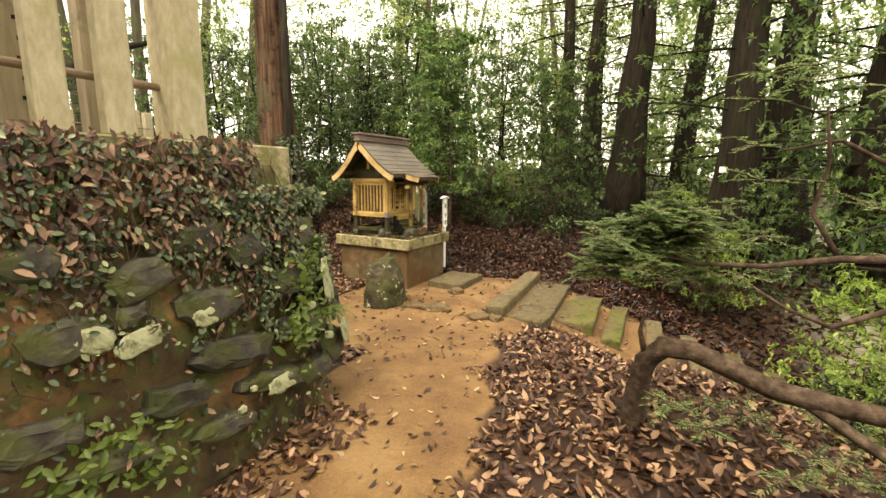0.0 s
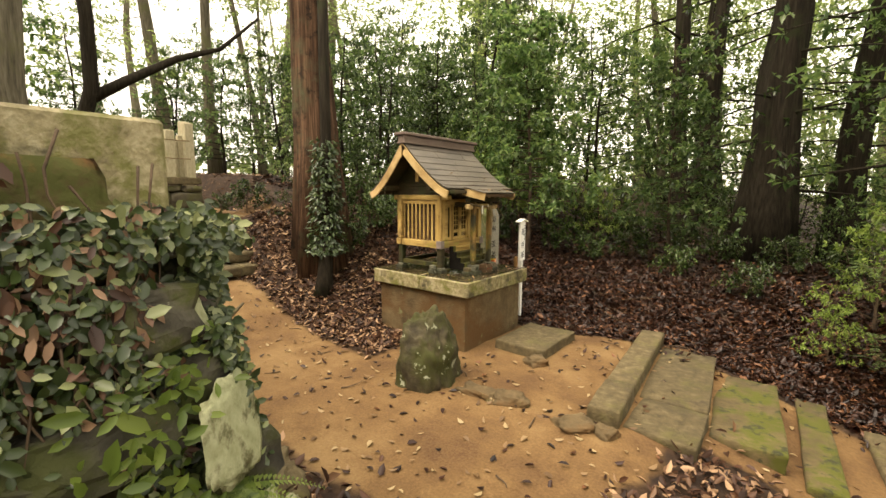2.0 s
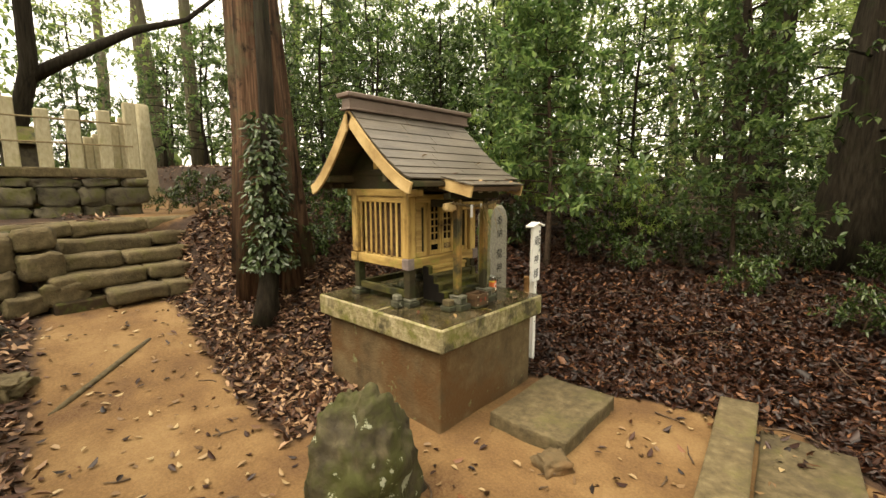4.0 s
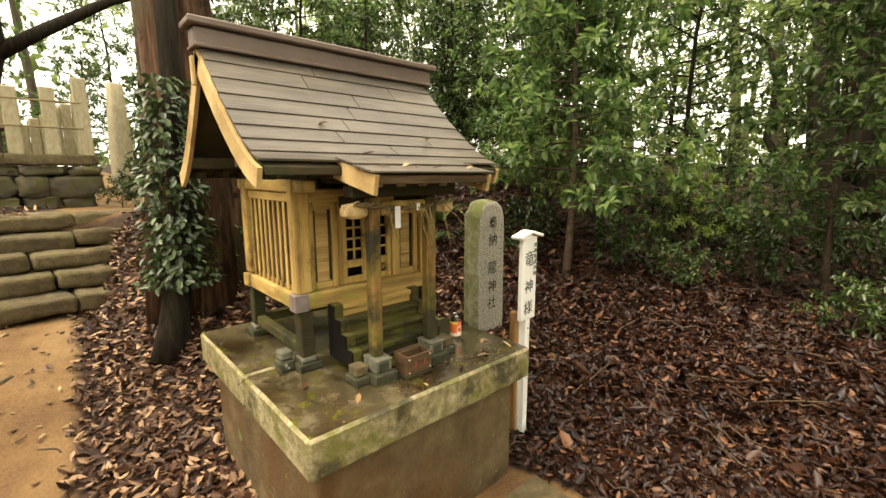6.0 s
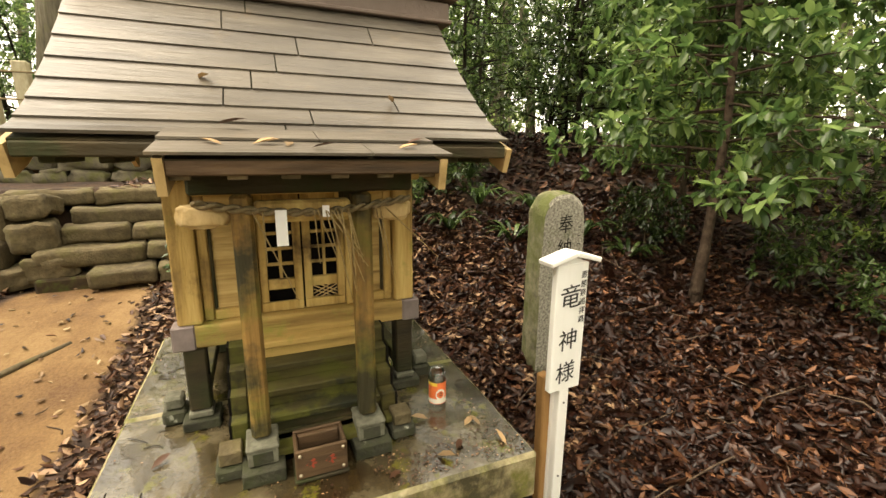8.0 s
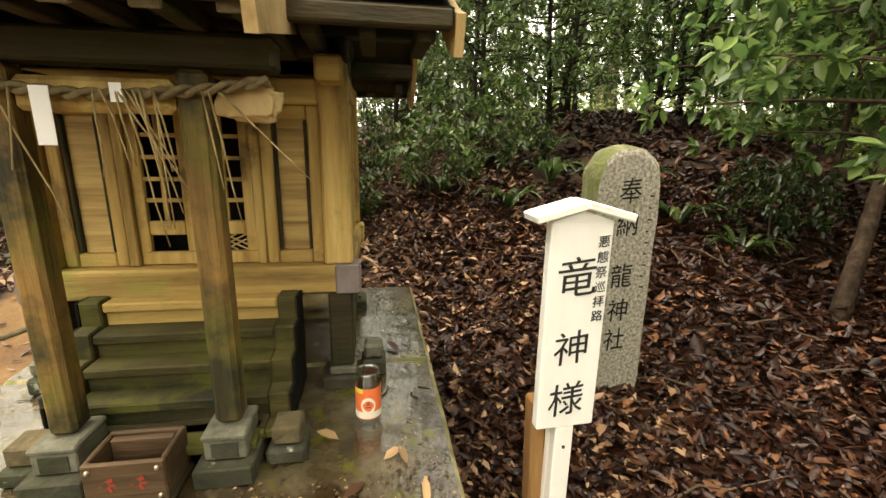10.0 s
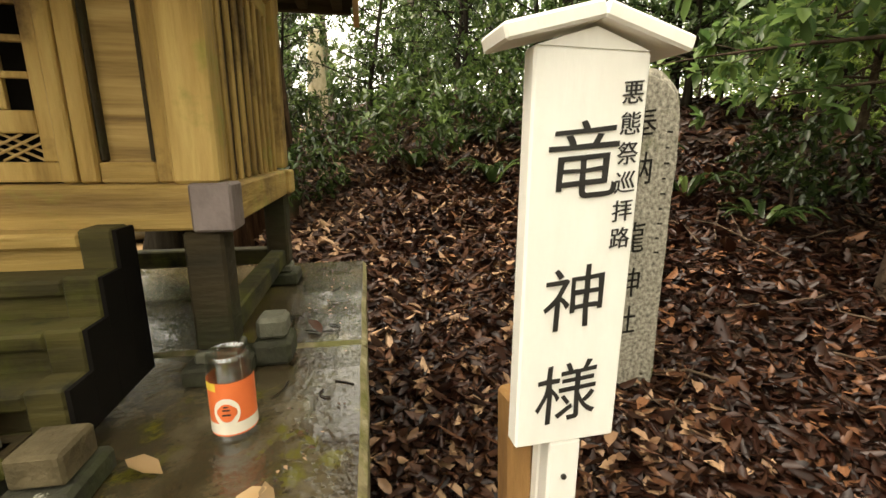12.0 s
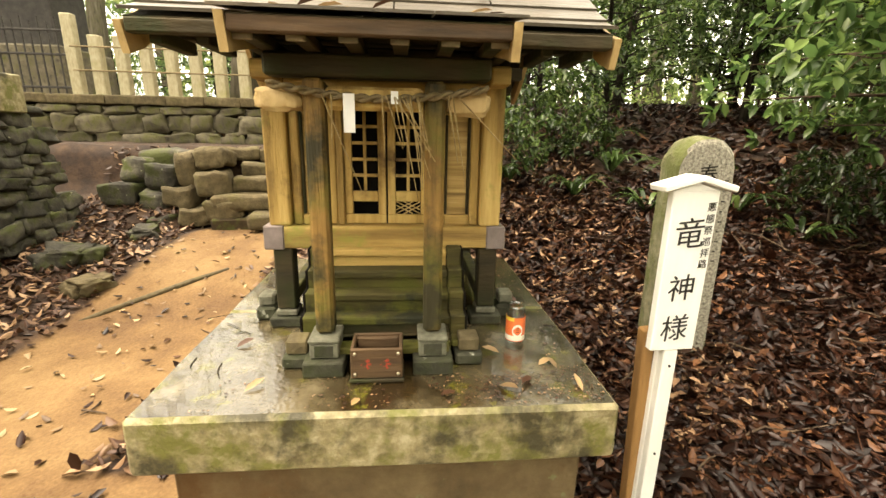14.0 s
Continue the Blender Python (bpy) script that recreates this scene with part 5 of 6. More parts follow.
def branching(rng, trunk, start, count, reach, rise, twigs, droop=0.25, radius=0.02):
    """Limbs off a trunk (points): the tubes, and the twig ends with their ways."""
    tubes, ends, ways = [], [], []
    for k in range(count):
        t = start + (1 - start) * (k + rng.random()) / count
        i = t * (len(trunk) - 1)
        a, b = np.array(trunk[int(i)]), np.array(trunk[min(int(i) + 1, len(trunk) - 1)])
        p = a + (b - a) * (i - int(i))
        az = k * 2.4 + rng.random() * 0.9
        L = reach * (1.05 - 0.55 * t) * rng.uniform(0.7, 1.15)
        d = np.array([math.cos(az), math.sin(az), rise + rng.normal(0, 0.12)])
        pts = [p]
        for j in range(5):
            d = d + np.array([rng.normal(0, 0.12), rng.normal(0, 0.12), -droop / 5])
            pts.append(pts[-1] + unit(d) * L / 5)
        r0 = radius * (1.1 - 0.6 * t)
        tubes.append([(tuple(q), r0 * (1 - 0.16 * j)) for j, q in enumerate(pts)])
        for m in range(twigs):
            s = 1.2 + 3.8 * (m + rng.random()) / twigs
            q = pts[int(s)] + (pts[min(int(s) + 1, 5)] - pts[int(s)]) * (s - int(s))
            way = unit(unit(d) * 0.5 + np.array([rng.normal(0, 0.6), rng.normal(0, 0.6), rng.normal(0.05, 0.22)]))
            e = q + way * L * rng.uniform(0.12, 0.30)
            if m % 2 == 0:
                tubes.append([(tuple(q), 0.004), (tuple((q + e) / 2 + rng.normal(0, 0.01, 3)), 0.003), (tuple(e), 0.002)])
            ends.append(e)
            ways.append(way)
    return tubes, np.array(ends), np.array(ways)


def trunk_line(rng, height, lean, n=10, bend=0.08):
    p, out = np.zeros(3), []
    d = np.array([lean[0], lean[1], 1.0])
    for i in range(n + 1):
        out.append(tuple(p))
        d = d + np.array([rng.normal(0, bend), rng.normal(0, bend), 0])
        p = p + d * height / n
    return out


def leafy_tree(name, seed, height, radius, lean, start, limbs, reach, rise, twigs, per, leaf, mat, bark, label, category, simple=False, kind="", slim=0.42):
    rng = np.random.default_rng(seed)
    tr = trunk_line(rng, height, lean, 10, 0.05)
    root = tagged(new(name), label, category, kind=kind)
    flare = [radius * (1.5 if i == 0 else 1.12 if i == 1 else 1) * (1 - 0.075 * i) for i in range(len(tr))]
    tr0 = [(tr[0][0], tr[0][1], -0.25)] + tr[1:]
    put("trunk", tube_mesh("trunk", [list(zip(tr0, flare))], bark, 40 if radius > 0.25 else 14, 0.3, 0.16 if radius > 0.25 else 0.0), root)
    tubes, ends, ways = branching(rng, tr, start, limbs, reach, rise, twigs, radius=min(radius * 0.4, 0.035))
    put("branching", tube_mesh("branching", tubes, bark, 5), root)["kind"] = "stuff"
    pos, ax, up = whorls(ends, ways, per, leaf, rng)
    n = len(pos)
    ln = leaf * rng.uniform(0.65, 1.2, n)
    put("crown", leaves_mesh("crown", pos, ax, up, ln, ln * slim, mat, simple=simple), root)
    return root


def place(ob, x, y, turn=0.0, scale=1.0, z=None):
    ob.matrix_basis = pose(x, y, float(land(x, y)) if z is None else z, 0, 0, turn) @ Matrix.Diagonal((scale, scale, scale, 1))
    return ob


def again(ob, x, y, turn=0.0, scale=1.0):
    c = copy_thing(ob, pose(0, 0, 0))
    return place(c, x, y, turn, scale)


# near broadleaf trees beyond the signboard and behind the shrine
near_tree = place(leafy_tree("broadleaf_tree", 21, 4.6, 0.036, (-0.03, 0.06), 0.2, 60, 1.35, 0.10, 13, 8, 0.115, L_BROAD, M_BENT, "slender broadleaf tree with glossy layered green leaves", "tree", slim=0.48), -4.9, 8.2, 0)
bush_tree = place(leafy_tree("broadleaf_tree", 22, 5.2, 0.06, (0.05, 0.02), 0.12, 42, 1.8, 0.1, 11, 7, 0.14, L_BROAD, M_BARK_DARK, "dense evergreen broadleaf tree in the undergrowth", "tree"), -8.0, 11.6, 40)
camellia = place(leafy_tree("evergreen_shrub", 23, 2.6, 0.035, (0.05, 0.05), 0.08, 32, 1.05, 0.35, 10, 6, 0.09, L_CAMELLIA, M_BARK_DARK, "dark glossy evergreen shrub in the forest undergrowth", "shrub"), -7.9, 7.6, 0)
tall_shrub = place(leafy_tree("evergreen_shrub", 24, 4.2, 0.05, (-0.04, 0.03), 0.1, 40, 1.45, 0.25, 10, 7, 0.125, L_BROAD, M_BARK_DARK, "tall evergreen shrub with fresh green leaves", "shrub"), -4.9, 11.4, 0)
low_shrub = place(leafy_tree("low_shrub", 25, 0.55, 0.012, (0.1, 0.0), 0.05, 16, 0.5, 0.5, 9, 6, 0.075, L_CAMELLIA, M_TWIG, "low dark green seedling shrub among fallen leaves", "shrub"), -7.4, 6.4, 0)
for x, y, a, s in ((-8.6, 9.4, 70, 1.1), (-9.8, 7.2, 200, 1.15), (-10.5, 9.0, 130, 1.3), (-8.0, 5.9, 160, 0.75), (-12.0, 7.6, 330, 1.2), (-7.3, 5.15, 60, 0.55)):
    again(camellia, x, y, a, s)
for x, y, a, s in ((-1.9, 12.9, 170, 0.6), (-7.8, 12.8, 250, 0.9), (0.5, 11.8, 310, 0.9), (-10.0, 11.6, 30, 0.9), (-12.8, 10.2, 140, 1.0), (-14.0, 7.0, 90, 0.8), (2.2, 13.5, 60, 1.0)):
    again(tall_shrub, x, y, a, s)
for x, y, a, s in ((-12.2, 12.4, 10, 1.0), (-8.9, 8.2, 190, 0.7)):
    again(bush_tree, x, y, a, s)
again(near_tree, -2.9, 9.9, 150, 0.8)
again(near_tree, -5.9, 9.2, 200, 0.72)
for x, y, a, s in ((-7.4, 10.2, 280, 0.75), (-8.2, 9.6, 350, 0.85), (-8.6, 7.0, 45, 0.75), (-9.2, 10.2, 120, 0.8)):
    again(tall_shrub, x, y, a, s)
for x, y, a, s in ((-6.6, 6.1, 50, 1.0), (-7.6, 7.0, 100, 1.2), (-6.9, 6.9, 150, 0.9), (-8.0, 6.2, 200, 1.1), (-4.0, 9.0, 260, 0.8), (-2.6, 8.8, 20, 0.8), (-5.6, 8.4, 310, 0.9), (-6.4, 5.4, 77, 0.8), (-3.5, 9.8, 160, 0.9), (-1.6, 8.2, 20, 0.8), (-7.2, 5.6, 210, 0.9), (-4.75, 9.2, 110, 1.0), (-8.8, 5.0, 10, 0.9), (-9.3, 4.75, 90, 0.6), (0.6, 4.3, 50, 0.7), (1.2, 3.4, 150, 0.9)):
    again(low_shrub, x, y, a, s)

# bright shrubs to the side where the wood opens
fresh = place(leafy_tree("fresh_shrub", 26, 1.5, 0.02, (0.0, 0.08), 0.05, 26, 0.8, 0.5, 10, 6, 0.075, L_BRIGHT, M_TWIG, "fresh yellow-green shrub in open light", "shrub"), 1.6, 5.9, 0)
for x, y, a, s in ((2.4, 4.6, 40, 1.1), (3.2, 6.2, 90, 1.4), (0.4, 7.4, 180, 0.8), (2.0, 3.2, 250, 0.7), (1.3, 2.7, 30, 0.35), (1.8, 2.3, 80, 0.4), (1.1, 3.6, 130, 0.5), (2.5, 2.6, 210, 0.7), (0.8, 1.5, 280, 0.3), (4.2, 4.0, 300, 1.5), (-0.3, 8.4, 0, 0.9), (-5.7, 10.2, 60, 0.95), (-6.9, 9.9, 10, 0.9), (-4.5, 10.6, 140, 0.9), (3.0, 8.5, 120, 1.6), (5.0, 7.0, 10, 1.8)):
    again(fresh, x, y, a, s)


# tall forest trees
def tall_tree(name, seed, height, radius, lean, bark, label, crown_from=0.35, limbs=26, reach=2.6, mat=None, twigs=9, leaf=0.2):
    return leafy_tree(name, seed, height, radius, lean, crown_from, limbs, reach, 0.05, twigs, 6, leaf, mat or L_FAR, bark, label, "tree", simple=True, slim=0.45)


cedar = place(tall_tree("cedar_tree", 31, 15, 0.29, (-0.012, 0.0), M_BARK_CEDAR, "tall cedar with reddish shredding bark, ivy about its foot", 0.62, 14, 1.8), -6.56, 4.98, 0)
dark_a = place(tall_tree("dark_trunk_tree", 32, 12, 0.42, (-0.006, 0.012), M_BARK_DARK, "thick dark-barked evergreen tree in the wood", 0.12, 44, 2.5, L_CAMELLIA, 11, 0.14), -1.74, 12.0, 0)
dark_b = place(tall_tree("dark_trunk_tree", 33, 11, 0.34, (0.015, 0.015), M_BARK_DARK, "dark leaning tree trunk with a small white tag", 0.16, 40, 2.4, L_BROAD, 11, 0.14), 0.45, 9.1, 0)
slim = place(tall_tree("forest_tree", 34, 16, 0.16, (0.01, -0.01), M_BARK_GREY, "straight grey-barked forest tree", 0.4, 16, 2.0), -15.2, 7.3, 0)
stout = place(tall_tree("forest_tree", 35, 17, 0.30, (-0.01, 0.015), M_BARK_GREY, "stout grey-green mossy forest tree", 0.42, 16, 2.4), -11.9, 2.3, 0)
for x, y, a, k in ((-2.6, 11.9, 15, 0.45), (-0.6, 11.4, 95, 0.5), (-2.2, 12.6, 170, 0.6), (-3.6, 12.2, 250, 0.5), (-4.4, 11.8, 310, 0.45), (0.2, 11.2, 200, 0.55), (-1.2, 13.0, 60, 0.65), (-5.4, 11.6, 130, 0.5), (-6.6, 11.2, 40, 0.5)):
    again(camellia, x, y, a, k)
for x, y, a, k in ((-2.2, 10.9, 0, 0.9), (-3.0, 11.2, 70, 1.1), (-1.2, 10.8, 140, 1.0), (-0.4, 10.4, 210, 1.0), (-3.9, 11.0, 280, 1.1), (0.3, 9.4, 30, 0.9), (-4.6, 10.8, 190, 1.1)):
    again(low_shrub, x, y, a, k)
again(fresh, -0.75, 7.3, 20, 0.42)
for x, y, a, k in ((-7.2, 11.2, 15, 0.9), (-8.6, 12.6, 75, 1.1), (-6.4, 10.2, 160, 0.6), (-9.6, 10.9, 220, 0.9), (-10.6, 13.4, 300, 1.3), (-7.6, 13.8, 40, 1.2), (-5.8, 10.9, 260, 0.7)):
    again(fresh, x, y, a, k)
again(dark_a, -3.3, 16.4, 120, 0.9)
again(dark_a, 1.6, 11.5, 60, 1.05)
again(dark_b, 2.6, 9.6, 200, 1.0)
# the next two stand out of view, added to shade the right side
again(dark_b, 2.7, 6.6, 150, 0.95)
again(dark_b, 3.6, 2.6, 40, 0.95)
again(dark_b, -0.4, 13.6, 280, 0.9)
for x, y, a, s in ((0.95, 8.2, 120, 0.45), (1.7, 9.0, 200, 0.6), (2.6, 8.6, 15, 0.7), (3.6, 9.6, 75, 0.9)):
    again(tall_shrub, x, y, a, s)
# forked dark tree beyond the bank
def forked_tree(x, y):
    ob = tagged(new("forked_tree"), "dark evergreen tree forking low into two bare trunks", "tree")
    ob.matrix_basis = pose(x, y, float(land(x, y)) - 0.1)
    put("trunk", tube_mesh("trunk", [[((0, 0, -0.2), 0.42), ((0, 0, 0.25), 0.32), ((0.02, 0, 0.9), 0.29), ((-0.12, 0, 1.4), 0.22), ((-0.25, 0.05, 2.6), 0.2), ((-0.3, 0.1, 5.0), 0.17), ((-0.45, 0.1, 9.0), 0.12)]], M_BARK_DARK, 18, 0.2), ob)
    put("trunk", tube_mesh("trunk", [[((0.08, 0, 0.8), 0.2), ((0.3, -0.02, 1.5), 0.2), ((0.42, -0.05, 2.6), 0.18), ((0.5, 0, 5.0), 0.15), ((0.7, 0.1, 9.0), 0.1)]], M_BARK_DARK, 16, 0.2), ob)
    put("limb", tube_mesh("limb", [[((-0.05, 0, 0.7), 0.08), ((-0.5, -0.2, 1.1), 0.065), ((-0.85, -0.3, 1.7), 0.055), ((-0.8, -0.3, 2.6), 0.05), ((-1.0, -0.3, 3.3), 0.045), ((-1.6, -0.4, 3.7), 0.03)]], M_BARK_DARK, 8, 0.2), ob)
    rng = np.random.default_rng(36)
    tubes, ends, ways = branching(rng, [(-0.3, 0.1, 3.4 + 0.6 * i) for i in range(10)], 0.0, 26, 2.3, 0.05, 10, radius=0.04)
    put("branching", tube_mesh("branching", tubes, M_BARK_DARK, 5), ob)["kind"] = "stuff"
    pos, ax, up = whorls(ends, ways, 7, 0.15, rng)
    ln = 0.15 * rng.uniform(0.65, 1.2, len(pos))
    put("crown", leaves_mesh("crown", pos, ax, up, ln, ln * 0.42, L_FAR, simple=True), ob)
    return ob


forked_tree(-3.45, 13.6)


# low plants with long strap leaves at the foot of the shrubs
def strap_plant(seed):
    rng = np.random.default_rng(seed)
    ob = tagged(new("strap_leaf_plant"), "dark green plant with long arching strap leaves on the bank", "plant", "strap-leaved plants on the bank")
    verts, faces = [], []
    for k in range(16):
        az, L = rng.random() * 6.28, rng.uniform(0.28, 0.5)
        d, side = np.array([math.cos(az), math.sin(az)]), np.array([-math.sin(az), math.cos(az)])
        base = len(verts)
        for j in range(6):
            t = j / 5
            c = d * (0.02 + L * 0.75 * t)
            w = 0.02 * math.sin(math.pi * (0.12 + 0.88 * t)) + 0.002
            z = L * (1.25 * t - 1.0 * t * t)
            verts += [(c[0] - side[0] * w, c[1] - side[1] * w, z + 0.006), (c[0], c[1], z), (c[0] + side[0] * w, c[1] + side[1] * w, z + 0.006)]
        for j in range(5):
            q = base + 3 * j
            faces += [(q, q + 1, q + 4, q + 3), (q + 1, q + 2, q + 5, q + 4)]
    put("leaf_tuft", mesh_of("leaf_tuft", verts, faces, L_CAMELLIA, True), ob)
    return ob


strap = place(strap_plant(91), -6.3, 6.7)
for x, y, a, k in ((-6.7, 7.2, 40, 1.1), (-6.0, 7.2, 100, 0.9), (-7.0, 6.6, 160, 1.2), (-6.6, 6.2, 220, 0.9), (-5.9, 7.9, 280, 1.0), (-6.4, 7.7, 330, 1.2), (-7.3, 7.4, 10, 1.1), (-5.5, 8.1, 70, 0.9)):
    again(strap, x, y, a, k)
tag = tagged(part("tree_tag", box(-0.06, 0.06, -0.008, 0.008, -0.05, 0.05, 0.004), M_WHITE, at=pose(0.32, 8.66, 1.80, 0, 0, 12)), "small white tag fixed to a dark trunk", "tag")
rnd = random.Random(17)
spots = []
while len(spots) < 52:
    yaw = radians(rnd.uniform(-32, 140))
    d = rnd.uniform(11.5, 38) if len(spots) < 42 else rnd.uniform(30, 44)
    x, y = -2.2 - math.sin(yaw) * d, 4.0 + math.cos(yaw) * d
    if (x < -9 and 3.4 < y < 6.2 and x > -20) or min([math.hypot(x - a, y - b) for a, b in spots] + [9]) < 1.5:
        continue
    if -13.5 < x < -8 and y < 4.6:
        continue
    spots.append((x, y))
for k, (x, y) in enumerate(spots):
    again((slim, stout, slim, cedar, slim)[k % 5] if k % 5 != 3 else stout, x, y, rnd.uniform(0, 360), rnd.uniform(0.75, 1.25))
for k in range(16):
    yaw = radians(-36 + 178 * k / 15 + rnd.uniform(-2, 2))
    d = rnd.uniform(15, 30)
    x, y = -2.2 - math.sin(yaw) * d, 4.0 + math.cos(yaw) * d
    if -13.5 < x < -8 and y < 4.6:
        continue
    again((bush_tree, tall_shrub, tall_shrub)[k % 3], x, y, rnd.uniform(0, 360), rnd.uniform(1.2, 2.1))
# soft undergrowth beyond the fenced yard and the upper path
for x, y, a, s in ((-19, 0.5, 20, 0.7), (-20.5, 3.0, 80, 0.8), (-19.5, 7.6, 140, 0.9), (-22, 5.2, 200, 0.8), (-17.5, -2.5, 260, 0.7), (-21, -1.4, 320, 0.9), (-17.0, 9.4, 45, 0.9), (-16.2, -5.5, 100, 0.8), (-24, 2.0, 170, 1.0), (-23, 8.8, 230, 1.1)):
    again(bush_tree if a % 3 else tall_shrub, x, y, a, s)
# unseen trees added behind the walker close the wood
for k in range(9):
    yaw = radians(150 + 170 * k / 8)
    d = rnd.uniform(18, 28)
    again(slim if k % 2 else stout, -1.5 - math.sin(yaw) * d, 2.0 + math.cos(yaw) * d, rnd.uniform(0, 360), rnd.uniform(0.8, 1.1))


# unseen thicket added behind the walker to block low sky light
for k in range(14):
    yaw = radians(148 + 80 * k / 13)
    d = rnd.uniform(8.5, 13)
    again(bush_tree if k % 2 else tall_shrub, -1.5 - math.sin(yaw) * d, 2.0 + math.cos(yaw) * d, rnd.uniform(0, 360), rnd.uniform(1.2, 1.9))


def far_wood():
    """The wood goes on as a belt of leaf masses far off."""
    rng = np.random.default_rng(81)
    n = 16000
    yaw = np.radians(rng.uniform(-75, 150, n))
    d = rng.uniform(34, 52, n)
    z = rng.random(n) ** 1.5 * 9.0
    keep = np.array([noise.noise((a * 7, b * 0.45, 2)) > -0.22 + b * 0.035 for a, b in zip(yaw, z)])
    pos = np.stack([-2 - np.sin(yaw) * d, 4 + np.cos(yaw) * d, 0.6 + z], 1)[keep]
    m = len(pos)
    ln = rng.uniform(0.5, 1.0, m)
    me = leaves_mesh("far_foliage", pos, rng.normal(0, 1, (m, 3)), rng.normal(0, 1, (m, 3)), ln, ln * 0.6, L_FAR, simple=True)
    tagged(put("far_foliage", me), "hazy green leaf masses of the wood beyond", "woods", kind="stuff")


far_wood()


def middle_wood():
    """Boughs of the trees between the near shrubs and the far belt, in clumps with gaps."""
    rng = np.random.default_rng(83)
    n = 2300
    yaw = np.radians(rng.uniform(-38, 128, n))
    d = rng.uniform(12.5, 25, n)
    z = 0.9 + rng.random(n) ** 0.9 * 11.0
    x, y = -2 - np.sin(yaw) * d, 4 + np.cos(yaw) * d
    keep = (rng.random(n) < np.interp(np.degrees(yaw), [15, 35, 62, 75], [1.0, 0.62, 0.45, 0.14])) & ~((x < -8) & (y < 6.5) & (z < 3.4))
    x, y, z = x[keep], y[keep], z[keep]
    per = 62
    c = np.repeat(np.stack([x, y, z], 1), per, 0)
    m = len(c)
    pos = c + rng.normal(0, 1, (m, 3)) * np.array([0.62, 0.62, 0.26])
    ax = np.stack([rng.normal(0, 1, m), rng.normal(0, 1, m), rng.normal(-0.2, 0.3, m)], 1)
    up = np.stack([rng.normal(0, 0.35, m), rng.normal(0, 0.35, m), np.ones(m)], 1)
    ln = rng.uniform(0.13, 0.25, m)
    tagged(put("middle_foliage", leaves_mesh("middle_foliage", pos, ax, up, ln, ln * 0.46, L_FAR, simple=True)), "layered green boughs of the trees deeper in the wood", "foliage", kind="stuff")


middle_wood()


# leaning old tree in the fenced yard
def limb_tree(name, paths, bark, label, category):
    ob = tagged(new(name), label, category)
    for i, p in enumerate(paths):
        put("trunk" if i == 0 else "limb", tube_mesh("trunk" if i == 0 else "limb", [p], bark, 9, 0.25), ob)
    return ob


limb_tree("crooked_tree", [[((-12.6, 3.3, 1.6), 0.17), ((-12.5, 3.45, 2.6), 0.15), ((-12.3, 3.7, 3.6), 0.14), ((-12.2, 3.7, 5.0), 0.12), ((-12.2, 3.5, 8.0), 0.09)],
                          [((-12.35, 3.6, 3.4), 0.11), ((-12.2, 4.3, 3.9), 0.09), ((-12.0, 5.2, 4.5), 0.07), ((-11.9, 6.1, 4.9), 0.05), ((-11.8, 7.0, 5.8), 0.03)]], M_BARK_DARK, "crooked dark tree with a long level limb in the fenced yard", "tree")
limb_tree("ivy_trunk", [[((-6.0, 4.62, 0.2), 0.16), ((-6.03, 4.66, 0.5), 0.11), ((-6.07, 4.74, 0.95), 0.085), ((-6.12, 4.8, 1.5), 0.08), ((-6.15, 4.82, 2.3), 0.07), ((-6.2, 4.85, 6.0), 0.05)]], M_BARK_DARK, "slim dark ivy-hung trunk beside the cedar", "tree")

# old bent tree with yew-like foliage by the path
bent = limb_tree("bent_tree", [
    [((-0.36, 2.22, -0.05), 0.095), ((-0.35, 2.18, 0.2), 0.068), ((-0.33, 2.13, 0.45), 0.06), ((-0.30, 2.08, 0.64), 0.062), ((-0.22, 2.04, 0.75), 0.06), ((-0.08, 2.04, 0.76), 0.052), ((0.1, 2.06, 0.69), 0.048), ((0.29, 2.06, 0.62), 0.046), ((0.5, 2.04, 0.61), 0.046), ((0.75, 2.0, 0.62), 0.042), ((1.1, 1.9, 0.62), 0.04), ((1.5, 1.75, 0.6), 0.03)],
    [((0.42, 2.05, 0.60), 0.03), ((0.62, 1.95, 0.50), 0.026), ((0.85, 1.8, 0.42), 0.022), ((1.2, 1.6, 0.36), 0.016)],
    [((0.8, 2.0, 0.62), 0.04), ((0.9, 2.15, 1.0), 0.034), ((0.82, 2.3, 1.35), 0.028), ((0.7, 2.35, 1.7), 0.02), ((0.75, 2.3, 2.1), 0.012)],
    [((0.82, 2.3, 1.3), 0.022), ((0.5, 2.25, 1.28), 0.018), ((0.2, 2.2, 1.22), 0.014), ((-0.1, 2.1, 1.22), 0.010), ((-0.35, 2.0, 1.28), 0.007), ((-0.65, 1.92, 1.30), 0.005)],
    [((0.5, 2.25, 1.28), 0.014), ((0.38, 2.3, 1.5), 0.011), ((0.42, 2.3, 1.75), 0.009), ((0.36, 2.2, 2.0), 0.005)],
    [((0.9, 2.15, 1.05), 0.02), ((0.65, 2.05, 1.1), 0.015), ((0.45, 2.0, 1.0), 0.012), ((0.28, 2.0, 1.06), 0.008), ((0.1, 1.95, 1.18), 0.005)],
    [((0.7, 2.35, 1.7), 0.012), ((0.45, 2.3, 1.85), 0.009), ((0.2, 2.2, 1.8), 0.006)],
    [((-0.30, 2.08, 0.66), 0.02), ((-0.34, 2.1, 0.8), 0.014), ((-0.33, 2.14, 0.9), 0.006)],
], M_BENT, "old bent brown tree with wispy yew-like green sprays beside the path", "tree")


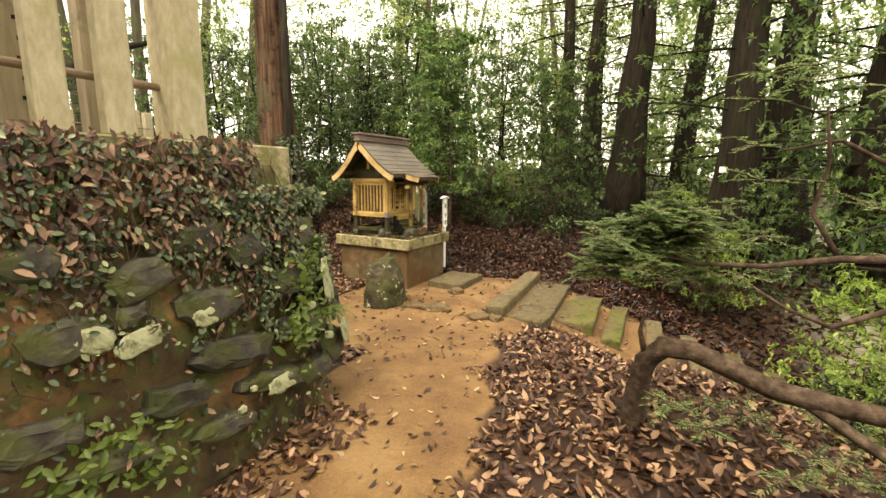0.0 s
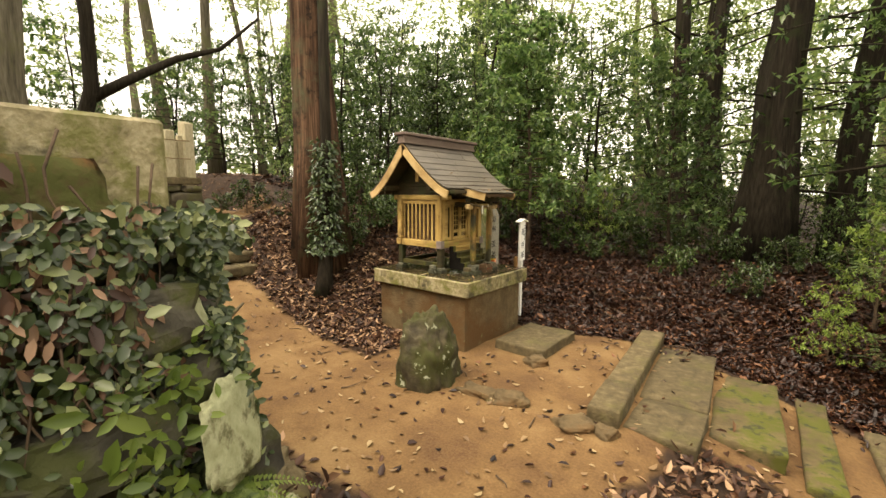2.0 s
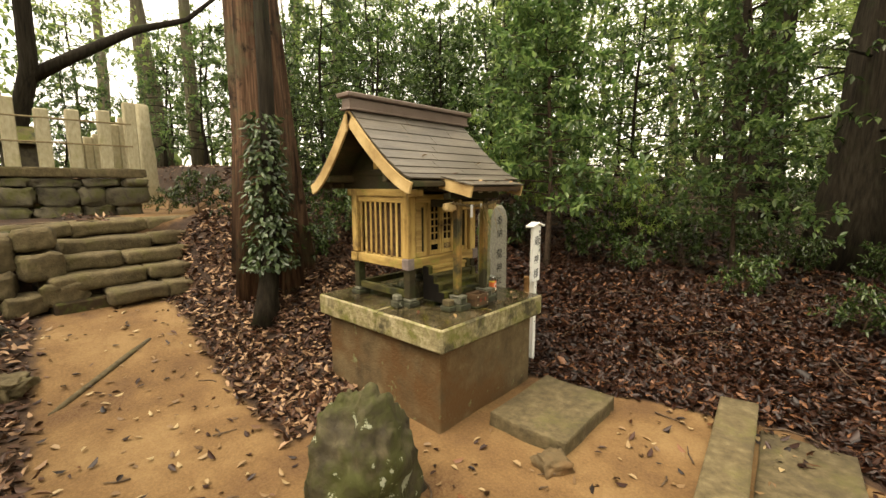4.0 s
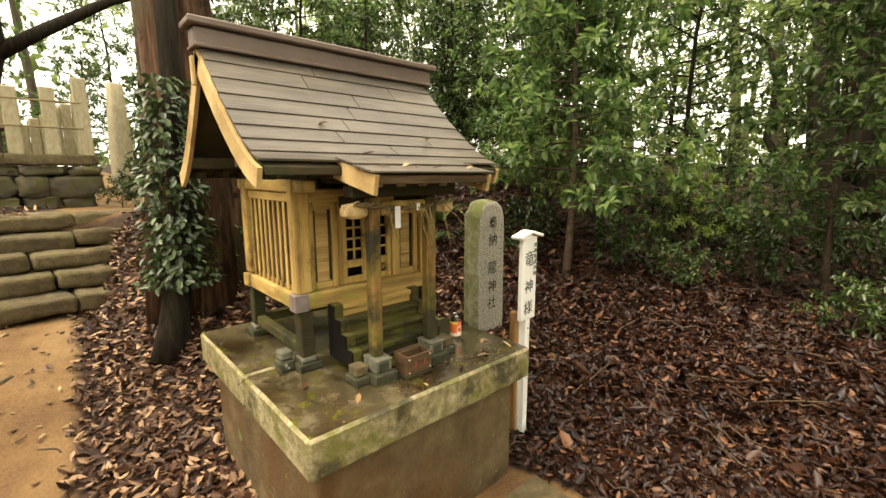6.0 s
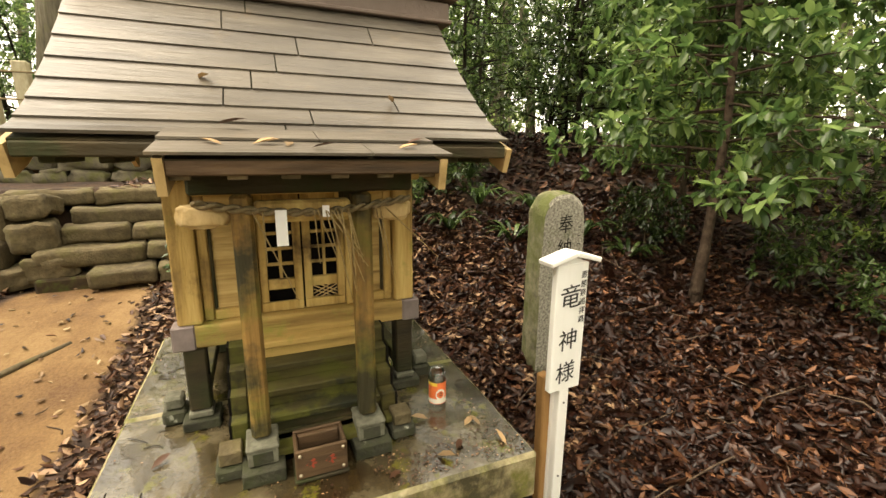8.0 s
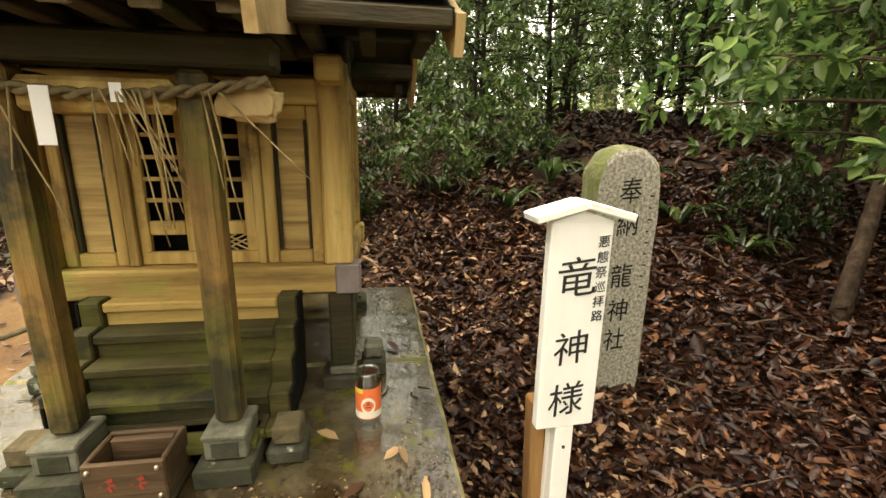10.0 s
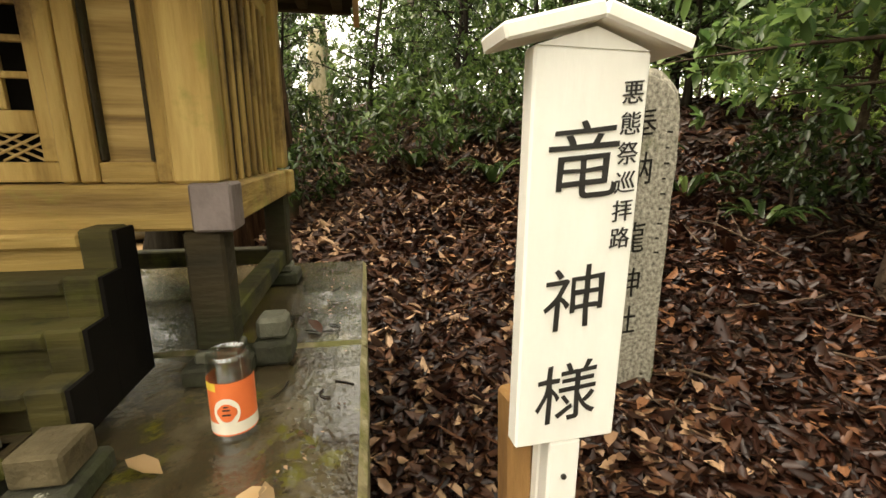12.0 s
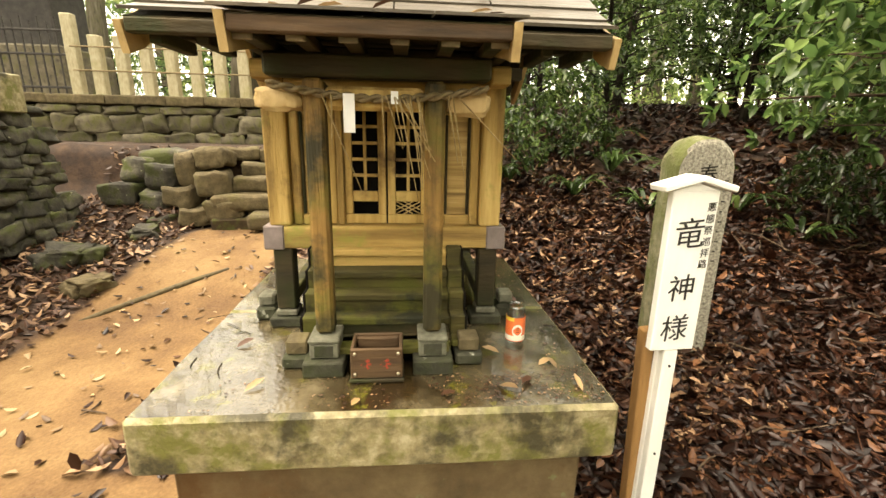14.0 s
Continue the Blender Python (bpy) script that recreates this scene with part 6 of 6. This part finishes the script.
def sprays(parent, centers, seed, twig_len=0.2, per=26, needle=0.035, twigs=7, mat=L_NEEDLE, droop=-0.15):
    """Flat feathery sprays of narrow leaves."""
    rng = np.random.default_rng(seed)
    tubes, pos, ax, up = [], [], [], []
    for c in centers:
        c = np.array(c)
        az0 = rng.random() * 6.28
        for t in range(twigs):
            az = az0 + t * 6.28 / twigs + rng.normal(0, 0.3)
            d = unit(np.array([math.cos(az), math.sin(az), rng.normal(0.1, 0.25)]))
            L = twig_len * rng.uniform(0.6, 1.2)
            tubes.append([(tuple(c), 0.003), (tuple(c + d * L * 0.5), 0.0022), (tuple(c + d * L + np.array([0, 0, droop * L])), 0.001)])
            s = np.linspace(0.15, 1.0, per)
            p = c + d * L * s[:, None] + np.array([0, 0, droop * L]) * (s ** 2)[:, None]
            side = unit(np.cross(d, [0, 0, 1.0]))
            sg = np.where(np.arange(per) % 2 == 0, 1, -1)[:, None]
            pos.append(p)
            ax.append(d * 0.75 + side * sg + rng.normal(0, 0.15, (per, 3)))
            up.append(np.tile([0, 0, 1.0], (per, 1)) + rng.normal(0, 0.3, (per, 3)))
    pos, ax, up = np.concatenate(pos), np.concatenate(ax), np.concatenate(up)
    put("branching", tube_mesh("branching", tubes, M_TWIG, 4), parent)["kind"] = "stuff"
    n = len(pos)
    ln = needle * rng.uniform(0.7, 1.2, n)
    put("foliage", leaves_mesh("foliage", pos, ax, up, ln, ln * 0.26, mat, 0.1, 0.05, True), parent)


rb = random.Random(4)
cs = []
for _ in range(120):
    t = rb.random()
    cs.append((-0.57 + 0.46 * t + rb.gauss(0, 0.06), 1.90 + 0.36 * t + rb.gauss(0, 0.10), 1.24 + 0.18 * t + rb.gauss(0, 0.08)))
sprays(bent, cs, 41, 0.10, 34, 0.032)
cs = [(0.35 + rb.uniform(-0.5, 0.9), 2.2 + rb.uniform(-0.3, 0.5), rb.uniform(1.15, 2.2)) for _ in range(26)]
sprays(bent, cs, 42, 0.18, 20, 0.028)
cs = [(0.2 + rb.uniform(-0.4, 1.0), 2.1 + rb.uniform(-0.4, 0.4), rb.uniform(0.15, 0.6)) for _ in range(14)]
sprays(bent, cs, 44, 0.16, 18, 0.03)
yew = tagged(new("yew_shrub"), "pale green yew shrub in front of dark trunks", "shrub")
yew.matrix_basis = pose(0.15, 7.2, float(land(0.15, 7.2)))
put("stem", tube_mesh("stem", [[((0, 0, -0.1), 0.03), ((0.02, 0, 0.5), 0.025), ((0, 0.03, 1.1), 0.015), ((0, 0, 1.5), 0.006)]], M_TWIG, 7), yew)
sprays(yew, [(rb.gauss(0, 0.28), rb.gauss(0, 0.28), rb.uniform(0.25, 1.5)) for _ in range(46)], 43, 0.24, 26, 0.05)


# ---- vines on the retaining wall, ivy on the cedar ----
def wall_x(y, z):
    return -2.24 - 0.3 * z / 1.72 - 1.0 * np.maximum(0, y - 1.45) ** 1.4


def build_vines():
    rng = np.random.default_rng(51)

    def spread(n, ylo, yhi, zlo, zhi, power=1.0):
        y = rng.uniform(ylo, yhi, n)
        z = zlo + (zhi - zlo) * rng.random(n) ** power
        keep = np.array([noise.noise((a * 2.6, b * 2.6, 5)) + 0.5 * noise.noise((a * 9, b * 9, 2)) > -0.36 for a, b in zip(y, z)])
        keep &= (y < 1.3) | (z < 1.60)
        y, z = y[keep], z[keep]
        return np.stack([wall_x(y, z) + rng.uniform(-0.01, 0.07, len(y)), y, z], 1)

    def lay(name, pos, size, mat, label, slim=0.6, hang=0.6):
        n = len(pos)
        ax = np.stack([rng.normal(0.25, 0.35, n), rng.normal(0, 0.7, n), rng.normal(-hang, 0.5, n)], 1)
        up = np.stack([np.ones(n), rng.normal(0, 0.4, n), rng.uniform(0.1, 0.9, n)], 1)
        ln = size * np.exp(rng.normal(-0.08, 0.28, n))
        ob = put(name, leaves_mesh(name, pos, ax, up, ln, ln * slim, mat, 0.12, 0.12))
        return tagged(ob, label, "ivy", kind="stuff")
    m = 5200
    cx, cz = -2.45 - 1.5 * rng.random(m) ** 1.8, 0.5 + 1.08 * rng.random(m) ** 0.8
    corner = np.stack([cx, 2.03 - 0.17 * cz + rng.uniform(-0.03, 0.05, m) - 0.25 * np.clip(cx + 2.75, 0, 1), cz], 1)
    corner = corner[[noise.noise((a * 3, b * 3, 9)) > -0.3 for a, b in zip(cx, cz)]]
    lay("ivy_leaves", np.concatenate([corner, spread(6200, -2.5, 1.66, 1.22, 1.85), spread(2600, -2.5, 1.78, 0.8, 1.4), spread(2800, 1.15, 1.9, 0.6, 1.6), spread(520, -1.5, 1.85, 0.1, 0.85)]), 0.036, L_IVY, "dark and pale ivy leaves hanging over the retaining wall")
    m = 1500
    ty = rng.uniform(0.9, 1.9, m)
    ledge = np.stack([-2.72 + 0.30 * rng.random(m) - 0.25 * np.maximum(0, ty - 1.5), ty, 1.44 + 0.12 * rng.random(m)], 1)
    lay("ivy_leaves", ledge, 0.04, L_IVY, "ivy leaves lying over the ledge under the kerb", 0.6, 0.3)

    def fringe(n):
        y, z = rng.uniform(-2.4, 1.25, n), 1.42 + 0.42 * rng.random(n) ** 0.7
        return np.stack([wall_x(y, z) + rng.uniform(-0.12, 0.08, n), y, z], 1)
    lay("ivy_leaves", fringe(1500), 0.036, L_IVY, "dark ivy leaves hanging from the top of the wall")
    lay("withered_vines", fringe(2600), 0.052, L_DRY, "dead brown leaves caught along the wall top", 0.42, 0.7)
    lay("withered_vines", np.concatenate([spread(5600, -2.5, 1.64, 1.28, 1.88), spread(1500, -2.5, 1.72, 0.85, 1.4), spread(300, -1.5, 1.8, 0.1, 0.8)]), 0.05, L_DRY, "withered red-brown vine leaves hanging on the wall", 0.42, 0.9)
    cl = np.concatenate([np.stack([wall_x(np.full(60, y), np.full(60, z)) + rng.uniform(0.02, 0.14, 60), y + rng.normal(0, 0.07, 60), z + rng.normal(0, 0.09, 60)], 1) for y, z in ((1.5, 0.98), (1.42, 0.82), (1.55, 0.72), (1.58, 1.12), (1.36, 0.66), (0.3, 0.5), (0.12, 0.42), (0.42, 0.36))])
    lay("fresh_wall_leaves", cl, 0.055, L_BRIGHT, "fresh green leaves sprouting from the wall", 0.45, 0.0)
    tubes = []
    for k in range(120):
        y, z = rng.uniform(-1.5, 1.65), rng.uniform(1.0, 1.8)
        p = []
        for j in range(6):
            p.append(((float(wall_x(np.array(y), np.array(z))) + 0.03 + 0.02 * rng.random(), y, z), 0.004 - 0.0004 * j))
            y += rng.normal(0, 0.04)
            z -= rng.uniform(0.03, 0.13)
        tubes.append(p)
    tagged(put("hanging_roots", tube_mesh("hanging_roots", tubes, M_TWIG, 4)), "thin brown roots and vines hanging on the wall", "roots", kind="stuff")
    # ivy round the cedar's foot
    n = 1500
    a = rng.uniform(-3.14, 3.14, n)
    h = 0.35 + rng.random(n) ** 1.3 * 1.5
    r = (0.10 + 0.20 * rng.random(n)) * (1 - 0.25 * h)
    pos = np.stack([-6.08 + r * np.cos(a), 4.74 + r * np.sin(a) * 1.0, 0.45 + h], 1)
    ax = np.stack([np.cos(a) * 0.6 + rng.normal(0, 0.4, n), np.sin(a) * 0.6 + rng.normal(0, 0.4, n), rng.normal(-0.4, 0.4, n)], 1)
    up = np.stack([np.cos(a), np.sin(a), np.full(n, 0.6)], 1)
    tagged(put("trunk_ivy", leaves_mesh("trunk_ivy", pos, ax, up, rng.uniform(0.04, 0.085, n), rng.uniform(0.025, 0.045, n), L_TRUNK_IVY)), "dark ivy clothing the foot of the cedar", "ivy", kind="stuff")
    # a fern by the wall's corner
    fern = tagged(new("fern"), "small green fern growing out of the wall", "fern")
    fern.matrix_basis = pose(-2.40, 1.70, 0.72)
    pos, ax, up = [], [], []
    for k in range(9):
        az = -1.2 + 0.3 * k
        d = np.array([math.cos(az), math.sin(az), 0.15])
        s = np.linspace(0.1, 1, 20)
        L = 0.2 + 0.05 * (k % 3)
        p = d * L * s[:, None] + np.array([0, 0, -0.14]) * (s ** 2)[:, None]
        side = unit(np.cross(d, [0, 0, 1.0]))
        for sg in (-1, 1):
            pos.append(p)
            ax.append(np.tile(side * sg + d * 0.4, (20, 1)))
            up.append(np.tile([0.2, 0, 1.0], (20, 1)))
    pos, ax, up = np.concatenate(pos), np.concatenate(ax), np.concatenate(up)
    ln = np.tile(np.linspace(0.055, 0.012, 20), 18)
    put("fronds", leaves_mesh("fronds", pos, ax, up, ln, ln * 0.35, L_BRIGHT, simple=True), fern)


build_vines()


# ---- fallen leaves, twigs ----
def litter(name, n, xr, yr, density, mat, size, label, seed, tilt=0.35, lift=0.012, slim=(0.34, 0.6)):
    rng = np.random.default_rng(seed)
    x, y = rng.uniform(*xr, n), rng.uniform(*yr, n)
    keep = rng.random(n) < density(x, y)
    x, y = x[keep], y[keep]
    m = len(x)
    pos = np.stack([x, y, land(x, y) + lift * rng.random(m) + 0.012], 1)
    az = rng.random(m) * 6.283
    ax = np.stack([np.cos(az), np.sin(az), rng.normal(0, tilt, m)], 1)
    up = np.stack([rng.normal(0, tilt, m), rng.normal(0, tilt, m), np.where(rng.random(m) < 0.5, 1.0, -1.0)], 1)
    ln = size * rng.uniform(0.6, 1.3, m)
    ob = put(name, leaves_mesh(name, pos, ax, up, ln, ln * rng.uniform(*slim, m), mat, 0.22, 0.2))
    return tagged(ob, label, "fallen leaves", kind="stuff")


def off_path(x, y):
    on = trodden(x, y)
    plinth = (np.abs(x + 4.29) < 0.6) & (np.abs(y - 5.21) < 0.53)
    steps = (x > -2.35) & (x < 1.5) & (y > 4.45) & (y < 6.1)
    terrace = (x < -2.3) & (y < 1.8) & (x > -6.8)
    return np.where(plinth | terrace, 0, np.where(steps, 0.05, np.clip(1 - 1.5 * on, 0, 1)))


def bank(x, y):
    return off_path(x, y) * ((y > 5.8) | (x < -4.2) | (x > -2.3))


def heap(x, y):
    wave = np.array([noise.noise((a * 1.7, b * 1.7, 3)) + 0.5 * noise.noise((a * 5, b * 5, 4)) for a, b in zip(x, y)])
    on = np.clip(1 - 1.5 * trodden(x - 0.22 * wave, y + 0.1), 0, 1)
    away = np.clip((3.0 - x + 0.5 * wave) / 1.6, 0.12, 1)
    stairs = (x > -2.35) & (y > 4.42)
    return np.where(stairs, 0.06, on * away * np.clip((y + 1.1 + wave) / 0.8, 0, 1))


litter("cedar_sprays", 7000, (-6.2, -1.2), (5.8, 9.0), bank, L_STRAW, 0.10, "thin red-brown fallen cedar sprays among the leaves", 60, 0.3, 0.03, (0.025, 0.05))
litter("bank_leaves", 62000, (-6.6, 0.0), (5.8, 9.6), bank, L_LITTER_DARK, 0.06, "damp dark red-brown fallen leaves on the forest bank", 61, 0.4, 0.03)
litter("far_leaves", 34000, (-11, 3), (6.0, 15.0), bank, L_LITTER_DARK, 0.11, "damp brown fallen leaves deeper in the wood", 62)
litter("slope_leaves", 21000, (-8.2, -4.2), (3.4, 7.0), bank, L_LITTER, 0.07, "brown and tan fallen leaves on the slope by the stairs", 63, 0.4, 0.03)
litter("mound_leaves", 24000, (-2.1, 3.2), (-1.2, 5.0), heap, L_LITTER, 0.072, "heap of brown and tan fallen leaves by the bent tree", 64, 0.45, 0.05)
litter("edge_leaves", 5200, (-8.4, -2.2), (1.7, 3.0), lambda x, y: off_path(x, y) * (y > 1.88 - 0.03 * (-x - 2.6)), L_LITTER, 0.08, "brown fallen leaves along the foot of the terrace wall", 65, 0.4, 0.03)
litter("wall_foot_leaves", 1500, (-2.35, -1.7), (-1.0, 1.7), lambda x, y: np.clip((-x - 1.75) * 2.2, 0, 1), L_LITTER, 0.075, "fallen leaves along the foot of the ivy wall", 66, 0.4, 0.02)
litter("path_leaves", 2400, (-8.0, -0.9), (-0.5, 6.2), lambda x, y: np.where((np.abs(x + 4.29) < 0.72) & (np.abs(y - 5.21) < 0.64), 0, 0.55 * (trodden(x, y) > 0.3)), L_LITTER_TAN, 0.055, "single tan leaves scattered over the sand path", 67, 0.15, 0.004)
litter("dark_path_leaves", 2000, (-8.0, -0.9), (-0.5, 6.2), lambda x, y: np.where((np.abs(x + 4.29) < 0.72) & (np.abs(y - 5.21) < 0.64), 0, 0.5 * (trodden(x, y) > 0.3)), L_LITTER_DARK, 0.06, "dark curled leaf scraps on the sand", 68, 0.2, 0.004)
litter("landing_leaves", 2500, (-16, -8.3), (3.5, 8.0), off_path, L_LITTER, 0.09, "brown fallen leaves above the stairs", 69)


def build_twigs():
    rng = np.random.default_rng(71)
    tubes = []
    for k in range(150):
        x, y = rng.uniform(-6.5, -1.4), rng.uniform(6.0, 9.5)
        if k % 4 == 0:
            x, y = rng.uniform(-5.8, -2.0), rng.uniform(2.4, 5.9)
            if trodden(x, y) < 0.3 or (abs(x + 4.29) < 0.72 and abs(y - 5.21) < 0.64):
                continue
        az, L = rng.random() * 6.28, rng.uniform(0.15, 0.7) * (0.4 if k % 4 == 0 else 1)
        p = []
        for j in range(5):
            p.append(((x, y, float(land(x, y)) + (0.012 if k % 4 == 0 else 0.03 + 0.04 * rng.random())), 0.006 - 0.0008 * j))
            az += rng.normal(0, 0.25)
            x += math.cos(az) * L / 5
            y += math.sin(az) * L / 5
        tubes.append(p)
    tagged(put("fallen_twigs", tube_mesh("fallen_twigs", tubes, M_TWIG, 5)), "thin fallen twigs lying on leaves and sand", "twigs", kind="stuff")
    root = [((x, y, float(land(x, y)) + dz), r) for x, y, dz, r in ((-6.45, 3.72, -0.01, 0.02), (-6.25, 3.5, 0.004, 0.024), (-6.05, 3.28, 0.006, 0.024), (-5.85, 3.05, 0.0, 0.02), (-5.75, 2.92, -0.02, 0.015))]
    tagged(put("tree_root", tube_mesh("tree_root", [root], M_STEP, 8, 0.3)), "bare brown root crossing the sand path", "root")
    tubes = []
    for k in range(46):
        x, y = rng.uniform(-4.9, -3.62), rng.choice([rng.uniform(5.62, 5.8), rng.uniform(4.63, 4.78), rng.uniform(4.65, 5.8)])
        if x < -3.72 and 4.76 < y < 5.64:
            continue
        az, L, turn = rng.random() * 6.28, rng.uniform(0.03, 0.11), rng.normal(0, 0.4)
        p = []
        for j in range(5):
            p.append(((x, y, 0.7425), 0.0016))
            az += turn
            x += math.cos(az) * L / 5
            y += math.sin(az) * L / 5
        tubes.append(p)
    tagged(put("slab_scraps", tube_mesh("slab_scraps", tubes, M_BARK_DARK, 4)), "thin dark curled twigs lying on the wet slab", "twigs", kind="stuff")
    n = 1500
    x = np.where(rng.random(n) < 0.5, rng.uniform(-3.8, -3.62, n), rng.uniform(-4.95, -3.62, n))
    y = np.where(rng.random(n) < 0.4, rng.uniform(5.3, 5.78, n), rng.uniform(4.63, 5.8, n))
    keep = ((x > -3.76) | (y > 5.66) | (y < 4.74)) & np.array([noise.noise((a * 5, b * 5, 8)) > -0.05 for a, b in zip(x, y)])
    x, y = x[keep], y[keep]
    n = len(x)
    pos = np.stack([x, y, np.full(n, 0.7445)], 1)
    ln = rng.uniform(0.004, 0.012, n)
    me = leaves_mesh("slab_crumbs", pos, np.stack([rng.normal(0, 1, n), rng.normal(0, 1, n), np.zeros(n)], 1), np.stack([rng.normal(0, 0.1, n), rng.normal(0, 0.1, n), np.ones(n)], 1), ln, ln * rng.uniform(0.3, 0.9, n), L_LITTER, simple=True)
    tagged(put("slab_crumbs", me), "brown leaf crumbs and dirt on the wet slab", "leaf crumbs", kind="stuff")
    # leaves and scraps lying on the plinth and roof
    spots = ((-3.74, 5.62, 0.744), (-3.80, 5.66, 0.744), (-3.70, 5.52, 0.744), (-3.68, 5.40, 0.744), (-3.66, 5.15, 0.744), (-3.70, 4.85, 0.744), (-3.95, 4.74, 0.744), (-3.78, 5.71, 0.744), (-3.66, 5.74, 0.744), (-4.3, 5.72, 0.744), (-3.88, 5.56, 0.744),
             (-3.67, 5.15, 1.648), (-3.66, 5.20, 1.646), (-3.69, 5.08, 1.652), (-3.66, 5.40, 1.646), (-3.72, 5.44, 1.66), (-3.68, 5.02, 1.65), (-4.05, 5.5, 1.79), (-3.88, 5.0, 1.70), (-4.12, 4.95, 1.835))
    for k, (x, y, z) in enumerate(spots):
        pos = np.array([[0.0, 0, 0]])
        a = rng.random() * 6.28
        me = leaves_mesh("fallen_leaf", pos, np.array([[math.cos(a), math.sin(a), 0.05]]), np.array([[0.1, 0.1, 1.0]]), np.array([rng.uniform(0.045, 0.075)]), np.array([rng.uniform(0.018, 0.03)]), L_LITTER_TAN if k % 3 else L_LITTER, 0.3, -0.15)
        tagged(put("fallen_leaf", me, at=pose(x, y, z)), "dry tan leaf lying on the shrine plinth" if z < 1 else "dry tan leaf lying on the shrine roof", "leaf", "leaves on the shrine")


build_twigs()
